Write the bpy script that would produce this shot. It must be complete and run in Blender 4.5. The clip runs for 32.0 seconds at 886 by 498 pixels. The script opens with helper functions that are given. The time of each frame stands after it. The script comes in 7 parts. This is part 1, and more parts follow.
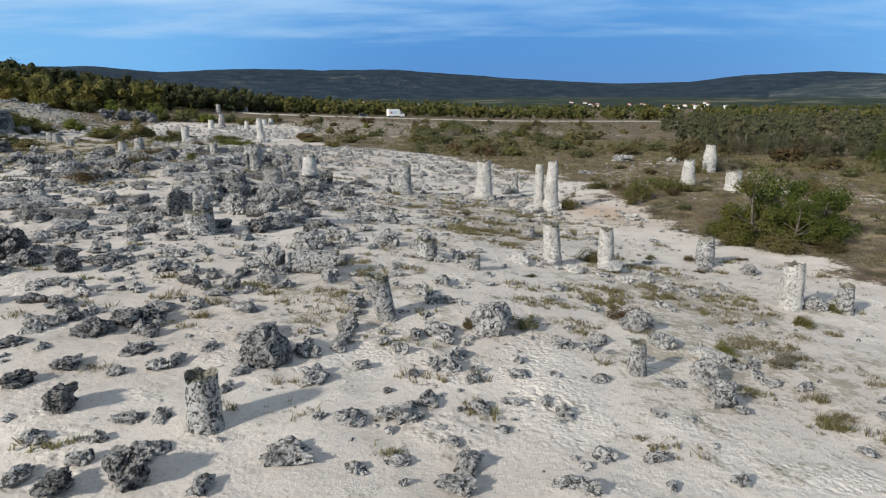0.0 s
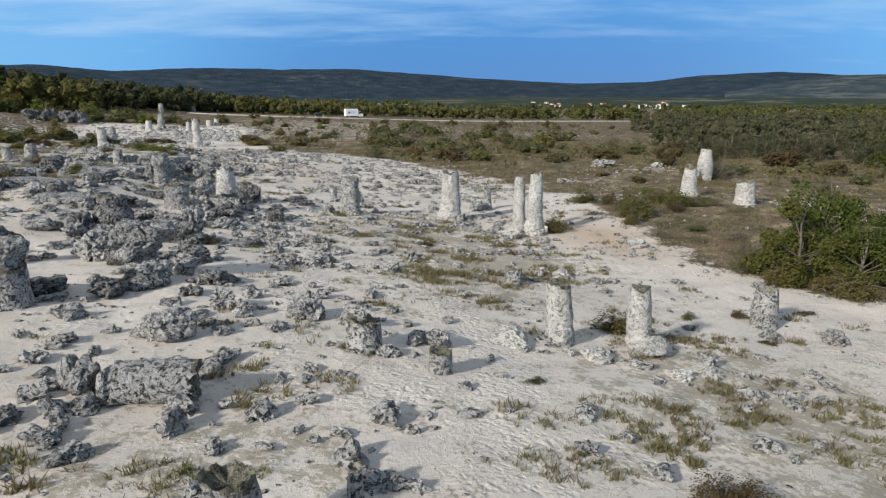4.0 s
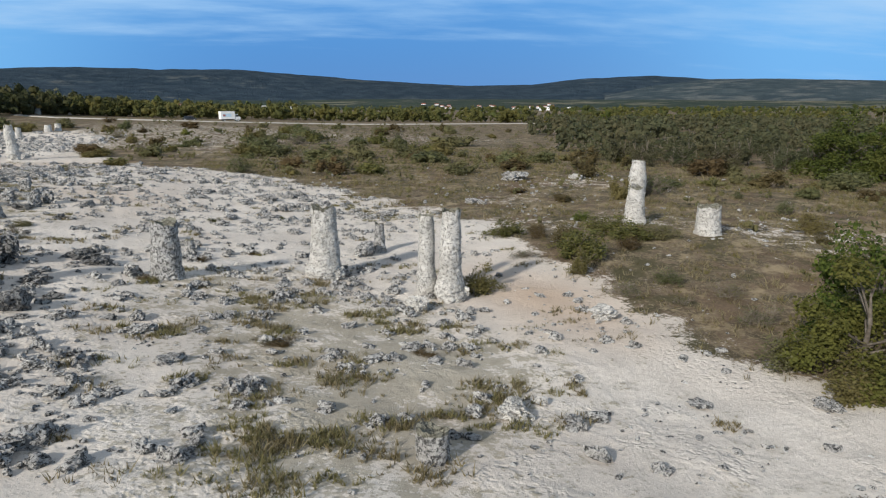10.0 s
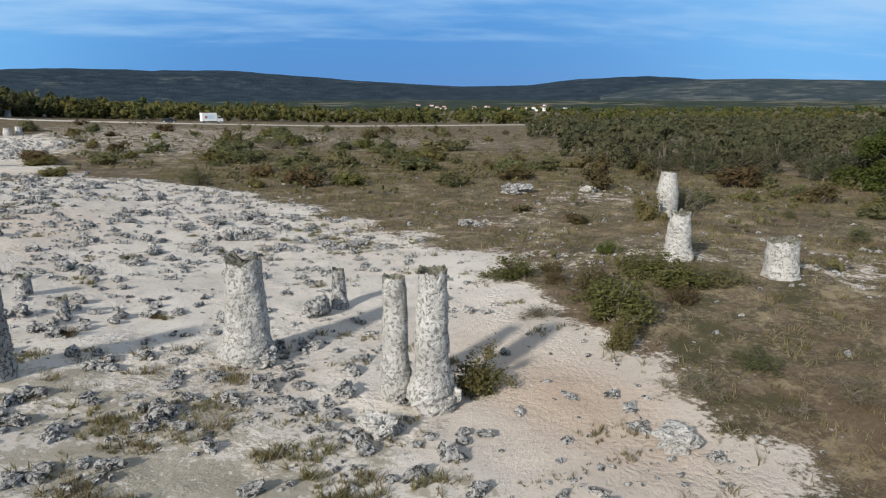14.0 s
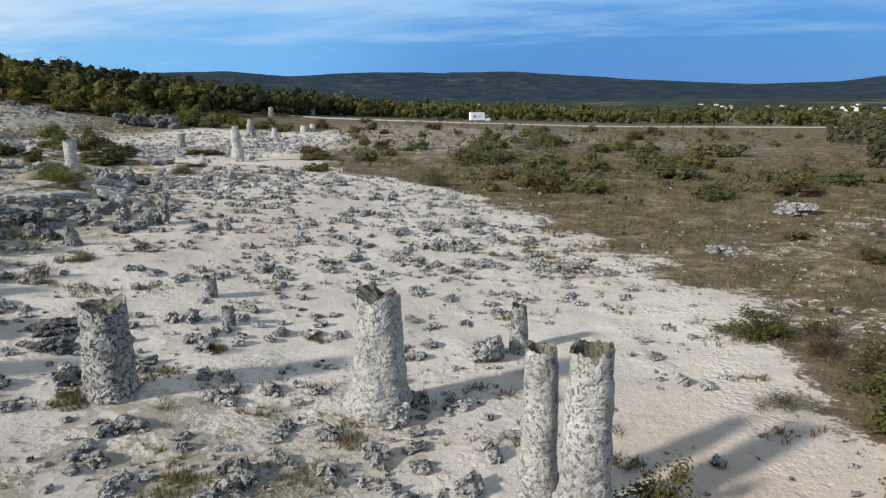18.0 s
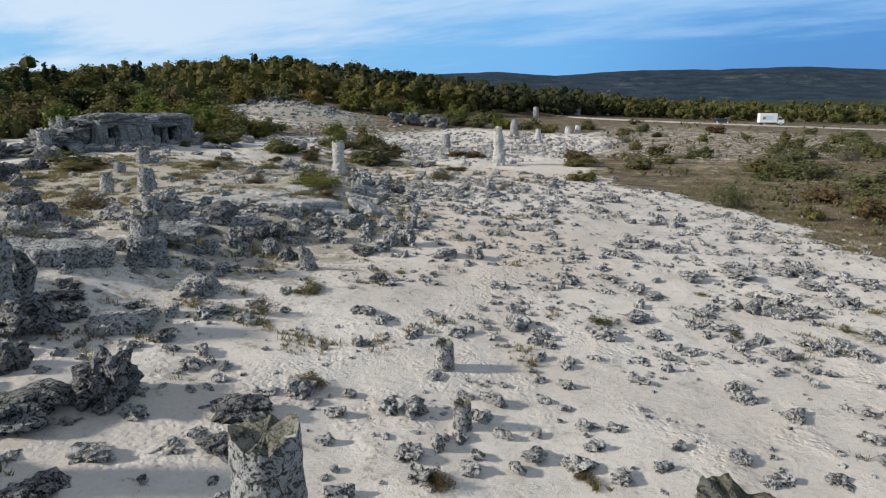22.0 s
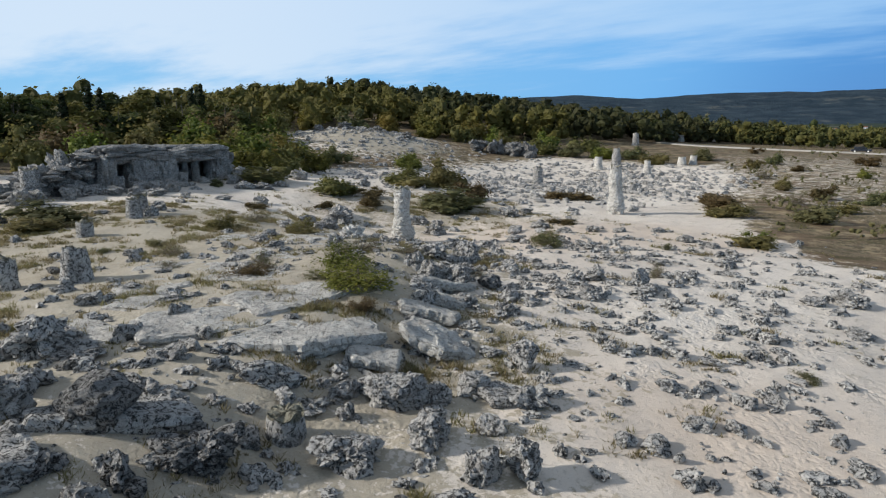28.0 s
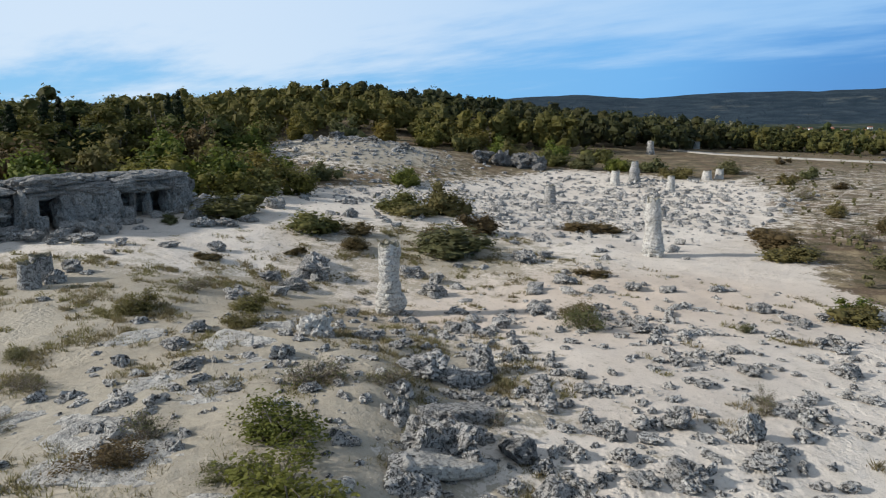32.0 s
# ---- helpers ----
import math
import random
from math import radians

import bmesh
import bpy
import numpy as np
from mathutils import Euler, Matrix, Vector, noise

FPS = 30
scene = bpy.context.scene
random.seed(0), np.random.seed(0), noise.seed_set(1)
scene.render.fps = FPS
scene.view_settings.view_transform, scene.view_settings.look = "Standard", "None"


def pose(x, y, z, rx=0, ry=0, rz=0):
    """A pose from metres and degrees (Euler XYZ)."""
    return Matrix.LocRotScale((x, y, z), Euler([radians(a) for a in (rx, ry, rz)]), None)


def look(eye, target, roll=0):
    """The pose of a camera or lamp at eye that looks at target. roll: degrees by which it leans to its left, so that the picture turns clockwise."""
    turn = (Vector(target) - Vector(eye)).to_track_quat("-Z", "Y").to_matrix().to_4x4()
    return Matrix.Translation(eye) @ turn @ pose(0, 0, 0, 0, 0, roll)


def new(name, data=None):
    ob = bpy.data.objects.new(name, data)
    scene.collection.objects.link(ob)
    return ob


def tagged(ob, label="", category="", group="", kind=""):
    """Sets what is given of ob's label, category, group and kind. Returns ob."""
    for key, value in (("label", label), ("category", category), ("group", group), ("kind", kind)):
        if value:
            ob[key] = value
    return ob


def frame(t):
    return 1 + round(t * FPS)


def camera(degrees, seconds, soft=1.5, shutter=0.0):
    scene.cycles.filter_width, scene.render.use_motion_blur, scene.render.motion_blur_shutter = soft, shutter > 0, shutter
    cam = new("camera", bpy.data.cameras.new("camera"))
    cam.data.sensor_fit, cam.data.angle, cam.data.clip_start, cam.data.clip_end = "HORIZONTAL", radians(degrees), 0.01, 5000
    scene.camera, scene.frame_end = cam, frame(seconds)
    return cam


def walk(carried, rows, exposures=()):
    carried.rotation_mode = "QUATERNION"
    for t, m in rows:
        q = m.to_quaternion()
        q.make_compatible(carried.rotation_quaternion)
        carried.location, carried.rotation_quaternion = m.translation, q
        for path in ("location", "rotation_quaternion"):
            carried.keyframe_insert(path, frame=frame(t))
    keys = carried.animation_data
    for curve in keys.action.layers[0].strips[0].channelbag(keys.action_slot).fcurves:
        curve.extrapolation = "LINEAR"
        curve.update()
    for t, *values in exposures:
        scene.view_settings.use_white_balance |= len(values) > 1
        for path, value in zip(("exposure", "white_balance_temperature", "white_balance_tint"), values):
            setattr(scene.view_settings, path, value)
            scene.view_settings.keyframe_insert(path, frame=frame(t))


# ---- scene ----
cam = camera(67.6, 32.0, soft=1.2)
METRES, EYE, TILT, LEAN, TURN = 88.9, 8.0, -1.543, 6.333, 0.0
ROWS = [
    (0.0, 0.0, 0.0, 0.0, 1.23, -10.95, -6.39),
    (0.5, 0.0001, 0.0179, 0.0002, 1.13, -10.94, -6.39),
    (1.0, 0.0002, 0.0356, 0.0003, 0.8, -10.9, -6.37),
    (1.5, 0.0001, 0.0535, 0.0005, 0.39, -10.86, -6.35),
    (2.0, 0.0005, 0.0709, 0.0009, -0.65, -10.76, -6.32),
    (2.5, 0.001, 0.0882, 0.0011, -1.17, -10.7, -6.3),
    (4.5, 0.0026, 0.1528, 0.0026, -2.36, -10.56, -6.3),
    (5.0, 0.0031, 0.1677, 0.003, -2.84, -10.5, -6.28),
    (5.5, 0.004, 0.1821, 0.0037, -3.57, -10.41, -6.25),
    (6.0, 0.0051, 0.1965, 0.0041, -4.32, -10.29, -6.22),
    (6.5, 0.0061, 0.211, 0.0047, -4.96, -10.21, -6.21),
    (7.0, 0.0075, 0.2253, 0.0054, -5.59, -10.13, -6.18),
    (7.5, 0.0089, 0.2388, 0.006, -6.18, -10.06, -6.16),
    (8.0, 0.0108, 0.2533, 0.0066, -6.79, -9.98, -6.16),
    (8.5, 0.013, 0.268, 0.0076, -7.31, -9.9, -6.16),
    (9.0, 0.0156, 0.2835, 0.0082, -8.46, -9.78, -6.08),
    (9.5, 0.0183, 0.2993, 0.009, -9.91, -9.62, -5.99),
    (10.0, 0.0215, 0.315, 0.0097, -11.3, -9.45, -5.96),
    (10.5, 0.025, 0.3308, 0.0105, -12.66, -9.29, -5.88),
    (11.0, 0.0287, 0.3465, 0.0113, -13.71, -9.17, -5.82),
    (11.5, 0.0329, 0.3624, 0.0121, -14.59, -9.06, -5.76),
    (12.0, 0.0373, 0.3785, 0.013, -15.54, -8.96, -5.68),
    (12.5, 0.0418, 0.3948, 0.0137, -15.9, -8.92, -5.67),
    (13.0, 0.0463, 0.4123, 0.0145, -13.92, -9.12, -5.76),
    (13.5, 0.0506, 0.4302, 0.0162, -13.44, -9.17, -5.76),
    (14.0, 0.0524, 0.4404, 0.0164, -11.7, -9.34, -5.83),
    (14.5, 0.052, 0.4431, 0.0156, -9.62, -9.55, -5.91),
    (16.5, 0.073, 0.4549, 0.0185, 0.05, -10.62, -6.3),
    (17.0, 0.0827, 0.4717, 0.0203, 3.42, -11.0, -6.36),
    (17.5, 0.0871, 0.4913, 0.0223, 7.38, -11.44, -6.44),
    (18.0, 0.0863, 0.5046, 0.0225, 11.42, -11.89, -6.43),
    (18.5, 0.0842, 0.5107, 0.0217, 15.67, -12.36, -6.45),
    (19.0, 0.0827, 0.5129, 0.0221, 19.92, -12.86, -6.43),
    (19.5, 0.0804, 0.5186, 0.0224, 24.19, -13.34, -6.35),
    (20.0, 0.0756, 0.5292, 0.0227, 28.34, -13.83, -6.3),
    (20.5, 0.0689, 0.5436, 0.0229, 31.43, -14.18, -6.17),
    (21.0, 0.0597, 0.5604, 0.0226, 32.86, -14.33, -6.13),
    (21.5, 0.0492, 0.5785, 0.0223, 33.15, -14.36, -6.12),
    (22.0, 0.0376, 0.597, 0.0219, 33.56, -14.41, -6.13),
    (22.5, 0.0249, 0.6152, 0.0213, 36.68, -14.76, -5.99),
    (23.0, 0.0119, 0.6323, 0.0209, 37.84, -14.87, -5.95),
    (23.5, -0.0009, 0.6484, 0.0205, 38.96, -14.56, -5.9),
    (24.0, -0.0134, 0.6638, 0.0203, 40.07, -14.01, -5.86),
    (24.5, -0.0255, 0.6786, 0.0199, 40.22, -13.42, -5.87),
    (25.0, -0.0377, 0.6932, 0.0196, 40.24, -13.14, -5.87),
    (25.5, -0.0499, 0.7073, 0.0194, 40.27, -13.12, -5.88),
    (27.5, -0.0971, 0.7624, 0.0183, 40.29, -13.16, -5.84),
    (28.0, -0.1079, 0.7753, 0.0178, 40.31, -13.16, -5.85),
    (28.5, -0.1182, 0.7881, 0.0186, 40.32, -13.18, -5.85),
    (29.0, -0.129, 0.8006, 0.0231, 40.33, -13.19, -5.85),
    (29.5, -0.1402, 0.8133, 0.029, 40.35, -13.18, -5.84),
    (30.0, -0.1515, 0.8265, 0.0334, 40.36, -13.18, -5.84),
    (30.5, -0.1627, 0.8401, 0.0342, 40.39, -13.16, -5.83),
    (31.0, -0.1743, 0.8534, 0.0336, 40.4, -13.18, -5.82),
    (31.5, -0.1859, 0.8663, 0.034, 40.4, -13.2, -5.82),
    (32.0, -0.1971, 0.8788, 0.0336, 40.41, -13.22, -5.81),
]
walk(cam, [(t, pose(0, 0, EYE, TILT, LEAN, TURN) @ pose(METRES * x, METRES * y, METRES * z, 90 + pitch, roll, yaw)) for t, x, y, z, yaw, pitch, roll in ROWS])

# ---------------------------------------------------------------- light
SUN_AZ = math.atan2(-0.70, -0.71)            # the way towards the sun, on the ground
SUN_EL = radians(26)
sun_dir = Vector((math.cos(SUN_EL) * math.cos(SUN_AZ), math.cos(SUN_EL) * math.sin(SUN_AZ), math.sin(SUN_EL)))
sun = new("sun", bpy.data.lights.new("sun", "SUN"))
sun.data.energy, sun.data.angle, sun.data.color = 4.7, radians(3.5), (1.0, 0.94, 0.86)
sun.matrix_world = look((0, 0, 60), Vector((0, 0, 60)) - sun_dir)


class Nodes:
    """Short hand for a node tree."""

    def __init__(self, tree):
        self.tree = tree
        tree.nodes.clear()

    def add(self, kind, **given):
        node = self.tree.nodes.new(kind)
        for key, value in given.items():
            self.feed(value, node.inputs[key])
        return node

    def feed(self, value, socket):
        if isinstance(value, bpy.types.NodeSocket):
            self.tree.links.new(value, socket)
        else:
            socket.default_value = value

    def field(self, name):
        node = self.tree.nodes.new("ShaderNodeAttribute")
        node.attribute_name = name
        return node.outputs["Fac"]

    def math(self, op, a, b=0.0, c=0.0, clamp=False):
        node = self.tree.nodes.new("ShaderNodeMath")
        node.operation, node.use_clamp = op, clamp
        for value, socket in zip((a, b, c), node.inputs):
            self.feed(value, socket)
        return node.outputs[0]

    def noise(self, vector, scale, detail=4.0, rough=0.55):
        node = self.tree.nodes.new("ShaderNodeTexNoise")
        self.feed(vector, node.inputs["Vector"])
        node.inputs["Scale"].default_value, node.inputs["Detail"].default_value, node.inputs["Roughness"].default_value = scale, detail, rough
        return node.outputs["Fac"]

    def step(self, value, lo, hi):
        node = self.tree.nodes.new("ShaderNodeMapRange")
        node.interpolation_type = "SMOOTHSTEP"
        self.feed(value, node.inputs[0])
        node.inputs[1].default_value, node.inputs[2].default_value = lo, hi
        return node.outputs[0]

    def mix(self, factor, a, b):
        node = self.tree.nodes.new("ShaderNodeMix")
        node.data_type = "RGBA"
        self.feed(factor, node.inputs[0])
        for value, socket in ((a, node.inputs[6]), (b, node.inputs[7])):
            self.feed(value if isinstance(value, bpy.types.NodeSocket) else (*value, 1.0), socket)
        return node.outputs[2]


def sky():
    world = bpy.data.worlds.new("sky")
    world.use_nodes = True
    scene.world = world
    n = Nodes(world.node_tree)
    coord = n.add("ShaderNodeTexCoord").outputs["Generated"]
    air = n.add("ShaderNodeTexSky")
    air.sky_type, air.sun_disc, air.sun_elevation, air.sun_rotation = "NISHITA", False, SUN_EL, math.pi / 2 - SUN_AZ
    air.ozone_density, air.dust_density = 3.0, 0.4
    part = n.add("ShaderNodeSeparateXYZ", Vector=coord)
    x, y, z = part.outputs
    up = n.math("MAXIMUM", z, 0.0)
    # a layer of cloud, seen ever more edge-on towards the horizon
    depth = n.math("ADD", up, 0.10)
    flat = n.add("ShaderNodeCombineXYZ", X=n.math("DIVIDE", x, depth), Y=n.math("DIVIDE", y, depth), Z=0.0).outputs[0]
    streak = n.add("ShaderNodeMapping", Vector=flat, Scale=(0.42, 0.9, 1.0), Rotation=(0, 0, radians(20))).outputs[0]
    big = n.noise(streak, 0.9, 5.0, 0.5)
    fine = n.noise(streak, 2.6, 6.0, 0.6)
    cloud = n.math("ADD", n.math("MULTIPLY", big, 0.62), n.math("MULTIPLY", fine, 0.38))
    # a deep blue bank of rain far to the north, paler towards west and east, high thin overcast above
    bank = n.step(n.math("ADD", n.math("MULTIPLY", x, 0.12), n.math("MULTIPLY", y, 0.99)), 0.84, 1.0)
    west = n.step(n.math("MULTIPLY", x, -1.0), 0.15, 0.95)
    east = n.step(x, 0.42, 0.85)
    low = n.mix(west, n.mix(bank, (0.11, 0.42, 0.90), (0.046, 0.235, 0.64)), (0.25, 0.58, 0.94))
    clear = n.mix(n.step(up, 0.02, 0.20), low, n.mix(bank, (0.20, 0.50, 0.92), (0.080, 0.325, 0.77)))
    blue = n.mix(0.88, n.mix(0.90, air.outputs[0], (0, 0, 0)), clear)
    side = n.math("ADD", n.math("MULTIPLY", west, 0.17), n.math("MULTIPLY", east, 0.16))
    cover = n.step(n.math("ADD", cloud, n.math("ADD", side, n.math("MULTIPLY", n.step(up, 0.03, 0.17), 0.27))), 0.60, 0.88)
    lit = n.mix(west, (0.38, 0.62, 0.92), (0.74, 0.85, 0.97))
    colour = n.mix(n.math("MULTIPLY", cover, 0.8), blue, lit)
    high = n.mix(n.step(big, 0.35, 0.65), (0.26, 0.31, 0.385), (0.375, 0.425, 0.50))
    colour = n.mix(n.step(up, 0.21, 0.42), colour, high)
    ground = n.mix(n.step(z, -0.02, 0.0), (0.12, 0.11, 0.09), colour)
    back = n.add("ShaderNodeBackground", Color=ground, Strength=1.0)
    n.add("ShaderNodeOutputWorld", Surface=back.outputs[0])


sky()

# ---------------------------------------------------------------- materials


def material(name, rough=0.9, spec=0.2):
    mat = bpy.data.materials.new(name)
    mat.use_nodes = True
    n = Nodes(mat.node_tree)
    shader = n.add("ShaderNodeBsdfPrincipled")
    shader.inputs["Roughness"].default_value, shader.inputs["Specular IOR Level"].default_value = rough, spec
    n.add("ShaderNodeOutputMaterial", Surface=shader.outputs[0])
    place = n.add("ShaderNodeNewGeometry").outputs["Position"]
    return mat, n, shader, place


def relief(n, shader, height, strength, distance):
    bump = n.add("ShaderNodeBump", Height=height, Strength=strength, Distance=distance)
    n.feed(bump.outputs[0], shader.inputs["Normal"])


def make_ground():
    mat, n, shader, place = material("sand_and_scrub", 0.95, 0.1)
    scrub = n.field("scrub")
    turf = n.field("turf")
    trodden, clay = n.field("trodden"), n.field("clay")
    wide, mid, fine = n.noise(place, 0.13, 5.0), n.noise(place, 0.9, 7.0, 0.66), n.noise(place, 5.0, 6.0, 0.68)
    grit = n.noise(place, 15.0, 5.0, 0.75)
    sand = n.mix(n.step(wide, 0.38, 0.66), (0.67, 0.62, 0.555), (0.58, 0.527, 0.467))
    worn = n.math("SUBTRACT", 1.0, trodden)
    sand = n.mix(n.math("MULTIPLY", n.step(mid, 0.49, 0.68), n.math("MULTIPLY", worn, 0.36)), sand, (0.36, 0.335, 0.29))
    sand = n.mix(n.math("MULTIPLY", n.step(fine, 0.53, 0.66), n.math("ADD", 0.08, n.math("MULTIPLY", worn, 0.24))), sand, (0.29, 0.27, 0.235))
    sand = n.mix(n.math("MULTIPLY", n.step(grit, 0.58, 0.64), n.math("MULTIPLY", worn, 0.5)), sand, (0.15, 0.14, 0.125))
    sand = n.mix(n.math("MULTIPLY", n.step(n.math("SUBTRACT", 1.0, fine), 0.58, 0.70), 0.5), sand, (0.68, 0.635, 0.57))
    sand = n.mix(n.math("MULTIPLY", clay, 0.9), sand, (0.47, 0.355, 0.262))
    dry = n.mix(n.step(mid, 0.38, 0.60), (0.160, 0.121, 0.082), (0.078, 0.065, 0.042))
    dry = n.mix(n.step(fine, 0.48, 0.64), dry, (0.24, 0.20, 0.125))
    dry = n.mix(n.math("MULTIPLY", n.step(grit, 0.56, 0.68), 0.8), dry, (0.36, 0.33, 0.26))
    dry = n.mix(n.math("MULTIPLY", n.step(wide, 0.48, 0.60), 0.6), dry, (0.145, 0.100, 0.068))
    mottle = n.noise(place, 0.32, 7.0, 0.72)
    dry = n.mix(n.math("MULTIPLY", n.step(mottle, 0.52, 0.62), 0.75), dry, (0.32, 0.26, 0.165))
    dry = n.mix(n.math("MULTIPLY", n.step(n.math("SUBTRACT", 1.0, mottle), 0.53, 0.62), 0.8), dry, (0.070, 0.066, 0.034))
    ragged = n.math("ADD", scrub, n.math("ADD", n.math("MULTIPLY", n.math("SUBTRACT", mid, 0.5), 1.5), n.math("MULTIPLY", n.math("SUBTRACT", fine, 0.5), 1.2)))
    tufts = n.math("ADD", turf, n.math("ADD", n.math("MULTIPLY", n.math("SUBTRACT", mid, 0.5), 2.6), n.math("MULTIPLY", n.math("SUBTRACT", fine, 0.5), 2.4)))
    grass = n.mix(n.step(fine, 0.42, 0.60), (0.145, 0.125, 0.060), (0.27, 0.235, 0.15))
    colour = n.mix(n.math("MULTIPLY", n.step(tufts, 0.52, 0.74), 0.52), sand, grass)
    colour = n.mix(n.step(ragged, 0.36, 0.62), colour, dry)
    n.feed(colour, shader.inputs["Base Color"])
    shift = n.add("ShaderNodeTexNoise", Vector=place, Scale=1.7, Detail=3.0).outputs["Color"]
    bent = n.add("ShaderNodeVectorMath")
    bent.operation = "MULTIPLY_ADD"
    for value, socket in ((shift, bent.inputs[0]), ((0.30, 0.30, 0.0), bent.inputs[1]), (place, bent.inputs[2])):
        n.feed(value, socket)
    prints = n.step(n.add("ShaderNodeTexVoronoi", Vector=bent.outputs[0], Scale=3.1).outputs["Distance"], 0.0, 0.6)
    dent = n.step(n.add("ShaderNodeTexVoronoi", Vector=bent.outputs[0], Scale=6.1).outputs["Distance"], 0.0, 0.6)
    walked = n.math("MAXIMUM", n.step(n.noise(place, 0.35, 3.0), 0.46, 0.66), trodden)
    soft = n.math("MULTIPLY", n.math("SUBTRACT", walked, n.math("MULTIPLY", clay, 0.7), clamp=True), n.math("ADD", n.math("MULTIPLY", prints, 0.22), n.math("MULTIPLY", dent, 0.17)))
    bumps = n.math("ADD", soft, n.math("ADD", n.math("MULTIPLY", mid, 0.40), n.math("ADD", n.math("MULTIPLY", fine, 0.20), n.math("MULTIPLY", grit, 0.13))))
    relief(n, shader, bumps, 0.9, 0.17)
    return mat


def make_rock(name, pale, grey, dark, pits=0.55, blotch=0.8, deep=0.16):
    """Limestone: pale and grey in soft patches, dark weathering crust, hairline cracks, fine pits with their shade in
    the colour.
    """
    mat, n, shader, place = material(name, 0.93, 0.15)
    wide, mid, fine = n.noise(place, 0.8, 5.0, 0.6), n.noise(place, 3.2, 9.0, 0.74), n.noise(place, 26.0, 6.0, 0.78)
    shift = n.add("ShaderNodeTexNoise", Vector=place, Scale=3.0, Detail=4.0).outputs["Color"]
    bent = n.add("ShaderNodeVectorMath")
    bent.operation = "MULTIPLY_ADD"
    for value, socket in ((shift, bent.inputs[0]), ((0.5, 0.5, 0.5), bent.inputs[1]), (place, bent.inputs[2])):
        n.feed(value, socket)
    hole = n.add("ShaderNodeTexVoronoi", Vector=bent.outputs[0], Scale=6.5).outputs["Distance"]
    pock = n.add("ShaderNodeTexVoronoi", Vector=bent.outputs[0], Scale=19.0).outputs["Distance"]
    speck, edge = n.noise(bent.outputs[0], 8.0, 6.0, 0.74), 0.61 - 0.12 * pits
    colour = n.mix(n.step(wide, 0.36, 0.64), pale, grey)
    crust = tuple(0.6 * g + 0.4 * d for g, d in zip(grey, dark))
    colour = n.mix(n.math("MULTIPLY", n.step(mid, 0.50, 0.66), blotch), colour, crust)
    colour = n.mix(n.math("MULTIPLY", n.step(n.math("SUBTRACT", 1.0, mid), 0.52, 0.64), 0.7), colour, pale)
    # lichen specks and near-black pits: shade of the relief put into the colour
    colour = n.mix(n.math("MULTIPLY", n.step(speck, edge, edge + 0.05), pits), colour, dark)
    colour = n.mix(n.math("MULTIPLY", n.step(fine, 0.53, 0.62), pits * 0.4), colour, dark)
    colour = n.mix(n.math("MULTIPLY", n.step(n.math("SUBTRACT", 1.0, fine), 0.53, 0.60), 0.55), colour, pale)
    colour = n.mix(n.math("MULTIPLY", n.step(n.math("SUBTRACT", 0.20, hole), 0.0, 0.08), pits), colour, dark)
    own = n.add("ShaderNodeObjectInfo").outputs["Random"]
    colour = n.mix(n.math("MULTIPLY", own, 0.3), colour, crust)
    n.feed(colour, shader.inputs["Base Color"])
    height = n.math("ADD", n.math("ADD", n.math("MULTIPLY", hole, 0.5), n.math("MULTIPLY", pock, 0.3)), n.math("ADD", n.math("MULTIPLY", mid, 1.0), n.math("MULTIPLY", fine, 0.45)))
    height = n.math("SUBTRACT", height, n.math("MULTIPLY", n.step(speck, 0.50, 0.64), 0.22))
    relief(n, shader, height, 1.0, deep)
    return mat


def make_plain(name, a, b, scale, rough=0.85, strength=0.4, distance=0.02):
    mat, n, shader, place = material(name, rough, 0.2)
    spots, fine = n.noise(place, scale, 6.0, 0.6), n.noise(place, scale * 7, 4.0, 0.6)
    n.feed(n.mix(n.step(n.math("ADD", n.math("MULTIPLY", spots, 0.65), n.math("MULTIPLY", fine, 0.35)), 0.38, 0.64), a, b), shader.inputs["Base Color"])
    relief(n, shader, fine, strength, distance)
    return mat


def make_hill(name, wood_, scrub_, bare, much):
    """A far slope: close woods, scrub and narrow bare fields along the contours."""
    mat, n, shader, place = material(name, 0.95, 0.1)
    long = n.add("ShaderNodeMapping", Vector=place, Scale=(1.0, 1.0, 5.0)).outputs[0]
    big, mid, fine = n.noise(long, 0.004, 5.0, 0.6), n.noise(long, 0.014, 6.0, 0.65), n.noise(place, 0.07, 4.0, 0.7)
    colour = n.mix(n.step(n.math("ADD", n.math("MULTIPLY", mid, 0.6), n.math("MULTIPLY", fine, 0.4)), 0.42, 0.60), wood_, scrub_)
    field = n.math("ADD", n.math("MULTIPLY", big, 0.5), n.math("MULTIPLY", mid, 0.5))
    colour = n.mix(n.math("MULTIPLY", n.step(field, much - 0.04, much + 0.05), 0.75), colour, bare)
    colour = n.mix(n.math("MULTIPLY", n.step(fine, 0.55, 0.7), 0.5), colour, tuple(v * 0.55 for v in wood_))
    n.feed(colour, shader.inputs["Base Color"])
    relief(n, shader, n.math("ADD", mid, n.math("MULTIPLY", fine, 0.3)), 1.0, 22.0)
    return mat


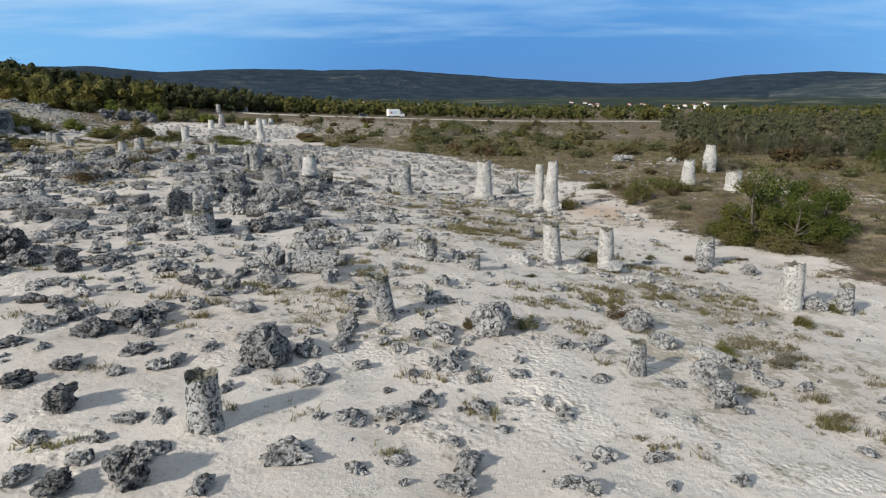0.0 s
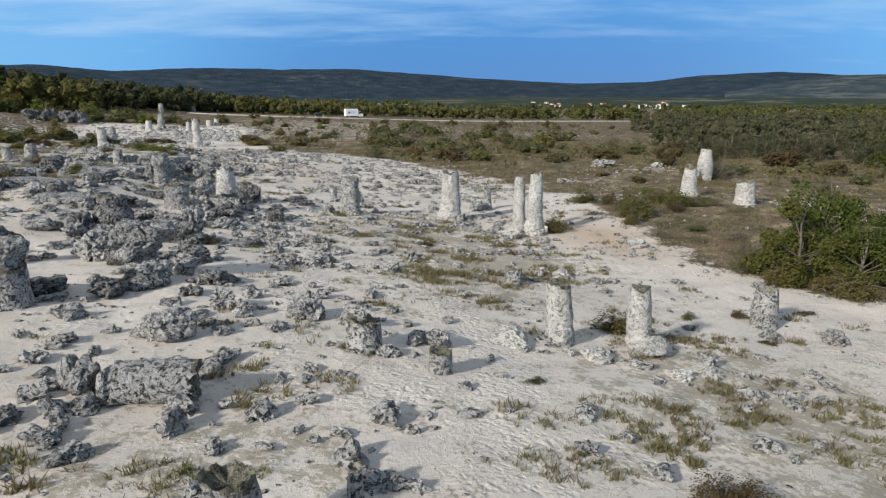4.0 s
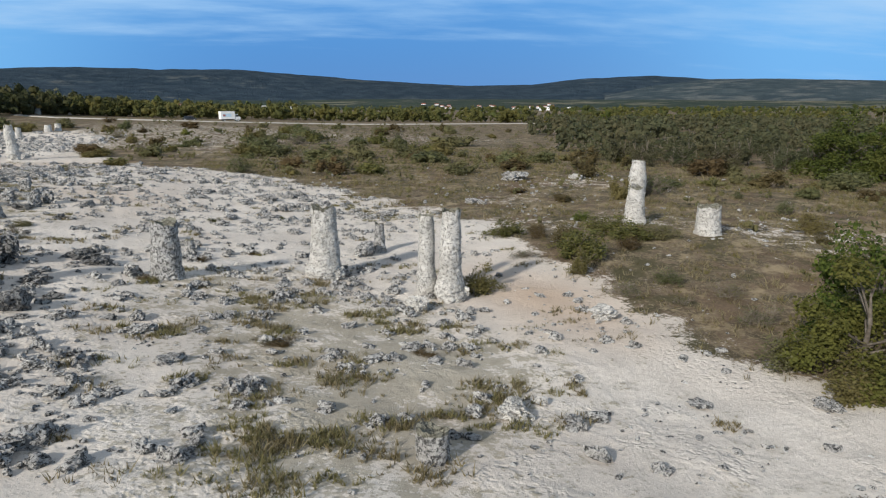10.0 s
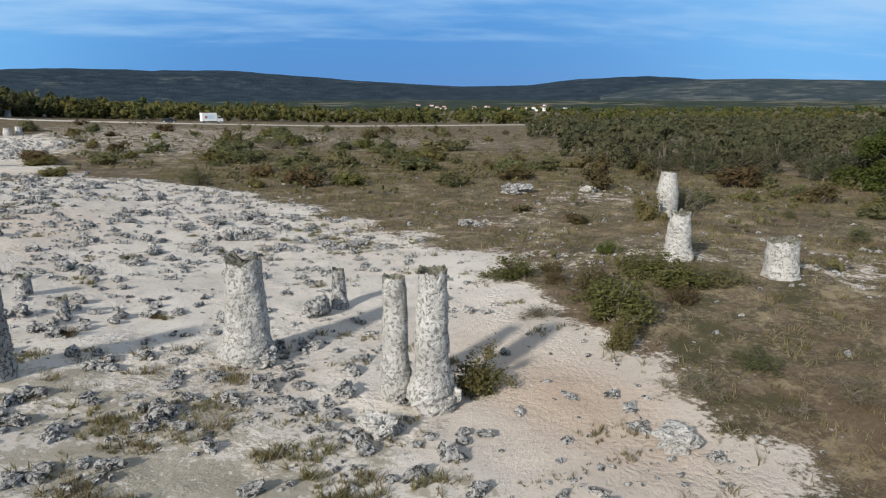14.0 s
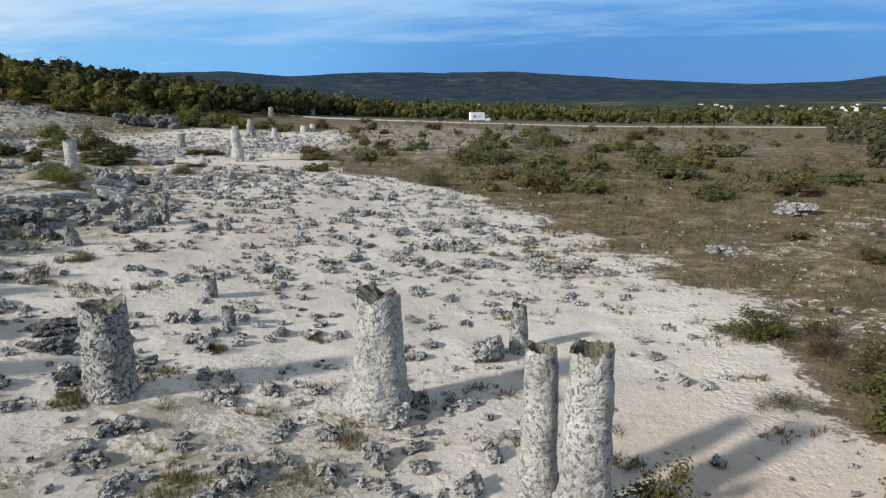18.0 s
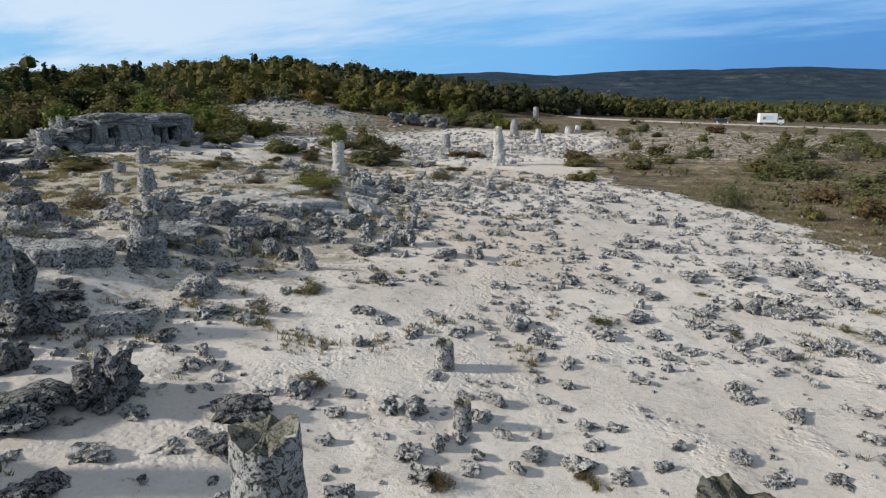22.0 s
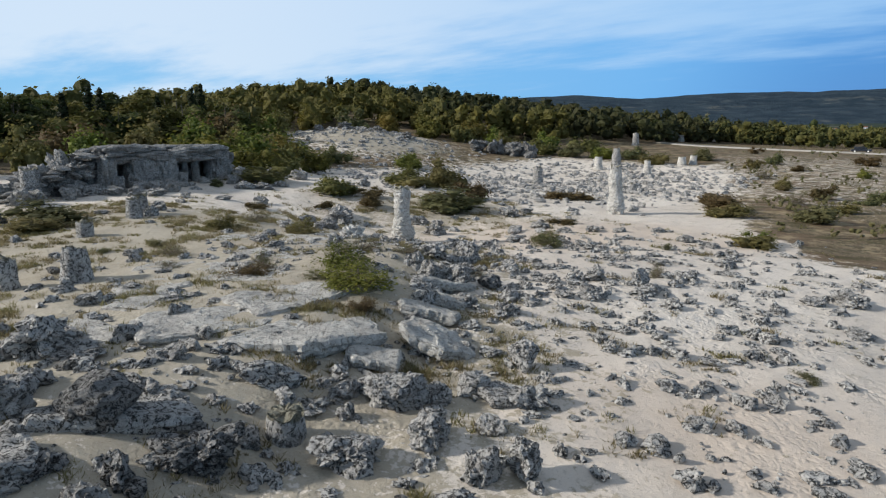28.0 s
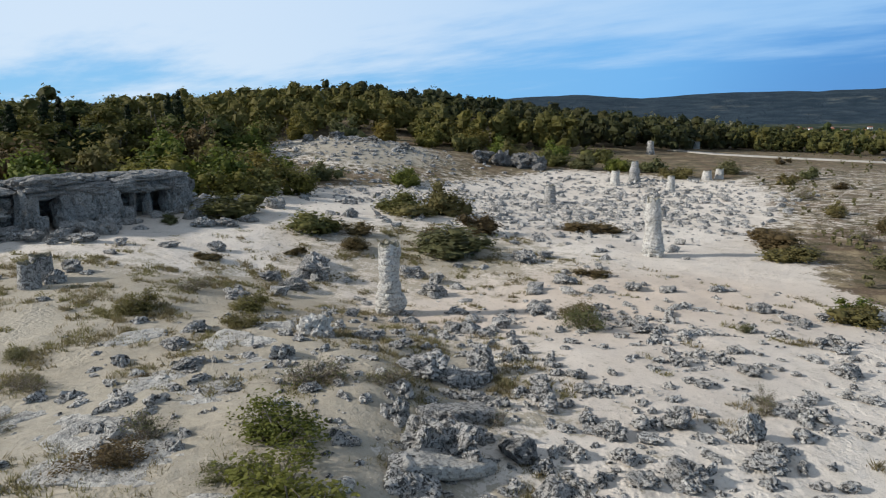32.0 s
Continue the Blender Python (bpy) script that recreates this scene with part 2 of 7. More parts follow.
def make_leaf(name, a, b, c, gap_shade=0.5):
    """Foliage: each leaf its own shade, each plant its own mixture."""
    mat, n, shader, place = material(name, 0.65, 0.25)
    leaf = n.add("ShaderNodeNewGeometry").outputs["Random Per Island"]
    own = n.add("ShaderNodeObjectInfo").outputs["Random"]
    patch = n.math("ADD", n.math("MULTIPLY", n.noise(place, 0.5, 3.0), 0.4), n.math("MULTIPLY", n.noise(place, 0.11, 2.0), 0.6))
    colour = n.mix(n.step(leaf, 0.15, 0.95), a, b)
    colour = n.mix(n.math("MULTIPLY", n.step(n.math("ADD", n.math("MULTIPLY", own, 0.5), n.math("MULTIPLY", patch, 0.7)), 0.45, 0.85), 0.75), colour, c)
    tone = n.field("tone")
    colour = n.mix(n.math("MULTIPLY", tone, 0.68), colour, c)
    shade = n.math("FRACT", n.math("MULTIPLY", n.math("ADD", tone, own), 7.31))
    colour = n.mix(n.math("MULTIPLY", shade, 0.42), colour, tuple(v * 0.6 for v in a))
    # dark gaps between leaves: their shade is put into the colour as noise
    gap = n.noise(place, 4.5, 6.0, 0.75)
    colour = n.mix(n.math("MULTIPLY", n.step(gap, 0.49, 0.62), gap_shade), colour, tuple(v * 0.35 for v in a))
    n.feed(colour, shader.inputs["Base Color"])
    relief(n, shader, gap, 0.6, 0.2)
    thin = n.add("ShaderNodeBsdfTranslucent", Color=colour)
    both = n.add("ShaderNodeMixShader")
    both.inputs[0].default_value = 0.4
    n.feed(shader.outputs[0], both.inputs[1])
    n.feed(thin.outputs[0], both.inputs[2])
    end = [o for o in mat.node_tree.nodes if o.type == "OUTPUT_MATERIAL"][0]
    n.feed(both.outputs[0], end.inputs["Surface"])
    return mat


GROUND = make_ground()
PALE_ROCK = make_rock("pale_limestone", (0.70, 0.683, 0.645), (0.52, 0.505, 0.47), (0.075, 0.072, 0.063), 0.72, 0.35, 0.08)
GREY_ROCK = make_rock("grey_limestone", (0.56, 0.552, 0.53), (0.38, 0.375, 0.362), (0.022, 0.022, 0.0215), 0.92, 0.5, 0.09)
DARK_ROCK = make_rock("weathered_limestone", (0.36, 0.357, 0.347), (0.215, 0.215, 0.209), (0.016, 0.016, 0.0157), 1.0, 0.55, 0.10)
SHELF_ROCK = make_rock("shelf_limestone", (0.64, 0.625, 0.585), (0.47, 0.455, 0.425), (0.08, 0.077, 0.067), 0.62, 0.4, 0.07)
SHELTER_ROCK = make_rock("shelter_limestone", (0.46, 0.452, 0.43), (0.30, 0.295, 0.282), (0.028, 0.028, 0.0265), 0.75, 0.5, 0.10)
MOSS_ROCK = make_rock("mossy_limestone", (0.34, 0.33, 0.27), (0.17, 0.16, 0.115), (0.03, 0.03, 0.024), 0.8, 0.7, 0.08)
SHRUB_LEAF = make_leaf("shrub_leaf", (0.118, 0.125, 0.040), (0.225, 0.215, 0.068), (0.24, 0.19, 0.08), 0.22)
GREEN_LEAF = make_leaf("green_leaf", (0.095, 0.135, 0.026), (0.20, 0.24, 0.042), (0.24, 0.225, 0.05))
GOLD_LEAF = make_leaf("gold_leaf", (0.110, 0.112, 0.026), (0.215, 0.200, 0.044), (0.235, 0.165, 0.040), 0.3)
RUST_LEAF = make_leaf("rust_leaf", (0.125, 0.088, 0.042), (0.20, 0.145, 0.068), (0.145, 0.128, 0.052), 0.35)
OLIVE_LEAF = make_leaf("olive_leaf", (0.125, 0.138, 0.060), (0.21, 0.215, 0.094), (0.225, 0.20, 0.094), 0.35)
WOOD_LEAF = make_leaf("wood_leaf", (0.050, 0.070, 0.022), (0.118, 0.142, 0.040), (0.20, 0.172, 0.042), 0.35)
# darker copy of the wood leaf, cloud shadow put into its colour
SHADED_OAK_LEAF = make_leaf("shaded_oak_leaf", (0.026, 0.038, 0.016), (0.066, 0.080, 0.028), (0.11, 0.098, 0.030), 0.35)
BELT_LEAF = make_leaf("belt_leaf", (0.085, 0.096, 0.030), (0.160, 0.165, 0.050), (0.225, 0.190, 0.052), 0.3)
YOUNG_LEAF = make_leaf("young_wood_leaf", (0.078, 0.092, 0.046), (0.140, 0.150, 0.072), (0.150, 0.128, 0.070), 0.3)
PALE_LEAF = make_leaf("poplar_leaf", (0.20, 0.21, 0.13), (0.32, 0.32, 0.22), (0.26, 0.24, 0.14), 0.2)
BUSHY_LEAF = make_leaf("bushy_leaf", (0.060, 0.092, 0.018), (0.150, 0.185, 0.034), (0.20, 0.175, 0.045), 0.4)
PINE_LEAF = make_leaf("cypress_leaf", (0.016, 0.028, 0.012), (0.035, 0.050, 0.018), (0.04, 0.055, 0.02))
DRY_GRASS = make_leaf("dry_grass", (0.20, 0.165, 0.085), (0.34, 0.29, 0.17), (0.17, 0.16, 0.06), 0.0)
OLIVE_GRASS = make_leaf("olive_grass", (0.19, 0.175, 0.075), (0.29, 0.26, 0.13), (0.25, 0.20, 0.10), 0.0)
TWIG = make_plain("twig_bark", (0.16, 0.13, 0.10), (0.25, 0.22, 0.18), 8.0)
BARK = make_plain("tree_bark", (0.09, 0.075, 0.06), (0.17, 0.15, 0.12), 5.0)
ROAD = make_plain("pale_road", (0.40, 0.37, 0.32), (0.50, 0.47, 0.42), 0.6)
# the blue of distant haze is put into these woodland colours
HILL_HAZY = make_hill("hazy_wooded_hillside", (0.018, 0.034, 0.050), (0.040, 0.060, 0.078), (0.105, 0.115, 0.110), 0.60)
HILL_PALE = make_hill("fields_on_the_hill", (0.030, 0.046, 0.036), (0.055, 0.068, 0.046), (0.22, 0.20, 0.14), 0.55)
# paler hillside: sunlight on the grass is put into the colour
HILL_SUNLIT_GRASS = make_hill("sunlit_grassy_hillside", (0.036, 0.054, 0.064), (0.066, 0.088, 0.094), (0.135, 0.145, 0.140), 0.54)
WHITE_WALL = make_plain("white_render", (0.75, 0.75, 0.73), (0.82, 0.82, 0.80), 1.0, 0.7)
RED_ROOF = make_plain("red_tiles", (0.30, 0.12, 0.08), (0.22, 0.09, 0.06), 2.0)
GLASS = make_plain("dark_glass", (0.02, 0.025, 0.03), (0.03, 0.035, 0.04), 2.0, 0.15)
RUBBER = make_plain("black_rubber", (0.02, 0.02, 0.02), (0.03, 0.03, 0.03), 9.0)
DARK_PAINT = make_plain("dark_car_paint", (0.03, 0.035, 0.045), (0.04, 0.045, 0.055), 1.0, 0.3)

# ---------------------------------------------------------------- the lie of the land

RISES = [
    (-116, 168, 12, 3.84), (-32, 90, 10, 0.42), (-18, 100, 14, 0.47), (-72, 100, 20, 1.05), (-40, 128, 20, -1.04), (-70, 165, 22, -2.59),
    (5, 60, 14, -0.58), (15, 45, 12, -0.68), (24, 68, 8, 0.51), (-12, 22, 12, 0.41), (-26, 52, 14, 0.67), (-50, 75, 16, -1.11),
    (10, 90, 18, -1.07), (30, 100, 16, 0.78), (-5, 75, 12, -0.2), (3, 25, 12, 0.71), (-20, 78, 10, 0.07), (22, 22, 16, -1.02),
    (-10, 130, 20, -0.56), (-46, 107, 9, -1.33), (-205, 265, 60, 14.5), (-150, 115, 30, 4.5), (-190, 185, 40, 5.0), (40, 320, 80, 1.3),
]
LEDGE_Y, LEDGE_X = (30, 60, 68, 78, 86, 94, 105, 118), (-19, -19, -21, -23.5, -26, -32, -40, -52)
EDGE_Y = (-60, 20, 35, 42, 46, 51, 56, 62, 66, 71, 82, 88, 93, 98, 105, 110, 117, 123, 130, 148, 160, 220, 300)
EDGE_X = (40, 26, 23.3, 20.3, 17.6, 18.2, 16.3, 15.2, 13.7, 12.9, 13.2, 10, 5, 3, -2, -9, -17, -20, -27, -36, -36, -62, -95)


def land(x, y):
    """Height of the ground: a slope down to the east, a rock ledge, rises and hollows."""
    x, y = np.asarray(x, float), np.asarray(y, float)
    z = 0.80 - 1.85 * np.tanh((x + 10) / 40)
    z = z + 1.05 / (1 + np.exp(np.clip((x - np.interp(y, LEDGE_Y, LEDGE_X)) / 0.8, -40, 40))) * np.clip((y - 40) / 20, 0, 1) * np.clip((103 - y) / 10, 0, 1) * np.clip((x + 70) / 20, 0, 1)
    for cx, cy, wide, high in RISES:
        z = z + high * np.exp(-((x - cx) ** 2 + (y - cy) ** 2) / (2.0 * wide * wide))
    return z


def land_at(x, y):
    return float(land(x, y))


def lattice(i, j, k, seed):
    h = (i.astype(np.int64) * 374761393 + j.astype(np.int64) * 668265263 + k.astype(np.int64) * 2147483647 + seed * 1274126177) & 0xFFFFFFFF
    h = ((h ^ (h >> 13)) * 1274126177) & 0xFFFFFFFF
    h = ((h ^ (h >> 16)) * 2246822519) & 0xFFFFFFFF
    return ((h ^ (h >> 15)) & 0xFFFFFF) / float(0x1000000)


def smooth_noise(p, seed=0):
    """Smooth noise in -1..1 at the points p (n x 3)."""
    c = np.floor(p).astype(np.int64)
    f = p - c
    f = f * f * (3 - 2 * f)
    total = 0
    for a in (0, 1):
        for b in (0, 1):
            for d in (0, 1):
                w = (f[:, 0] if a else 1 - f[:, 0]) * (f[:, 1] if b else 1 - f[:, 1]) * (f[:, 2] if d else 1 - f[:, 2])
                total = total + w * lattice(c[:, 0] + a, c[:, 1] + b, c[:, 2] + d, seed)
    return total * 2 - 1


def layered(p, seed=0, octaves=4, gain=0.5):
    total, size, step = 0, 1.0, 1.0
    for o in range(octaves):
        total = total + size * smooth_noise(p * step + o * 17.3, seed + o)
        size, step = size * gain, step * 2.03
    return total


def cells(p, seed=0):
    """Distance to the nearest of scattered points, one in each unit cell."""
    c = np.floor(p).astype(np.int64)
    best = np.full(len(p), 9.0)
    for a in (-1, 0, 1):
        for b in (-1, 0, 1):
            for d in (-1, 0, 1):
                i, j, k = c[:, 0] + a, c[:, 1] + b, c[:, 2] + d
                q = np.stack([i + lattice(i, j, k, seed), j + lattice(i, j, k, seed + 1), k + lattice(i, j, k, seed + 2)], 1)
                best = np.minimum(best, ((q - p) ** 2).sum(1))
    return np.sqrt(best)


def plates(p, seed=0):
    """A level for each cell of scattered points: broken faces with steps between them."""
    c = np.floor(p).astype(np.int64)
    best, level = np.full(len(p), 9.0), np.zeros(len(p))
    for a in (-1, 0, 1):
        for b in (-1, 0, 1):
            for d in (-1, 0, 1):
                i, j, k = c[:, 0] + a, c[:, 1] + b, c[:, 2] + d
                q = np.stack([i + lattice(i, j, k, seed), j + lattice(i, j, k, seed + 1), k + lattice(i, j, k, seed + 2)], 1)
                far = ((q - p) ** 2).sum(1)
                level = np.where(far < best, lattice(i, j, k, seed + 3), level)
                best = np.minimum(best, far)
    return level


def mesh_of(name, verts, faces, mat, smooth=True):
    """A mesh from arrays; faces is one array (n x 3 or n x 4)."""
    me = bpy.data.meshes.new(name)
    verts, faces = np.asarray(verts, np.float32), np.asarray(faces, np.int32)
    n, k = faces.shape
    me.vertices.add(len(verts))
    me.vertices.foreach_set("co", verts.ravel())
    me.loops.add(n * k)
    me.loops.foreach_set("vertex_index", faces.ravel())
    me.polygons.add(n)
    me.polygons.foreach_set("loop_start", np.arange(0, n * k, k, dtype=np.int32))
    me.polygons.foreach_set("loop_total", np.full(n, k, np.int32))
    me.polygons.foreach_set("use_smooth", np.full(n, smooth, bool))
    me.update(calc_edges=True)
    me.validate()
    if mat:
        me.materials.append(mat)
    return me


def ball(level):
    bm = bmesh.new()
    bmesh.ops.create_icosphere(bm, subdivisions=level, radius=1.0)
    v = np.array([a.co[:] for a in bm.verts])
    bm.verts.index_update()
    f = np.array([[b.index for b in a.verts] for a in bm.faces])
    bm.free()
    return v, f


BALLS = {level: ball(level) for level in (1, 2, 3, 4, 5)}


def rock_points(seed, level=3, faces=16, flat=0.8, rough=0.12, pits=0.08):
    """A broken stone 1 across: cut by flat breaks, worn round between them, cracked and pitted."""
    d, f = BALLS[level]
    own = np.random.default_rng(seed * 91 + 7)
    cut = own.normal(size=(faces, 3))
    cut /= np.linalg.norm(cut, axis=1, keepdims=True)
    depth = own.uniform(0.62, 1.0, faces)
    warp = d + 0.10 * np.stack([smooth_noise(d * 3.1 + k * 9.1, seed + k) for k in range(3)], 1)
    lean = np.maximum(warp @ cut.T, 0.05)
    if faces > 40:
        r = 1.2 / (np.abs(d) ** 6).sum(1) ** (1 / 6.0)
    else:
        r = flat * np.minimum((depth / lean).min(1), 1.25) + (1 - flat)
    r = r * (1 + rough * layered(d * 1.6 + seed * 3.1, seed, 3))
    r = r + pits * 0.9 * (plates(warp * 2.7 + seed, seed + 3) - 0.5)
    r = r - pits * 1.3 * np.clip(1 - 5.0 * np.abs(smooth_noise(warp * 1.7, seed + 11)), 0, 1)
    if level > 2:
        r = r - pits * 0.8 * np.clip(0.5 - cells(warp * 5.0, seed + 4), 0, 1)
        r = r + pits * 0.34 * smooth_noise(d * 8.0, seed + 9) + pits * 0.26 * smooth_noise(d * 15.0, seed + 10)
    if level > 3:
        r = r - pits * 0.55 * np.clip(0.42 - cells(warp * 9.0, seed + 14), 0, 1)
    p = d * r[:, None]
    span = p.max(0) - p.min(0)
    return (p - (p.max(0) + p.min(0)) / 2) / span, f


def part(name, me, parent, label=""):
    """One mesh as a part under a thing or under a part."""
    ob = new(name, me)
    ob.parent = parent
    if label:
        ob["label"] = label
    return ob


# ---------------------------------------------------------------- the ground, one sheet to the horizon


def spread(lo, hi, step, far):
    """Lines at even steps between lo and hi, then ever wider out to far."""
    out, gap, at = [], step, 0.0
    while at < far:
        gap *= 1.13
        at += gap
        out.append(at)
    mid = np.arange(lo, hi, step)
    return np.concatenate([lo - np.array(out[::-1]), mid, mid[-1] + np.array(out)])


def bell(x, y, spots):
    total = 0
    for cx, cy, wide, high in spots:
        total = total + high * np.exp(-((x - cx) ** 2 + (y - cy) ** 2) / (2.0 * wide * wide))
    return total


TURF = [
    (2, 46, 4, 0.4), (6, 50, 3, 0.45), (-1, 54, 3, 0.35), (3, 40, 4, 0.25), (10, 30, 4, 0.45), (9, 20, 4, 0.35), (-4, 60, 2, 0.3), (1, 58, 3, 0.3), (-4, 24, 3, 0.35),
    (-34, 86, 5, 0.45), (-46, 84, 7, 0.6), (-38, 94, 5, 0.55), (-54, 78, 7, 0.5), (-32, 76, 5, 0.45), (-52, 118, 7, 0.8), (-58, 92, 5, 0.3), (-20, 72, 4, 0.3), (-44, 66, 7, 0.5), (8, 84, 4, 0.3), (-30, 60, 8, 0.4), (-116, 168, 12, 0.9), (-100, 172, 10, 0.6), (-24, 86, 4, 0.5), (-22, 78, 4, 0.4), (-40, 88, 5, 0.7), (-36, 84, 4, 0.6), (-44, 92, 5, 0.6), (-33, 95, 3, 0.6), (-50, 74, 6, 0.6), (-42, 76, 6, 0.5), (-60, 84, 5, 0.4), (-36, 80, 3, 0.4), (-48, 98, 5, 0.5),
]
CLAY = [(12.5, 58, 2.4, 0.9), (13, 53, 2.5, 0.5), (-36, 112, 7, 0.45), (-28, 122, 6, 0.35), (-40, 101, 4, 0.4), (11, 63, 2, 0.4), (-12, 84, 4, 0.3), (-15, 88, 3, 0.3)]
PATHS = [
    [(-10.1, 63.6), (-10.6, 67.1), (-10.2, 70.6), (-9.7, 74.8), (-11.1, 80.9), (-13.1, 86.1), (-15.5, 89.0), (-18.6, 95.8)],
    [(0.6, 37.4), (-0.6, 40.6), (-5.5, 47.1), (-6.5, 52.9), (-8.6, 56.5), (-10.1, 63.6)],
    [(16.0, 47.0), (14.8, 51.3), (12.6, 57.4), (12.8, 63.0), (13.2, 75.3), (10.5, 85.1)],
    [(-46.7, 85.9), (-48.9, 87.9), (-54.9, 92.4), (-61.4, 97.8), (-60.7, 104.5), (-67.5, 118.5)],
    [(-34.2, 102.8), (-41.9, 111.4), (-44.1, 125.0), (-38.6, 140.8), (-50.2, 193.3)],
    [(2.3, 14.8), (2.3, 28.8), (1.5, 37.7), (-0.9, 41.2)],
]


def trail(x, y, points, wide):
    """How near a place lies to a trodden line: 1 on it, 0 away from it."""
    best = np.full(np.shape(x), 99.0)
    for (ax, ay), (bx, by) in zip(points, points[1:]):
        t = np.clip(((x - ax) * (bx - ax) + (y - ay) * (by - ay)) / ((bx - ax) ** 2 + (by - ay) ** 2), 0, 1)
        best = np.minimum(best, np.hypot(x - ax - t * (bx - ax), y - ay - t * (by - ay)))
    return np.exp(-(best / wide) ** 2)


def fringe(v, lo, hi):
    s = np.clip((v - lo) / (hi - lo), 0, 1)
    return s * s * (3 - 2 * s)


def scrub_at(x, y):
    x, y = np.asarray(x, float), np.asarray(y, float)
    wave = layered(np.stack([x.ravel() * 0.22, y.ravel() * 0.22, 0 * x.ravel()], 1), 41, 3).reshape(x.shape)
    east = fringe(x - np.interp(y, EDGE_Y, EDGE_X) + 2.4 * wave, -2.6, 3.4)
    west = fringe(-x - 92 + 0.1 * (y - 100), -6, 10) * (1 - np.exp(-((x + 114) ** 2 + (y - 166) ** 2) / (2 * 14.0 ** 2)))
    north = fringe(y, 186, 205)
    bare = np.clip(bell(x, y, [(26, 74, 4, 0.4), (34, 66, 4, 0.4), (17, 75, 2.5, 0.6), (30, 97, 4, 0.5), (20, 88, 3, 0.4), (38, 64, 5, 0.3), (-25, 162, 13, 0.36), (-6, 140, 7, 0.25), (-38, 180, 12, 0.36), (-45, 208, 28, 0.28), (-10, 190, 25, 0.22), (10, 235, 40, 0.2), (40, 190, 15, 0.25)]), 0, 0.40)
    return np.maximum(np.maximum(east, west), north) - bare * east


def make_land():
    xs, ys = spread(-60.0, 30.0, 0.38, 4500.0), spread(6.0, 126.0, 0.38, 4500.0)
    gx, gy = np.meshgrid(xs, ys)
    x, y = gx.ravel(), gy.ravel()
    z = land(x, y)
    flat = np.stack([x, y, np.zeros_like(x)], 1)
    near = np.exp(-np.maximum(0, np.hypot(x + 12, y - 70) - 90) / 40)
    z = z + near * (0.07 * layered(flat * 0.35, 3, 3) + 0.035 * layered(flat * 1.3, 5, 2))
    rough = bell(x, y, [(-26, 84, 6, 1.0), (-36, 92, 5, 0.8), (-110, 166, 14, 2.0), (-20, 60, 8, 0.4)])
    z = z + rough * 0.16 * np.abs(layered(flat * 0.6, 11, 3))
    nx, ny = len(xs), len(ys)
    a = (np.arange(ny - 1)[:, None] * nx + np.arange(nx - 1)[None]).ravel()
    me = mesh_of("ground", np.stack([x, y, z], 1), np.stack([a, a + 1, a + nx + 1, a + nx], 1), GROUND)
    for name, values in (("scrub", scrub_at(x, y)), ("turf", 0.10 + 1.5 * bell(x, y, TURF)), ("trodden", np.clip(sum(trail(x, y, line, 1.3) for line in PATHS) + bell(x, y, CLAY), 0, 1)), ("clay", np.clip(bell(x, y, CLAY), 0, 1))):
        me.attributes.new(name, "FLOAT", "POINT").data.foreach_set("value", np.asarray(values, np.float32))
    return tagged(new("ground", me), "pale trodden sand giving way to dry brown scrub", "ground", kind="structure")


make_land()

# ---------------------------------------------------------------- stone columns and stones


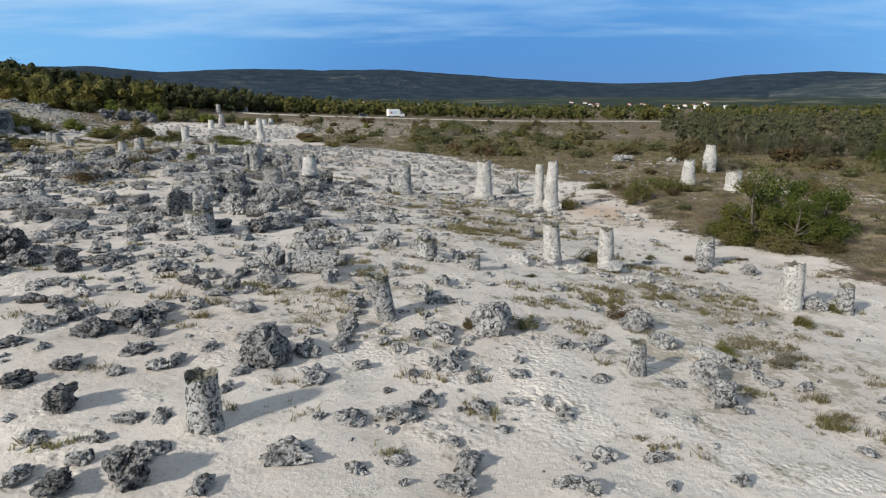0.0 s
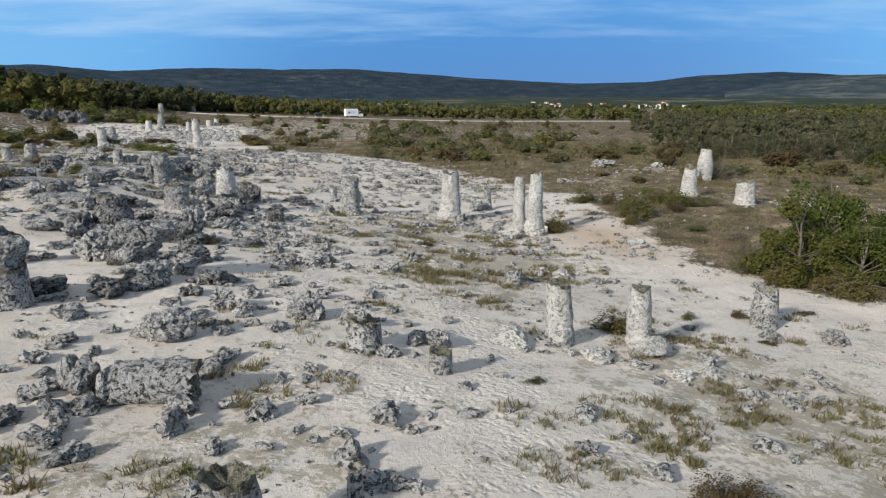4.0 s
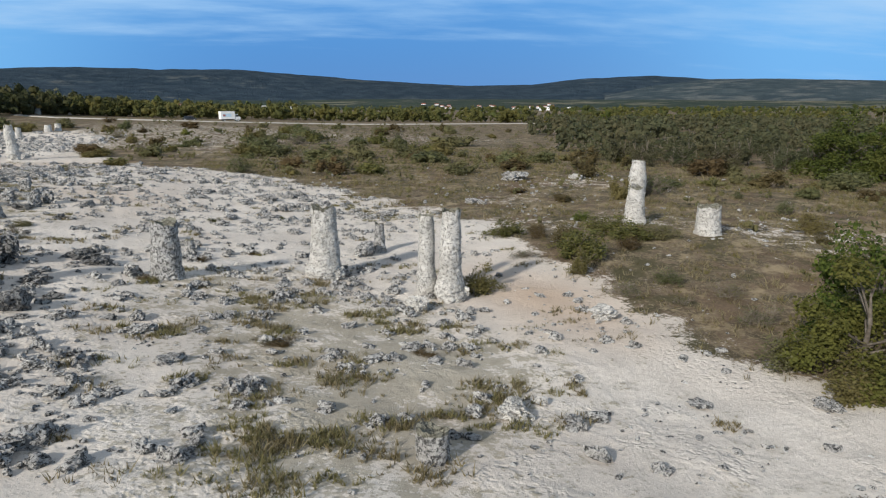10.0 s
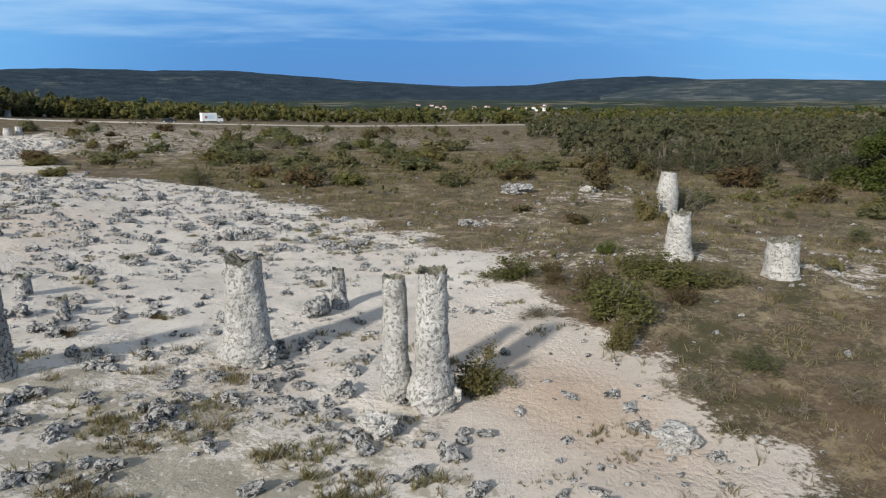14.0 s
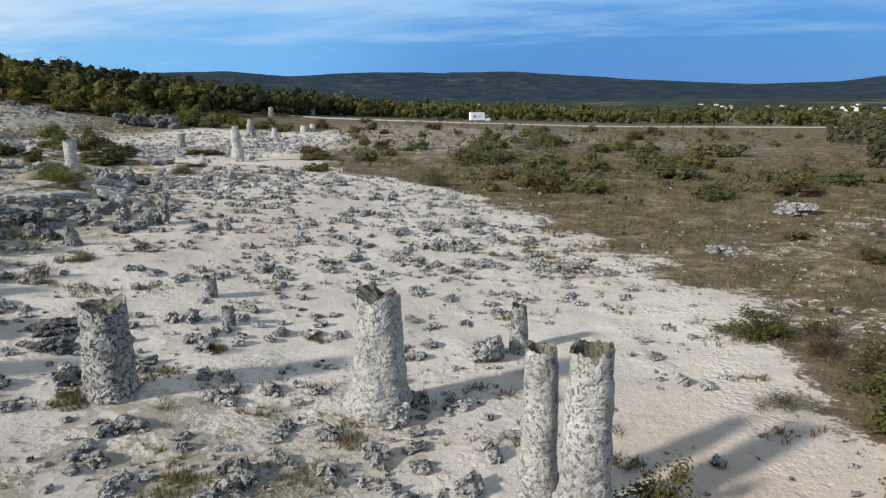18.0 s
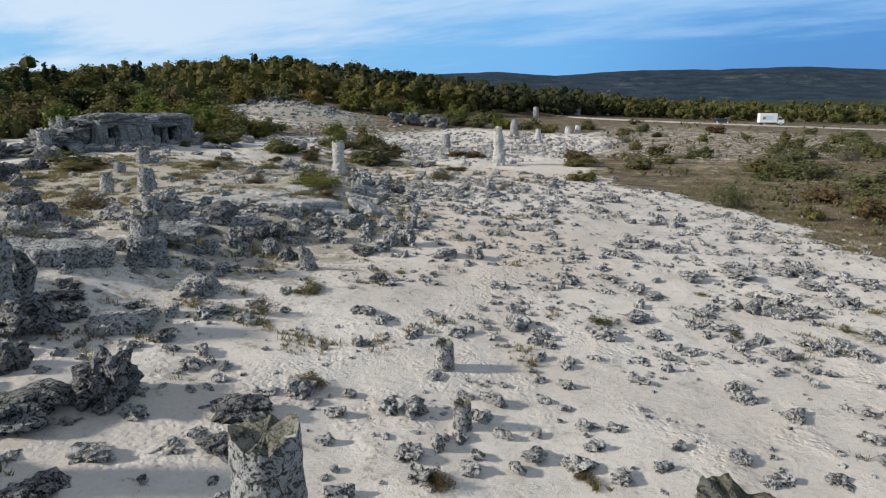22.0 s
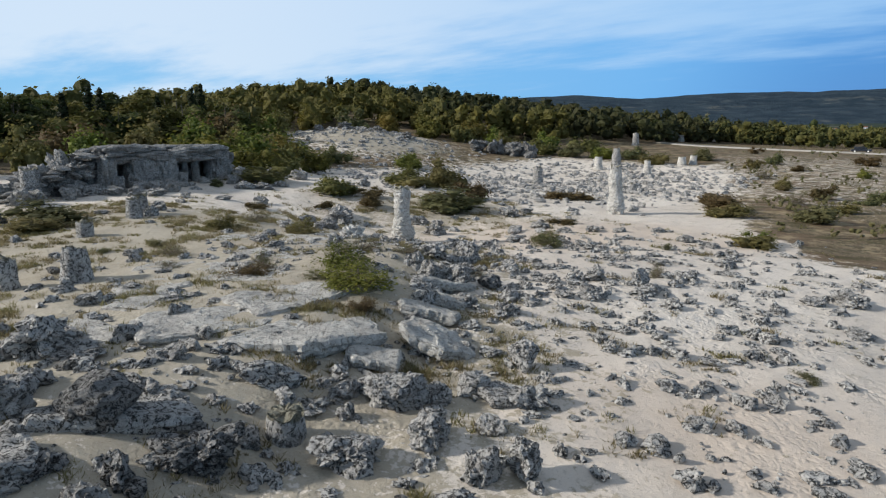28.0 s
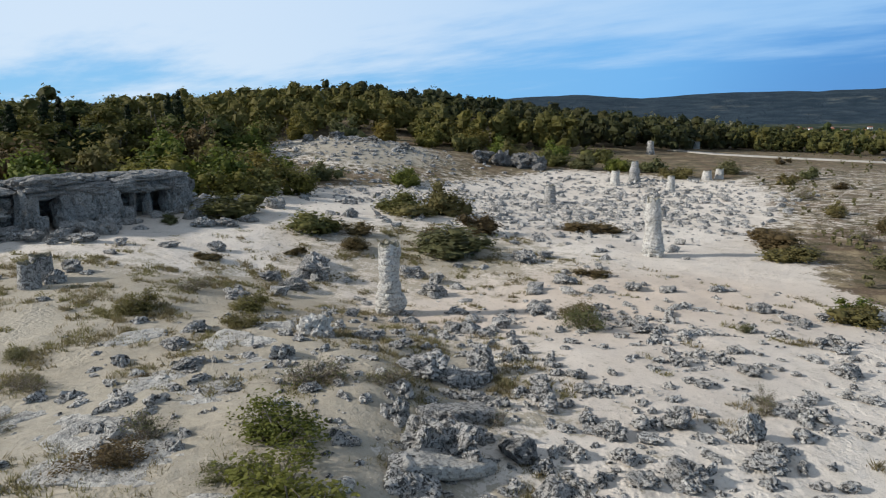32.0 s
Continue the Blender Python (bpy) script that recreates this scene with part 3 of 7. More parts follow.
def column(x, y, high, wide, top, seed, lean=(0.0, 0.0), flare=0.25, hollow=0.12, mat=None, label="", bulge=0.0, sink=0.3, z=None, name="stone_column", rough=0.10, swell=()):
    """A stone column that stands on the sand: flared foot, pitted flanks, broken and often hollow top."""
    rings, round_ = int(min(84, max(26, high * 18))), 56
    t = np.linspace(0, 1, rings)
    ang = np.linspace(0, 2 * math.pi, round_, endpoint=False)
    tt, aa = np.meshgrid(t, ang, indexing="ij")
    tt, aa = tt.ravel(), aa.ravel()
    r = (wide + (top - wide) * tt) / 2
    r = r * (1 + flare * np.exp(-tt / 0.13) + bulge * np.exp(-((tt - 0.55) / 0.2) ** 2))
    for at, size, long in swell:
        r = r * (1 + size * np.exp(-((tt - at) / long) ** 4))
    height = high + sink
    p = np.stack([np.cos(aa) * r, np.sin(aa) * r, tt * height - sink], 1)
    q = p + seed * 7.7
    dent = rough * 0.9 * layered(q * np.array([1.3, 1.3, 0.8]) / max(wide, 0.5), seed, 3) + rough * 0.35 * layered(q * 3.2, seed + 3, 3, 0.6)
    dent = dent - rough * 0.7 * np.clip(0.5 - cells(q * 3.4, seed + 5), 0, 1) - rough * 0.5 * np.clip(0.45 - cells(q * 7.0, seed + 6), 0, 1)
    dent = dent - rough * 0.7 * np.clip(1 - 7 * np.abs(smooth_noise(np.stack([q[:, 0] * 0.5, q[:, 1] * 0.5, q[:, 2] * 2.6], 1), seed + 12)), 0, 1)
    dent = dent + rough * 0.5 * np.sign(smooth_noise(np.stack([q[:, 2] * 1.7, 0 * aa, 0 * aa], 1), seed + 2)) * 0.4
    dent = dent + 0.24 * (plates(q * np.array([1.5, 1.5, 2.6]), seed + 21) - 0.45) * np.exp(-(tt / 0.24) ** 2) * (1 + flare)
    dent = dent + rough * 0.4 * (plates(q * np.array([1.1, 1.1, 1.7]), seed + 23) - 0.5)
    grow = 1 + dent * (0.7 + 0.8 * np.exp(-tt / 0.2))
    p[:, 0] *= grow
    p[:, 1] *= grow
    jag = 0.15 * min(top, 1.3) * layered(np.stack([np.cos(aa) * 1.6, np.sin(aa) * 1.6, 0 * aa], 1) + seed, seed + 8, 3, 0.6)
    p[:, 2] += jag * fringe(tt, 0.6, 1.0)
    p[:, 0] += lean[0] * tt
    p[:, 1] += lean[1] * tt
    rim = p[-round_:]
    mid = rim.mean(0)
    inner = [rim]
    for share, down in ((0.82, 0.03), (0.62, hollow * 0.7), (0.36, hollow), (0.12, hollow * 1.05)):
        ring = mid + (rim - mid) * share
        ring[:, 2] = mid[2] + (rim[:, 2] - mid[2]) * share - down + 0.05 * smooth_noise(ring * 4, seed + 1)
        inner.append(ring)
    v = np.concatenate([p] + inner[1:])
    total = rings + 4
    i, j = np.meshgrid(np.arange(total - 1), np.arange(round_), indexing="ij")
    i, j = i.ravel(), j.ravel()
    k = (j + 1) % round_
    f = np.stack([i * round_ + j, i * round_ + k, (i + 1) * round_ + k, (i + 1) * round_ + j], 1)
    last = (total - 1) * round_
    cap = np.array([[last + a, last + a + 1, last + round_ - 2 - a, last + round_ - 1 - a] for a in range(round_ // 2 - 1)])
    f = np.concatenate([f, cap])
    me = mesh_of(name, v, f, mat or PALE_ROCK, False)
    me.materials.append(MOSS_ROCK)
    centre = v[f].mean(1)
    up = np.where(f.min(1) // round_ >= rings - 1, 1.15, centre[:, 2] / high)
    stain = up + 0.12 * layered(centre * 2.2, seed + 30, 3) > 1.06 - 0.10 / high
    me.polygons.foreach_set("material_index", stain.astype(np.int32))
    ob = new(name, me)
    ob.matrix_world = pose(x, y, land_at(x, y) if z is None else z)
    return tagged(ob, label or "weathered pale limestone column standing in the sand", "rock column", group="stone columns")


STONES, SMALL = {}, []


def small(x, y, wide):
    """A small stone, laid with its like in one joined mesh."""
    SMALL.append((x, y, wide))


def stone_mesh(seed, level, style, mat):
    key = (seed, level, style, mat.name)
    if key not in STONES:
        faces, flat, rough, pits = {"crag": (18, 0.85, 0.30, 0.21), "round": (30, 0.6, 0.14, 0.12), "block": (11, 0.97, 0.10, 0.10), "slab": (12, 0.95, 0.10, 0.08), "heap": (34, 0.5, 0.28, 0.28), "squared": (50, 1.0, 0.16, 0.24)}[style]
        v, f = rock_points(seed, level, faces, flat, rough, pits)
        STONES[key] = mesh_of("stone", v, f, mat, False)
    return STONES[key]


def stone(x, y, wide, high, style="crag", mat=None, deep=None, turn=None, seed=None, lift=0.0, tilt=(0, 0), level=3, label="", name="stone", category="rock", group="loose stones"):
    """A stone part sunk in the ground. wide across, deep front to back, high above the ground."""
    if wide < 0.84 and not label and lift == 0 and style == "crag":
        return small(x, y, wide)
    seed = int(abs(x * 13.1 + y * 7.3)) % 14 if seed is None else seed
    mat = mat or GREY_ROCK
    turn = (x * 57.3 + y * 31.7) % 360 if turn is None else turn
    deep = wide * 0.85 if deep is None else deep
    name = "boulder" if name == "stone" and wide > 1.25 else name
    level = 4 if level == 3 and wide > 0.85 else level
    ob = new(name, stone_mesh(seed, level, style, mat))
    sunk = 0.30 if lift == 0 else 0.0
    full = high / (1 - sunk)
    ob.matrix_world = pose(x, y, land_at(x, y) + lift + full * (0.5 - sunk), tilt[0], tilt[1], turn) @ Matrix.Diagonal((wide, deep, full, 1))
    words = {"crag": "craggy pitted grey limestone lying in the sand", "round": "rounded grey limestone boulder sunk in the sand", "block": "squared grey limestone block on the sand", "slab": "flat weathered limestone slab lying on the ledge", "squared": "squared grey limestone block on the sand", "heap": "broken heap of grey limestone on the sand"}
    return tagged(ob, label or words[style], category, group=group)



def sheet(x, y, long, wide, turn, thick, seed, lift, mat, label, tilt=(0, 0), name="rock_slab"):
    """A broad flat plate of bedrock: an outline of straight breaks, pocked top, stepped and undercut edge."""
    round_, rings = 132, 18
    own = np.random.default_rng(seed * 13 + 3)
    a = np.linspace(0, 2 * math.pi, round_, endpoint=False)
    sides = [(0.0, long / 2), (math.pi / 2, wide / 2), (math.pi, long / 2), (-math.pi / 2, wide / 2)]
    sides = [(p + own.normal() * 0.16, d * own.uniform(0.86, 1.06)) for p, d in sides]
    for _ in range(4):
        p = own.uniform(0, 6.283)
        sides.append((p, own.uniform(0.74, 0.98) * math.hypot(math.cos(p) * long / 2, math.sin(p) * wide / 2)))
    r = np.min([d / np.maximum(np.cos(a - p), 0.06) for p, d in sides], 0)
    r = r * (1 + 0.06 * layered(np.stack([np.cos(a) * 3.5, np.sin(a) * 3.5, 0 * a], 1) + seed * 3.3, seed, 3, 0.6))
    flat = np.stack([np.cos(a) * r, np.sin(a) * r, 0 * a], 1)
    v = []
    for share in np.linspace(0.04, 1.0, rings) ** 0.8:
        q = flat * share
        q[:, 2] = 0.07 * layered(q * 0.9 + seed, seed + 1, 4, 0.6) + 0.05 * (plates(q * 0.8 + seed, seed + 7) - 0.5) - 0.10 * np.clip(0.35 - cells(q * 1.9, seed + 4), 0, 1) - 0.05 * fringe(np.full(round_, share), 0.90, 1.0)
        v.append(q)
    for share, down in ((1.0, 0.16), (1.015, 0.34), (0.985, 0.5), (0.99, 0.68), (0.93, 0.84), (0.86, 1.0)):
        q = v[rings - 1] * np.array([share, share, 1.0])
        edge = np.stack([np.cos(a) * 6, np.sin(a) * 6, a * 0 + down * 4], 1)
        q[:, :2] *= 1 + 0.045 * smooth_noise(edge, seed + 6)[:, None] + 0.04 * (plates(edge * 0.6, seed + 9)[:, None] - 0.5)
        q[:, 2] -= thick * down
        v.append(q)
    total = len(v)
    v = np.concatenate(v)
    i, j = np.meshgrid(np.arange(total - 1), np.arange(round_), indexing="ij")
    i, j = i.ravel(), j.ravel()
    k = (j + 1) % round_
    f = np.stack([i * round_ + j, (i + 1) * round_ + j, (i + 1) * round_ + k, i * round_ + k], 1)
    cap = np.array([[b, b + 1, round_ - 2 - b, round_ - 1 - b] for b in range(round_ // 2 - 1)])
    ob = new(name, mesh_of(name, v, np.concatenate([f, cap]), mat, False))
    ob.matrix_world = pose(x, y, land_at(x, y) + lift, tilt[0], tilt[1], turn)
    return tagged(ob, label, "rock slab", group="slabs of the shelf")


# ---------------------------------------------------------------- plants


def leaf_quads(centres, size, rng, stretch=1.5, out=None):
    """Small four-cornered leaves at the centres, facing outwards as a rule."""
    n = len(centres)
    a = rng.normal(size=(n, 3))
    face = rng.normal(size=(n, 3)) * 0.6 + (0 if out is None else out)
    a = np.cross(a, face)
    a /= np.linalg.norm(a, axis=1, keepdims=True)
    b = np.cross(a, face)
    b /= np.linalg.norm(b, axis=1, keepdims=True)
    s = size * rng.uniform(0.6, 1.3, (n, 1))
    u, v = a * s * stretch / 2, b * s / 2
    verts = np.stack([centres - u, centres + v * 0.9, centres + u, centres - v * 0.9], 1).reshape(-1, 3)
    return verts, np.arange(n * 4).reshape(-1, 4)


def sticks(ends, radius):
    """Tapered three-sided sticks between pairs of points."""
    v, f = [], []
    for n, (a, b, share) in enumerate(ends):
        a, b = np.asarray(a, float), np.asarray(b, float)
        w = b - a
        s = np.cross(w, (0.3, 0.2, 1.0) if abs(w[2]) < 0.8 * np.linalg.norm(w) else (1.0, 0.1, 0.0))
        s = s / (np.linalg.norm(s) + 1e-9)
        t = np.cross(w, s)
        t = t / (np.linalg.norm(t) + 1e-9)
        for at, r in ((a, radius * share), (b, radius * share * 0.45)):
            for k in range(5):
                v.append(at + r * (math.cos(k * 1.2566) * s + math.sin(k * 1.2566) * t))
        for k in range(5):
            m = (k + 1) % 5
            f.append((n * 10 + k, n * 10 + m, n * 10 + 5 + m, n * 10 + 5 + k))
    return np.array(v), np.array(f)


def quad_ball(k):
    """A ball of four-sided faces, k to each edge of a cube."""
    g = np.linspace(-1, 1, k + 1)
    v, f = [], []
    for axis in range(3):
        for side in (-1, 1):
            start = len(v)
            for a in g:
                for b in g:
                    p = [0, 0, 0]
                    p[axis], p[(axis + 1) % 3], p[(axis + 2) % 3] = side, a, b
                    v.append(p)
            for i in range(k):
                for j in range(k):
                    q = [start + i * (k + 1) + j, start + (i + 1) * (k + 1) + j, start + (i + 1) * (k + 1) + j + 1, start + i * (k + 1) + j + 1]
                    f.append(q if side > 0 else q[::-1])
    v = np.array(v, float)
    v, back = np.unique(np.round(v, 6), axis=0, return_inverse=True)
    return v / np.linalg.norm(v, axis=1, keepdims=True), np.ravel(back)[np.array(f)]


QUAD_BALLS = {k: quad_ball(k) for k in (2, 3)}


def cores(lobes, k, seed, share=0.76, flat=0.95, uneven=0.5):
    """A dense uneven heart of twigs and leaves for each lobe (x, y, z, radius)."""
    d, f = QUAD_BALLS[k]
    n = len(lobes)
    d = np.broadcast_to(d, (n,) + d.shape)
    bump = smooth_noise((d * 1.9 + lobes[:, None, :3] * 31.7).reshape(-1, 3), seed).reshape(n, -1, 1)
    v = lobes[:, None, :3] + d * (1 + uneven * bump) * share * lobes[:, None, 3:4] * np.array([1, 1, flat])
    return v.reshape(-1, 3), (f[None] + (np.arange(n) * d.shape[1])[:, None, None]).reshape(-1, 4)


def both(a, b):
    """Two lots of corners and faces as one."""
    return np.concatenate([a[0], b[0]]), np.concatenate([a[1], b[1] + len(a[0])])


def clump_cloud(rng, lobes, count, spread_, flat=0.75):
    """Points gathered in lobes, thickest near each lobe's skin."""
    which = rng.integers(0, len(lobes), count)
    d = rng.normal(size=(count, 3))
    d /= np.linalg.norm(d, axis=1, keepdims=True)
    r = rng.uniform(0.45, 1.05, (count, 1)) ** 0.6
    c = lobes[which, :3] + d * r * lobes[which, 3:4] * np.array([1, 1, flat]) + rng.normal(size=(count, 3)) * spread_
    return c, d + np.array([0, 0, 0.35])


PLANTS = {}


def shrub_meshes(kind, seed):
    """Twigs and leaves of a shrub 1 across and 1 high."""
    key = (kind, seed)
    if key not in PLANTS:
        rng = np.random.default_rng(seed * 31 + len(kind))
        leaf, count, size, lobes_n = {"shrub": (SHRUB_LEAF, 3600, 0.036, 26), "green": (GREEN_LEAF, 2800, 0.034, 26), "rust": (RUST_LEAF, 2600, 0.032, 24), "olive": (OLIVE_LEAF, 2400, 0.034, 24), "bare": (OLIVE_LEAF, 700, 0.026, 16), "far_olive": (OLIVE_LEAF, 1500, 0.052, 12), "far_shrub": (SHRUB_LEAF, 1500, 0.052, 12), "far_rust": (RUST_LEAF, 1400, 0.050, 12), "far_green": (GREEN_LEAF, 1500, 0.052, 12), "far_gold": (GOLD_LEAF, 1500, 0.052, 12)}[kind]
        lobes_n = lobes_n * 3 // 2
        a, r = rng.uniform(0, 6.283, lobes_n), np.sqrt(rng.uniform(0, 1, lobes_n)) * 0.42
        side = 0.75 + 0.35 * np.sin(a * 2 + rng.uniform(0, 6)) + 0.2 * np.sin(a * 3 + rng.uniform(0, 6))
        top = 0.08 + 0.72 * (1 - (r / 0.50) ** 2) * rng.uniform(0.08, 1.0, lobes_n) ** 0.8 * np.clip(side, 0.35, 1.1)
        lobes = np.stack([np.cos(a) * r * side, np.sin(a) * r * side, top, rng.uniform(0.07, 0.17, lobes_n) * (1.4 if kind[:3] == "far" else 1.0)], 1)
        cloud, out = clump_cloud(rng, lobes, count, 0.03, 1.5)
        stray = rng.uniform(0, 1, count) < 0.22
        cloud[stray] *= rng.uniform(1.0, 1.28, (stray.sum(), 1))
        cloud[:, 2] = np.abs(cloud[:, 2]) + 0.01
        v, f = leaf_quads(cloud, size, rng, 1.5, out)
        if kind[:3] == "far":
            hearts = lobes.copy()
            hearts[:, 3] *= 1.0
            v, f = both((v, f), cores(hearts, 2, seed, 0.55, 1.4, 0.9))
            v[:, 2] = np.maximum(v[:, 2], -0.05)
        ends = []
        for lobe in lobes:
            foot = rng.normal(size=3) * 0.05
            foot[2] = -0.08
            mid = foot + (lobe[:3] - foot) * 0.55 + rng.normal(size=3) * 0.04
            ends += [(foot, mid, 1.0), (mid, lobe[:3], 0.6)]
            for _ in range(12 if kind == "bare" else 0 if kind[:3] == "far" else 3):
                tip = lobe[:3] + rng.normal(size=3) * lobe[3] * (0.75 if kind != "bare" else 1.0)
                tip[2] = max(tip[2], 0.03)
                ends.append((mid + (lobe[:3] - mid) * rng.uniform(0.1, 1), tip, 0.35))
        tv, tf = sticks(ends, 0.012)
        PLANTS[key] = mesh_of("branchwork", tv, tf, TWIG), mesh_of("foliage", v, f, leaf, True)
    return PLANTS[key]


SHRUB_WORDS = {"shrub": "dense dark green thorny shrub growing from dry ground", "green": "bright yellow-green leafy shrub", "rust": "low rust-brown autumn shrub in the sand", "olive": "grey-green scrubby bush in dry grass", "gold": "yellowing autumn bush at the wood's edge", "bare": "nearly leafless grey-brown bush of thin twigs"}


def shrub(x, y, wide, high, kind="shrub", label="", deep=None):
    seed = int(abs(x * 5.3 + y * 3.1)) % 5
    twigs, leaves = shrub_meshes(kind, seed)
    base = new("shrub")
    part("branchwork", twigs, base)
    part("foliage", leaves, base)
    base.matrix_world = pose(x, y, land_at(x, y) - 0.03, 0, 0, (x * 77 + y * 41) % 360) @ Matrix.Diagonal((wide, deep or wide, high, 1))
    return tagged(base, label or SHRUB_WORDS[kind.replace("far_", "")], "shrub", group="shrubs")


def tree_meshes(kind, seed):
    """Trunk with limbs, and crown, of a tree 1 high."""
    key = ("tree", kind, seed)
    if key not in PLANTS:
        rng = np.random.default_rng(seed * 17 + 5)
        leaf, count, size = {"oak": (WOOD_LEAF, 5200, 0.034), "young": (YOUNG_LEAF, 1700, 0.030), "bright": (BUSHY_LEAF, 9000, 0.021), "cypress": (PINE_LEAF, 1200, 0.030)}[kind]
        if kind == "cypress":
            h = rng.uniform(0.04, 1.0, 46)
            a = rng.uniform(0, 6.283, 46)
            r = 0.13 * (1 - h) ** 0.75 + 0.01
            lobes = np.stack([np.cos(a) * r * 0.6, np.sin(a) * r * 0.6, h * 0.96, 0.03 + r * 0.5], 1)
            cloud, out = clump_cloud(rng, lobes, count, 0.008, 1.5)
        else:
            lobes_n = 40 if kind == "oak" else 26
            a, r = rng.uniform(0, 6.283, lobes_n), np.sqrt(rng.uniform(0, 1, lobes_n)) * 0.34
            low = 0.03 if kind == "bright" else 0.12
            r = r * (1.2 if kind == "bright" else 1.0)
            h = low + (0.93 - low) * rng.uniform(0, 1, lobes_n) * np.clip(1 - 0.7 * (r / 0.36) ** 2, 0.12, 1)
            lobes = np.stack([np.cos(a) * r, np.sin(a) * r, h, rng.uniform(0.07, 0.15, lobes_n) * (1.1 if kind == "oak" else 1.0)], 1)
            cloud, out = clump_cloud(rng, lobes * (np.array([1, 1, 1, 1.12]) if kind == "oak" else 1.0), count, 0.016, 0.85)
        cloud[:, 2] = np.clip(cloud[:, 2], 0.03, None)
        v, f = leaf_quads(cloud, size, rng, 1.3, out)
        if kind in ("oak", "cypress"):
            v, f = both((v, f), cores(lobes, 2, seed, 0.74, 0.95, 0.8))
        ends, at = [], np.array([0, 0, -0.03])
        for step in range(4):
            nxt = np.array([rng.normal() * 0.015, rng.normal() * 0.015, (step + 1) * 0.20])
            ends.append((at, nxt, 1.3 - 0.28 * step))
            at = nxt
        for lobe in lobes[:: 1 if kind != "cypress" else 3]:
            start = np.array([0, 0, max(0.08, lobe[2] * 0.55)])
            ends.append((start, lobe[:3], 0.45))
        tv, tf = sticks(ends, 0.020)
        PLANTS[key] = mesh_of("trunk", tv, tf, TWIG if kind == "young" else BARK), mesh_of("crown", v, f, leaf, False)
    return PLANTS[key]


TREE_WORDS = {"oak": "broad dark green oak at the edge of the wood", "young": "young grey-green tree with a thin trunk", "bright": "yellow-green broad-leaved tree standing in scrub", "cypress": "tall narrow dark cypress among broad-leaved trees"}


def tree(x, y, high, kind="oak", wide=1.0, label=""):
    trunk, crown = tree_meshes(kind, int(abs(x * 3.7 + y * 5.9)) % 5)
    base = new("tree")
    part("trunk", trunk, base)
    part("crown", crown, base)
    base.matrix_world = pose(x, y, land_at(x, y) - 0.05, 0, 0, (x * 71 + y * 37) % 360) @ Matrix.Diagonal((high * wide, high * wide, high, 1))
    return tagged(base, label or TREE_WORDS[kind], "tree", group="trees")


def wood(name, places, leaf, label, leaves=70, size=0.075, seed=1, shape=0.36, heart=1.0, lobes_n=7, puff=(0.14, 0.24)):
    """Many far trees joined into one stuff mesh. places: n x 3 of x, y, height."""
    rng = np.random.default_rng(seed)
    places = np.asarray(places)
    n = len(places)
    total, face, hearts = [], [], []
    hs = places[:, 2]
    each = max(1, leaves // lobes_n)
    for k in range(lobes_n):
        a, r = rng.uniform(0, 6.283, n), np.sqrt(rng.uniform(0, 1, n)) * shape * 0.85
        up = (0.16 + 0.68 * (k + rng.uniform(0, 1, n)) / lobes_n) * (1 - 0.45 * (r / shape) ** 2)
        c = np.stack([np.cos(a) * r, np.sin(a) * r, up], 1)
        d = rng.normal(size=(n, each, 3))
        d[:, :, 2] = d[:, :, 2] + 0.25
        d /= np.linalg.norm(d, axis=2, keepdims=True)
        rad = rng.uniform(*puff, (n, 1))
        q = c[:, None] + d * rad[:, None] * rng.uniform(0.55, 1.12, (n, each, 1))
        q[:, :, 2] = np.clip(q[:, :, 2], 0.02, None)
        total.append(q)
        hearts.append(np.concatenate([c, rad], 1))
        face.append(d + np.array([0, 0, 0.35]))
    face = np.concatenate(face, 1).reshape(-1, 3)
    q = np.concatenate(total, 1) * hs[:, None, None]
    base = np.stack([places[:, 0], places[:, 1], land(places[:, 0], places[:, 1])], 1)
    q = (q + base[:, None]).reshape(-1, 3)
    per = q.shape[0] // n
    scale = np.repeat(hs, per)[:, None]
    m = len(q)
    face = face + rng.normal(size=(m, 3)) * 0.55
    a = np.cross(rng.normal(size=(m, 3)), face)
    a /= np.linalg.norm(a, axis=1, keepdims=True)
    b = np.cross(a, face)
    b /= np.linalg.norm(b, axis=1, keepdims=True)
    s = size * scale * rng.uniform(0.6, 1.3, (m, 1))
    verts = np.stack([q - a * s * 0.7, q + b * s * 0.5, q + a * s * 0.7, q - b * s * 0.5], 1).reshape(-1, 3)
    faces = np.arange(m * 4).reshape(-1, 4)
    own = rng.uniform(0, 1, n) ** 1.6
    tone = np.repeat(own, per * 4)
    if heart:
        lobes = np.stack(hearts, 1) * hs[:, None, None]
        lobes[:, :, :3] += base[:, None]
        inner = cores(lobes.reshape(-1, 4), 2, seed, 0.74 * heart, 0.95, 0.8)
        tone = np.concatenate([tone, np.repeat(own, len(inner[0]) // n)])
        verts, faces = both((verts, faces), inner)
    me = mesh_of(name, verts, faces, leaf, False)
    me.attributes.new("tone", "FLOAT", "POINT").data.foreach_set("value", tone.astype(np.float32))
    return tagged(new(name, me), label, "woodland", kind="stuff")


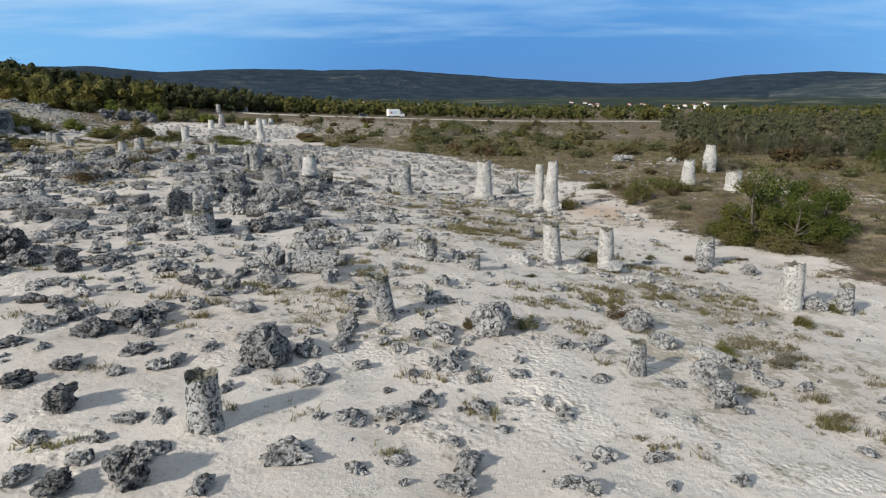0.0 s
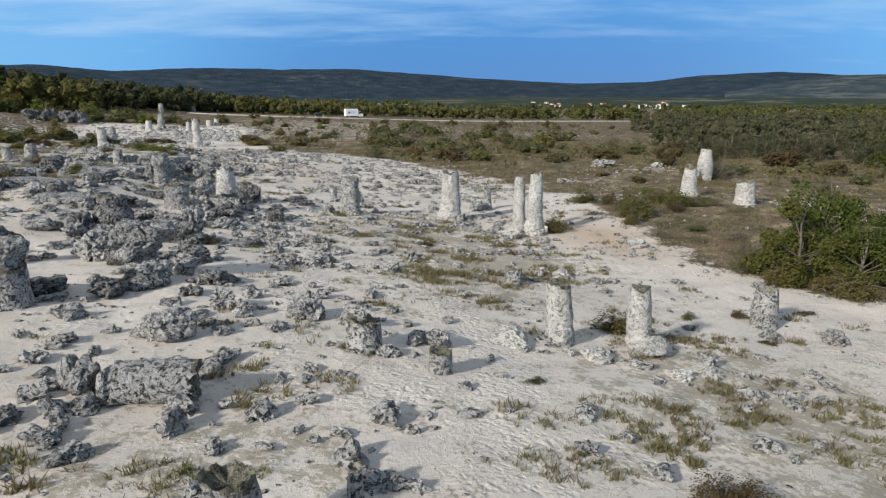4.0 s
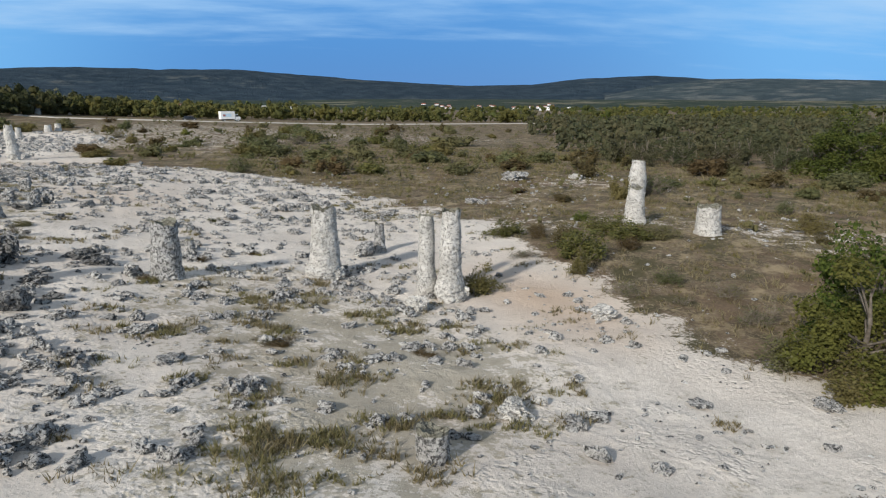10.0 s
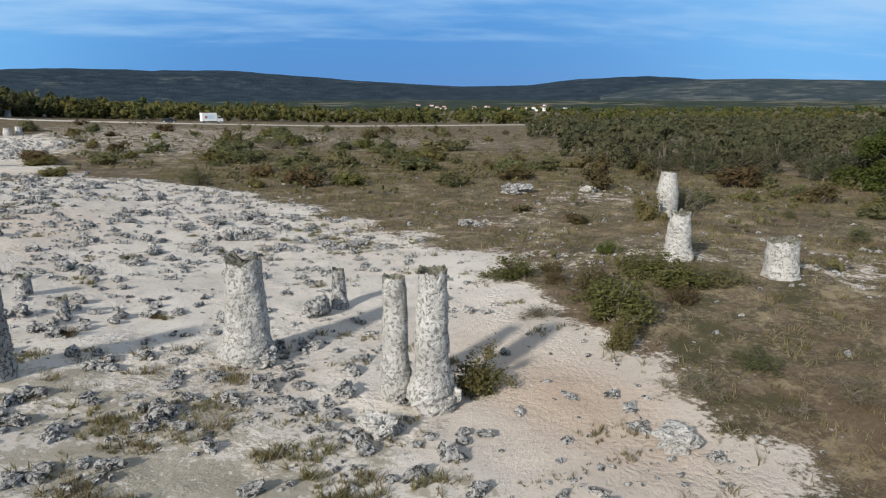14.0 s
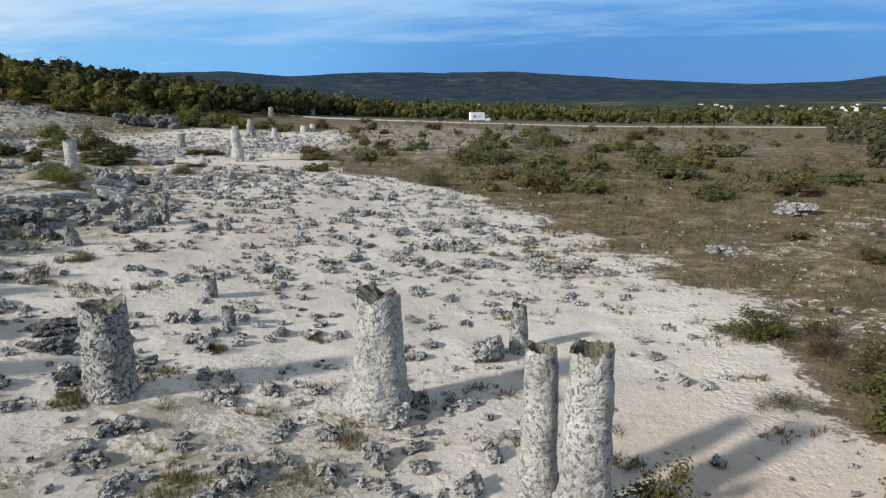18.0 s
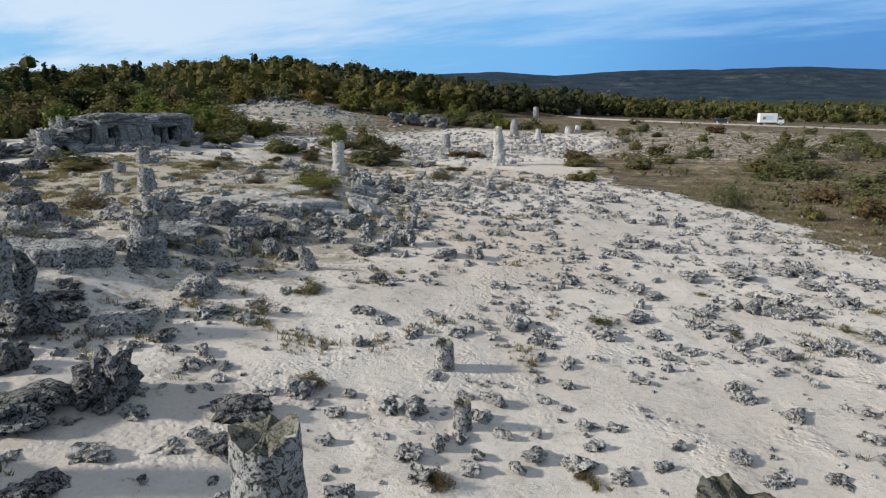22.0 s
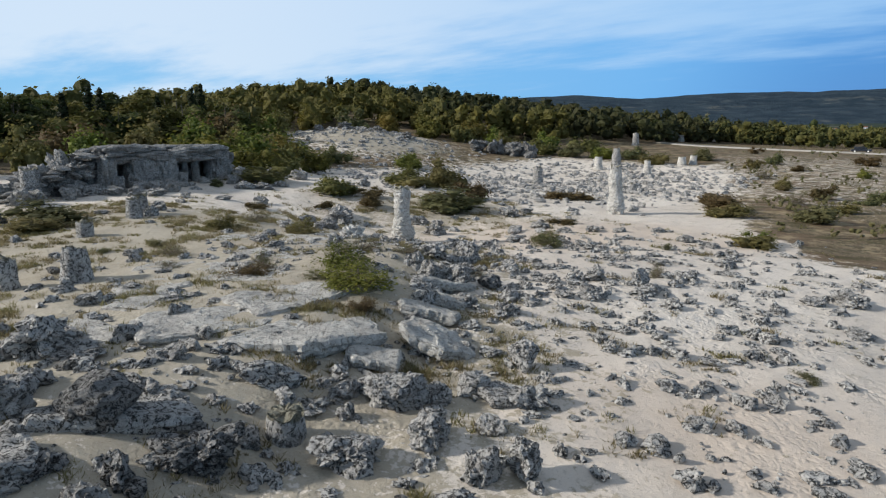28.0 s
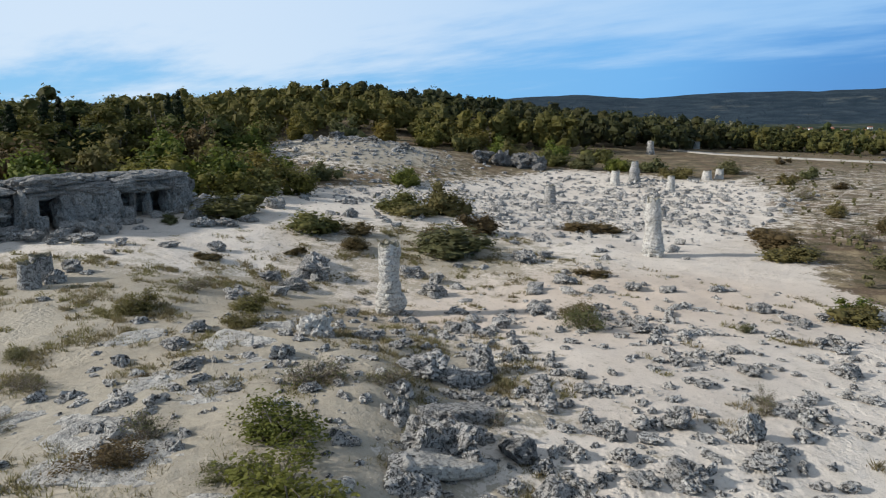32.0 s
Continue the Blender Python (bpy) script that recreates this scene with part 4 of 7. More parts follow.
def grass(name, places, label, mat, blades=14, seed=2):
    """Tufts of thin blades joined into one stuff mesh. places: n x 3 of x, y, height."""
    rng = np.random.default_rng(seed)
    places = np.asarray(places)
    n = len(places)
    root = np.stack([places[:, 0], places[:, 1], land(places[:, 0], places[:, 1]) - 0.02], 1)[:, None]
    h = places[:, 2][:, None, None]
    foot = root + np.concatenate([rng.normal(size=(n, blades, 2)) * 0.28, np.zeros((n, blades, 1))], 2) * h
    lean = np.concatenate([rng.normal(size=(n, blades, 2)) * 0.45, rng.uniform(0.5, 1.05, (n, blades, 1))], 2) * h
    side = rng.normal(size=(n, blades, 3)) * np.array([1, 1, 0.0])
    side = side / np.linalg.norm(side, axis=2, keepdims=True) * 0.016 * (1 + h * 1.6)
    verts = np.stack([foot - side, foot + side, foot + lean], 2).reshape(-1, 3)
    me = mesh_of(name, verts, np.arange(n * blades * 3).reshape(-1, 3), mat, False)
    return tagged(new(name, me), label, "grass", kind="stuff")


def rubble(name, places, label, mat, level=1, seed=3):
    """Many small stones joined into one stuff mesh. places: n x 3 of x, y, width."""
    rng = np.random.default_rng(seed)
    kinds = [[rock_points(s, up, 14, 0.85, 0.32, 0.24) for s in range(40, 52)] for up in (level, level + 1)]
    vs, fs, at = [], [], 0
    for x, y, w in places:
        v, f = kinds[int(level == 2 and w > 0.55)][rng.integers(0, 12)]
        t = rng.uniform(0, 6.283)
        c, s = math.cos(t), math.sin(t)
        k = np.array([w, w * rng.uniform(0.5, 1.0), w * rng.uniform(0.30, 0.72)])
        q = v * k
        q = np.stack([q[:, 0] * c - q[:, 1] * s, q[:, 0] * s + q[:, 1] * c, q[:, 2] + k[2] * 0.16], 1)
        vs.append(q + np.array([x, y, land_at(x, y)]))
        fs.append(f + at)
        at += len(v)
    me = mesh_of(name, np.concatenate(vs), np.concatenate(fs), mat, False)
    return tagged(new(name, me), label, "rubble", kind="stuff")


# ---------------------------------------------------------------- placed columns, stones and shrubs
column(7.09, 58.60, 3.90, 0.86, 0.72, 3, hollow=0.5, flare=0.2, rough=0.13, swell=((0.22, 0.18, 0.10),))
column(8.14, 57.85, 4.25, 1.20, 0.86, 4, hollow=0.5, flare=0.2, rough=0.13, swell=((0.17, 0.22, 0.12),), label="tall pale limestone column with a hollow broken top")
column(2.36, 62.05, 3.62, 1.62, 1.28, 1, flare=0.05, hollow=0.12, rough=0.12, swell=((0.14, 0.16, 0.09),))
column(-42.60, 103.40, 3.95, 1.35, 1.10, 61, flare=0.0, hollow=0.05, swell=((0.24, 0.24, 0.12), (0.93, 0.12, 0.08)), rough=0.16)
# broken stacks on the west side
column(-13.36, 33.30, 1.15, 1.69, 1.43, 19, mat=GREY_ROCK, flare=0.1)
# columns near the start
column(-5.59, 13.36, 1.26, 0.81, 0.71, 11, mat=GREY_ROCK, flare=0.05, hollow=0.16)
column(5.26, 18.39, 1.01, 0.62, 0.46, 15, mat=GREY_ROCK, flare=0.3)
column(-2.31, 21.24, 1.39, 0.64, 0.83, 12, mat=GREY_ROCK, lean=(-0.45, 0.0), flare=0.0)
column(-1.05, 22.95, 0.63, 0.37, 0.24, 16, mat=GREY_ROCK)
column(14.88, 28.80, 2.06, 1.15, 0.85, 13, flare=0.1)
column(17.22, 28.74, 1.31, 0.85, 0.65, 14, mat=GREY_ROCK, flare=0.1)
# columns of the sand flat
column(0.66, 29.25, 0.64, 0.72, 0.61, 9, flare=0.05, mat=GREY_ROCK)
column(-1.54, 30.59, 0.98, 1.08, 0.98, 7, flare=0.05, hollow=0.05, mat=GREY_ROCK)
column(4.86, 33.33, 2.08, 0.99, 0.81, 5, lean=(-0.15, 0.0), flare=0.15, hollow=0.05)
column(14.44, 38.19, 1.55, 1.08, 0.89, 6, flare=0.0, bulge=0.12, mat=GREY_ROCK)
column(4.50, 42.58, 0.74, 0.89, 0.80, 8, flare=0.05, mat=GREY_ROCK)
column(-16.04, 47.14, 1.62, 1.94, 1.36, 10, mat=DARK_ROCK, bulge=0.2)
column(-5.02, 60.20, 2.70, 1.51, 1.22, 0, mat=GREY_ROCK, hollow=0.05, flare=0.1)
column(27.70, 67.40, 1.92, 1.86, 1.50, 4, flare=0.05, hollow=0.05)
column(5.80, 68.38, 1.77, 0.79, 0.53, 1, mat=GREY_ROCK)
column(24.65, 71.89, 2.69, 1.62, 1.14, 2, flare=0.1, hollow=0.02)
column(32.21, 86.31, 3.50, 1.80, 1.20, 3, flare=0.0, bulge=0.15, hollow=0.0)
# columns on the plateau
column(-22.14, 77.93, 0.69, 0.96, 0.94, 31, mat=GREY_ROCK, flare=0.05, hollow=0.0)
column(-39.53, 77.37, 1.30, 0.98, 0.76, 29, mat=GREY_ROCK)
column(-38.51, 79.60, 1.44, 1.38, 0.97, 28, mat=GREY_ROCK, flare=0.05)
column(-49.76, 84.45, 0.83, 1.03, 0.91, 27, mat=GREY_ROCK, flare=0.0)
column(-54.62, 89.56, 1.35, 1.15, 0.92, 30, mat=GREY_ROCK)
column(-69.68, 88.30, 2.55, 1.72, 1.36, 26, mat=GREY_ROCK)
# far columns round the sandy hollow
column(-56.02, 90.65, 1.37, 1.25, 1.07, 43, mat=GREY_ROCK)
column(-38.74, 129.99, 4.71, 1.47, 0.92, 32, flare=0.05, lean=(-0.2, 0.0), hollow=0.1, rough=0.2, swell=((0.72, 0.25, 0.14), (0.25, 0.2, 0.16)))
column(-46.76, 151.55, 1.25, 0.90, 0.77, 40, mat=GREY_ROCK)
column(-67.17, 160.69, 2.60, 1.78, 1.46, 36, mat=GREY_ROCK)
column(-57.76, 181.46, 2.41, 1.43, 1.07, 34)
column(-68.42, 183.89, 2.48, 1.73, 1.35, 35)
column(-57.21, 196.11, 1.56, 1.76, 1.37, 37)
column(-67.16, 188.73, 3.61, 1.97, 1.18, 33, flare=0.2, bulge=0.2, mat=GREY_ROCK)
column(-55.85, 198.39, 1.69, 1.58, 1.28, 38)
column(-85.33, 237.39, 3.25, 1.95, 1.53, 39, mat=GREY_ROCK)
column(-88.13, 276.96, 2.10, 1.99, 1.66, 41)
column(-87.79, 304.18, 1.97, 2.20, 1.83, 42)
# stumps and stacks by the ledge
column(-5.12, 66.86, 0.73, 0.56, 0.47, 22, mat=GREY_ROCK, flare=0.1)
column(-7.50, 69.62, 0.88, 0.71, 0.60, 21, mat=GREY_ROCK, flare=0.1)
column(-21.75, 68.75, 1.0, 1.16, 1.06, 23, mat=GREY_ROCK, flare=0.1, hollow=0.04, z=land_at(-21.75, 68.75) + 0.85, sink=0.3, label="weathered column stump standing on a rock foot")
column(-26.79, 72.30, 1.33, 1.01, 0.73, 24, mat=GREY_ROCK, flare=0.3)
# blocks of the broken shelf
stone(-23.48, 72.90, 1.30, 0.39, "crag", DARK_ROCK, level=4)
stone(-22.45, 74.06, 0.85, 0.72, "crag", DARK_ROCK, level=4)
stone(-23.01, 74.04, 0.80, 0.41, "crag", DARK_ROCK)
stone(-25.15, 73.17, 0.84, 0.25)
small(-20.85, 76.67, 0.53)
small(-18.93, 78.67, 0.62)
stone(-20.45, 78.36, 1.88, 0.68, "crag", level=4)
stone(-17.94, 80.16, 1.13, 0.82, "crag", level=4)
stone(-17.15, 80.84, 1.07, 0.97, "crag", level=4)
small(-13.88, 83.65, 0.64)
small(-15.97, 82.14, 0.65)
small(-17.97, 80.87, 0.58)
small(-11.52, 86.32, 0.53)
small(-13.31, 84.94, 0.48)
stone(-19.73, 80.43, 1.56, 0.82, "crag", level=4)
small(-21.43, 78.69, 0.60)
small(-11.27, 87.41, 0.56)
stone(-27.40, 74.39, 0.86, 0.48)
small(-24.09, 77.14, 0.42)
small(-23.43, 77.74, 0.56)
small(-25.73, 75.94, 0.56)
small(-12.08, 87.07, 0.51)
small(-24.85, 76.97, 0.49)
small(-27.49, 75.43, 0.59)
stone(-25.70, 77.37, 0.75, 0.22)
stone(-26.71, 76.79, 0.76, 0.23)
stone(-14.00, 89.38, 0.83, 0.35)
stone(-15.84, 88.70, 0.85, 0.30)
small(-14.29, 90.55, 0.59)
stone(-19.59, 87.20, 0.72, 0.36)
stone(-19.23, 89.29, 0.77, 0.35)
stone(-14.58, 93.12, 0.77, 0.23)
stone(-18.20, 90.44, 0.78, 0.35)
stone(-15.59, 92.77, 0.97, 0.29)
small(-22.64, 87.03, 0.67)
stone(-22.46, 88.92, 0.83, 0.38)
stone(-22.03, 90.22, 0.72, 0.24)
stone(-13.20, 98.57, 1.31, 0.39)
small(-39.88, 78.97, 0.57)
stone(-19.78, 96.23, 1.05, 0.40)
stone(-16.29, 99.39, 0.96, 0.29)
stone(-23.70, 93.95, 0.98, 0.29)
stone(-15.58, 102.44, 1.28, 0.38)
stone(-21.63, 98.19, 1.30, 0.39)
stone(-21.27, 102.28, 1.14, 0.40)
stone(-54.91, 90.89, 1.18, 0.72)
small(-60.65, 96.20, 0.92)
stone(-48.14, 111.17, 1.95, 0.84, "crag", level=4)
stone(-44.54, 122.62, 1.41, 0.56)
# rocky rise west of the plateau
stone(-54.07, 77.06, 3.25, 1.61, "heap", DARK_ROCK, level=4)
stone(-59.54, 82.11, 2.55, 0.97, "heap", DARK_ROCK, level=4)
stone(-72.65, 83.31, 6.42, 1.93, "heap", DARK_ROCK, level=4)
# stones among the tall columns
small(-2.25, 54.16, 0.60)
small(-1.60, 54.52, 0.54)
stone(-0.24, 54.68, 0.74, 0.22)
small(1.89, 55.47, 0.64)
stone(6.23, 56.16, 1.25, 0.58, "crag", PALE_ROCK, level=4)
small(5.38, 55.92, 0.66)
small(14.16, 56.71, 0.54)
small(1.77, 56.17, 0.59)
small(0.04, 56.61, 0.69)
small(1.01, 56.70, 0.70)
small(15.07, 57.96, 0.43)
stone(4.09, 57.71, 0.88, 0.26)
small(7.21, 58.12, 0.54)
small(4.34, 58.05, 0.45)
small(2.31, 58.16, 0.60)
small(-1.70, 58.36, 0.68)
stone(-5.58, 62.56, 0.76, 0.23)
small(-3.98, 65.31, 0.64)
stone(-7.36, 68.88, 0.83, 0.79, "crag", DARK_ROCK)
stone(2.24, 70.00, 0.75, 0.25)
small(-11.38, 71.16, 0.79)
small(-6.28, 73.58, 0.74)
stone(-4.21, 78.66, 1.29, 0.39)
stone(9.56, 80.85, 1.01, 0.30)
stone(0.63, 91.67, 1.71, 0.51, "crag", level=4)
# stones before the tall columns
small(-3.49, 37.69, 0.44)
small(-4.29, 38.18, 0.49)
small(-5.45, 39.31, 0.48)
small(1.90, 38.88, 0.63)
small(9.05, 37.84, 0.64)
small(5.14, 39.20, 0.32)
small(-5.75, 41.22, 0.54)
stone(14.54, 38.87, 0.79, 1.16, "round", PALE_ROCK)
small(-6.39, 42.82, 0.65)
small(-8.02, 43.78, 0.31)
small(-1.09, 43.27, 0.57)
small(10.10, 41.64, 0.64)
stone(8.80, 42.43, 0.82, 0.25)
small(-7.43, 45.27, 0.67)
stone(-8.57, 46.32, 0.87, 0.26, "crag", DARK_ROCK)
small(15.64, 42.29, 0.52)
small(-4.10, 45.71, 0.53)
small(3.41, 44.62, 0.70)
small(4.15, 44.79, 0.54)
stone(1.94, 45.45, 0.72, 0.61, "crag", PALE_ROCK)
small(-2.40, 46.23, 0.62)
small(0.76, 45.79, 0.62)
stone(7.46, 45.25, 1.48, 0.44, "crag", PALE_ROCK, level=4)
stone(6.21, 45.26, 0.74, 0.22)
small(-7.99, 47.80, 0.64)
small(-8.91, 48.14, 0.49)
small(-6.50, 48.39, 0.58)
stone(17.58, 44.65, 1.16, 0.35)
stone(13.61, 45.51, 0.79, 0.30)
small(-10.57, 49.51, 0.71)
stone(-8.72, 50.76, 0.92, 0.28, "crag", DARK_ROCK)
stone(-12.27, 54.97, 2.13, 0.82, "crag", DARK_ROCK, level=4)
stone(-8.41, 55.75, 0.86, 0.26, "crag", DARK_ROCK)
small(-10.54, 56.12, 0.66)
stone(-9.75, 56.23, 0.86, 0.26, "crag", DARK_ROCK)
small(-6.05, 55.97, 0.87)
stone(-13.07, 59.52, 2.45, 0.75, "crag", DARK_ROCK, level=4)
stone(-6.59, 60.33, 0.99, 0.60)
stone(-8.57, 62.07, 1.51, 0.45, "crag", DARK_ROCK)
# stones below the ledge
stone(-10.13, 58.75, 1.02, 0.30, "crag", DARK_ROCK, level=4)
small(-6.24, 62.82, 0.25)
small(-9.68, 61.02, 0.38)
small(-0.94, 67.35, 0.66)
small(-3.08, 66.08, 0.54)
stone(-5.36, 64.83, 0.89, 0.27)
small(1.97, 69.52, 0.60)
small(-7.26, 63.91, 0.55)
small(-4.11, 65.94, 0.50)
small(-9.06, 62.83, 0.41)
stone(-12.55, 61.47, 2.30, 1.35, "heap", DARK_ROCK, level=4)
small(-0.42, 68.57, 0.34)
small(1.22, 70.20, 0.72)
small(-5.15, 66.13, 0.32)
small(-4.09, 67.22, 0.58)
small(-0.25, 69.78, 0.50)
small(-3.45, 67.92, 0.45)
small(-8.01, 65.13, 0.65)
stone(-6.51, 66.53, 1.00, 0.49)
stone(-15.81, 60.71, 1.21, 0.75, "crag", DARK_ROCK, level=4)
small(-4.92, 67.63, 0.61)
stone(-2.54, 69.24, 0.76, 0.36)
small(-8.79, 65.20, 0.46)
small(-10.33, 64.48, 0.47)
small(-8.42, 66.17, 0.48)
small(-11.64, 64.25, 0.54)
small(-3.44, 69.77, 0.48)
small(-15.96, 62.07, 0.65)
stone(2.07, 73.76, 0.98, 0.29)
small(-4.17, 69.81, 0.56)
small(-10.85, 65.68, 0.40)
small(-12.67, 64.80, 0.57)
stone(-18.34, 62.01, 2.52, 0.99, "crag", DARK_ROCK, level=4)
small(3.35, 75.48, 0.58)
small(-13.45, 65.10, 0.69)
stone(0.69, 74.13, 0.76, 0.24)
small(-4.80, 70.94, 0.53)
stone(-15.06, 64.84, 1.06, 0.32, "crag", DARK_ROCK)
stone(-2.33, 73.05, 0.79, 0.24)
small(0.22, 74.93, 0.65)
stone(-17.20, 64.09, 0.73, 0.30, "crag", DARK_ROCK)
stone(-18.39, 63.78, 1.11, 0.52, "crag", DARK_ROCK)
stone(-20.18, 62.93, 1.39, 1.51, "block", DARK_ROCK, level=4)
small(-4.63, 72.54, 0.63)
stone(-10.56, 69.18, 0.75, 0.23)
small(-5.57, 72.55, 0.65)
stone(-19.54, 64.33, 1.16, 0.35, "crag", DARK_ROCK)
small(-2.16, 75.72, 0.67)
stone(-20.13, 64.66, 0.87, 0.30, "crag", DARK_ROCK)
stone(1.16, 78.77, 1.21, 0.37)
stone(-6.47, 74.44, 0.83, 0.25)
stone(-4.55, 76.03, 1.04, 0.47)
small(-11.42, 71.68, 0.55)
stone(-3.05, 77.42, 1.06, 0.32)
stone(-12.30, 71.56, 0.85, 0.25)
stone(-1.55, 79.01, 0.74, 0.22)
stone(3.95, 82.86, 0.79, 0.37)
stone(-2.27, 81.24, 0.94, 0.28)
stone(1.25, 84.34, 1.06, 0.49)
stone(-0.42, 83.51, 1.45, 0.63)
stone(1.01, 89.17, 1.37, 0.41)
stone(-3.98, 86.37, 1.38, 0.42)
stone(-1.96, 88.38, 1.69, 0.51, "crag", level=4)
stone(-17.52, 78.71, 1.42, 0.54)
small(1.83, 91.41, 0.86)
stone(-49.17, 76.10, 1.23, 0.91)
# stones in front of the sandy hollow
stone(-28.27, 87.34, 0.77, 0.25, "block", PALE_ROCK)
stone(-27.91, 89.24, 1.91, 0.57, "slab", level=4)
small(-26.11, 91.38, 0.58)
small(-25.49, 92.31, 0.50)
stone(-22.91, 94.89, 1.40, 0.66, "crag", level=4)
small(-24.64, 93.19, 0.59)
small(-20.20, 97.29, 0.60)
small(-26.67, 91.93, 0.51)
small(-19.63, 97.89, 0.61)
small(-35.65, 84.77, 0.61)
small(-22.67, 95.68, 0.46)
stone(-21.63, 97.30, 1.26, 0.38, "crag", level=4)
stone(-24.59, 94.81, 0.94, 0.33)
small(-20.76, 97.94, 0.63)
small(-25.75, 93.97, 0.70)
small(-22.85, 96.68, 0.71)
stone(-28.20, 92.55, 0.97, 0.34)
stone(-30.11, 91.21, 0.98, 0.74)
small(-27.34, 93.48, 0.56)
stone(-24.59, 96.37, 0.84, 0.25)
stone(-23.34, 97.62, 0.75, 0.36)
stone(-22.35, 98.77, 1.03, 0.95)
small(-26.78, 95.12, 0.69)
small(-28.62, 93.81, 0.69)
small(-28.32, 94.61, 0.53)
stone(-26.59, 96.22, 0.89, 0.27)
small(-24.91, 97.54, 0.60)
small(-19.81, 101.90, 0.71)
small(-19.60, 102.63, 0.55)
stone(-24.20, 99.59, 0.82, 0.34)
stone(-30.12, 94.89, 1.12, 0.35)
stone(-37.72, 88.98, 1.32, 0.40)
stone(-25.34, 100.05, 0.78, 0.23)
stone(-32.37, 94.98, 1.97, 0.80, "crag", level=4)
stone(-36.18, 91.58, 0.99, 0.57)
stone(-37.05, 90.77, 0.79, 0.40)
stone(-28.99, 97.37, 0.79, 0.24)
stone(-31.10, 95.91, 0.80, 0.88, "crag", DARK_ROCK)
stone(-27.11, 99.30, 0.80, 0.24)
stone(-20.14, 105.45, 0.89, 0.27)
stone(-25.13, 102.24, 0.84, 0.25)
stone(-40.48, 89.84, 1.26, 0.38)
small(-35.15, 94.27, 0.72)
stone(-29.03, 99.87, 0.86, 0.26)
small(-29.71, 99.54, 0.65)
stone(-24.15, 105.22, 1.11, 0.36)
stone(-35.12, 96.20, 0.89, 0.27)
small(-27.10, 102.77, 0.67)
stone(-38.27, 94.63, 1.81, 0.93, "crag", PALE_ROCK, level=4)
stone(-21.34, 108.49, 1.37, 0.48)
stone(-41.95, 91.59, 1.37, 0.41)
stone(-26.79, 104.35, 1.15, 0.35)
stone(-31.79, 100.12, 0.79, 0.24)
stone(-25.41, 105.75, 0.93, 0.32)
stone(-37.20, 96.30, 0.94, 0.28)
stone(-25.41, 108.04, 0.99, 0.35)
small(-30.41, 106.71, 0.80)
stone(-22.66, 113.74, 1.08, 0.34)
stone(-37.00, 102.68, 1.64, 0.49, "crag", level=4)
stone(-24.89, 112.60, 1.10, 0.33)
small(-35.74, 103.55, 0.93)
small(-37.99, 101.90, 0.94)
stone(-30.15, 108.72, 1.38, 0.42)
small(-33.05, 108.31, 0.87)
stone(-24.61, 115.99, 1.18, 0.35)
stone(-47.86, 97.18, 1.78, 0.53, "crag", level=4)
stone(-25.34, 116.78, 1.03, 0.31)
stone(-24.00, 118.37, 1.23, 0.37)
stone(-36.43, 108.76, 1.86, 0.56, "crag", level=4)
stone(-22.16, 120.38, 1.05, 0.32)
small(-55.80, 92.84, 0.94)
small(-29.54, 114.92, 0.94)
stone(-56.97, 92.40, 1.39, 0.70)
stone(-27.14, 117.62, 1.40, 0.54)
stone(-30.54, 115.02, 1.28, 0.38)
stone(-49.87, 102.36, 2.04, 0.80, "crag", level=4)
stone(-51.85, 102.12, 1.75, 0.66, "crag", level=4)
stone(-33.01, 118.71, 1.43, 0.43)
stone(-36.34, 115.96, 1.43, 0.43)
stone(-30.61, 121.06, 1.43, 0.43)
stone(-34.99, 118.04, 1.45, 0.44)
stone(-65.71, 94.66, 1.13, 0.45)
stone(-39.33, 116.88, 1.89, 0.57, "crag", level=4)
stone(-46.05, 111.17, 1.29, 0.78)
stone(-62.96, 97.85, 1.00, 0.54)
stone(-65.26, 96.46, 2.30, 0.69, "crag", level=4)
stone(-60.97, 100.30, 1.55, 0.46)
stone(-69.23, 93.58, 1.94, 0.58, "crag", level=4)
stone(-53.69, 107.21, 2.35, 1.03, "crag", level=4)
stone(-59.35, 102.98, 1.35, 0.68)
stone(-44.79, 120.33, 2.14, 0.91, "crag", level=4)
stone(-45.87, 120.76, 1.14, 0.51)
stone(-66.59, 106.13, 2.26, 0.75, "crag", level=4)
stone(-66.25, 107.96, 2.31, 0.69, "crag", level=4)
stone(-67.06, 110.67, 1.94, 0.65, "crag", level=4)
stone(-65.69, 121.16, 1.86, 0.97, "crag", level=4)
# stones of the dry grass flat
stone(-6.18, 28.50, 0.88, 0.26, "crag", level=4)
stone(-5.27, 28.51, 0.79, 0.24, "crag", level=4)
small(-2.83, 28.77, 0.62)
small(-2.03, 28.62, 0.31)
stone(-5.16, 29.17, 0.93, 0.28, "crag", level=4)
small(2.27, 29.30, 0.45)
stone(-7.16, 30.68, 1.70, 0.91, "round", level=4)
small(-3.92, 30.22, 0.34)
small(-4.61, 30.27, 0.30)
small(-0.06, 30.30, 0.47)
stone(-5.80, 31.28, 0.85, 0.32)
small(6.94, 29.97, 0.36)
small(-0.81, 30.79, 0.41)
small(2.15, 30.62, 0.44)
stone(10.82, 29.89, 0.74, 0.22)
stone(7.88, 30.65, 0.89, 0.27, "crag", PALE_ROCK)
stone(-4.28, 31.82, 0.94, 0.32, "crag", level=4)
stone(0.62, 31.64, 1.00, 0.50, "crag", level=4)
stone(9.02, 31.10, 1.05, 0.31, "crag", PALE_ROCK, level=4)
stone(6.98, 31.36, 0.79, 0.30, "crag", PALE_ROCK)
small(-0.98, 32.17, 0.69)
small(10.09, 31.35, 0.67)
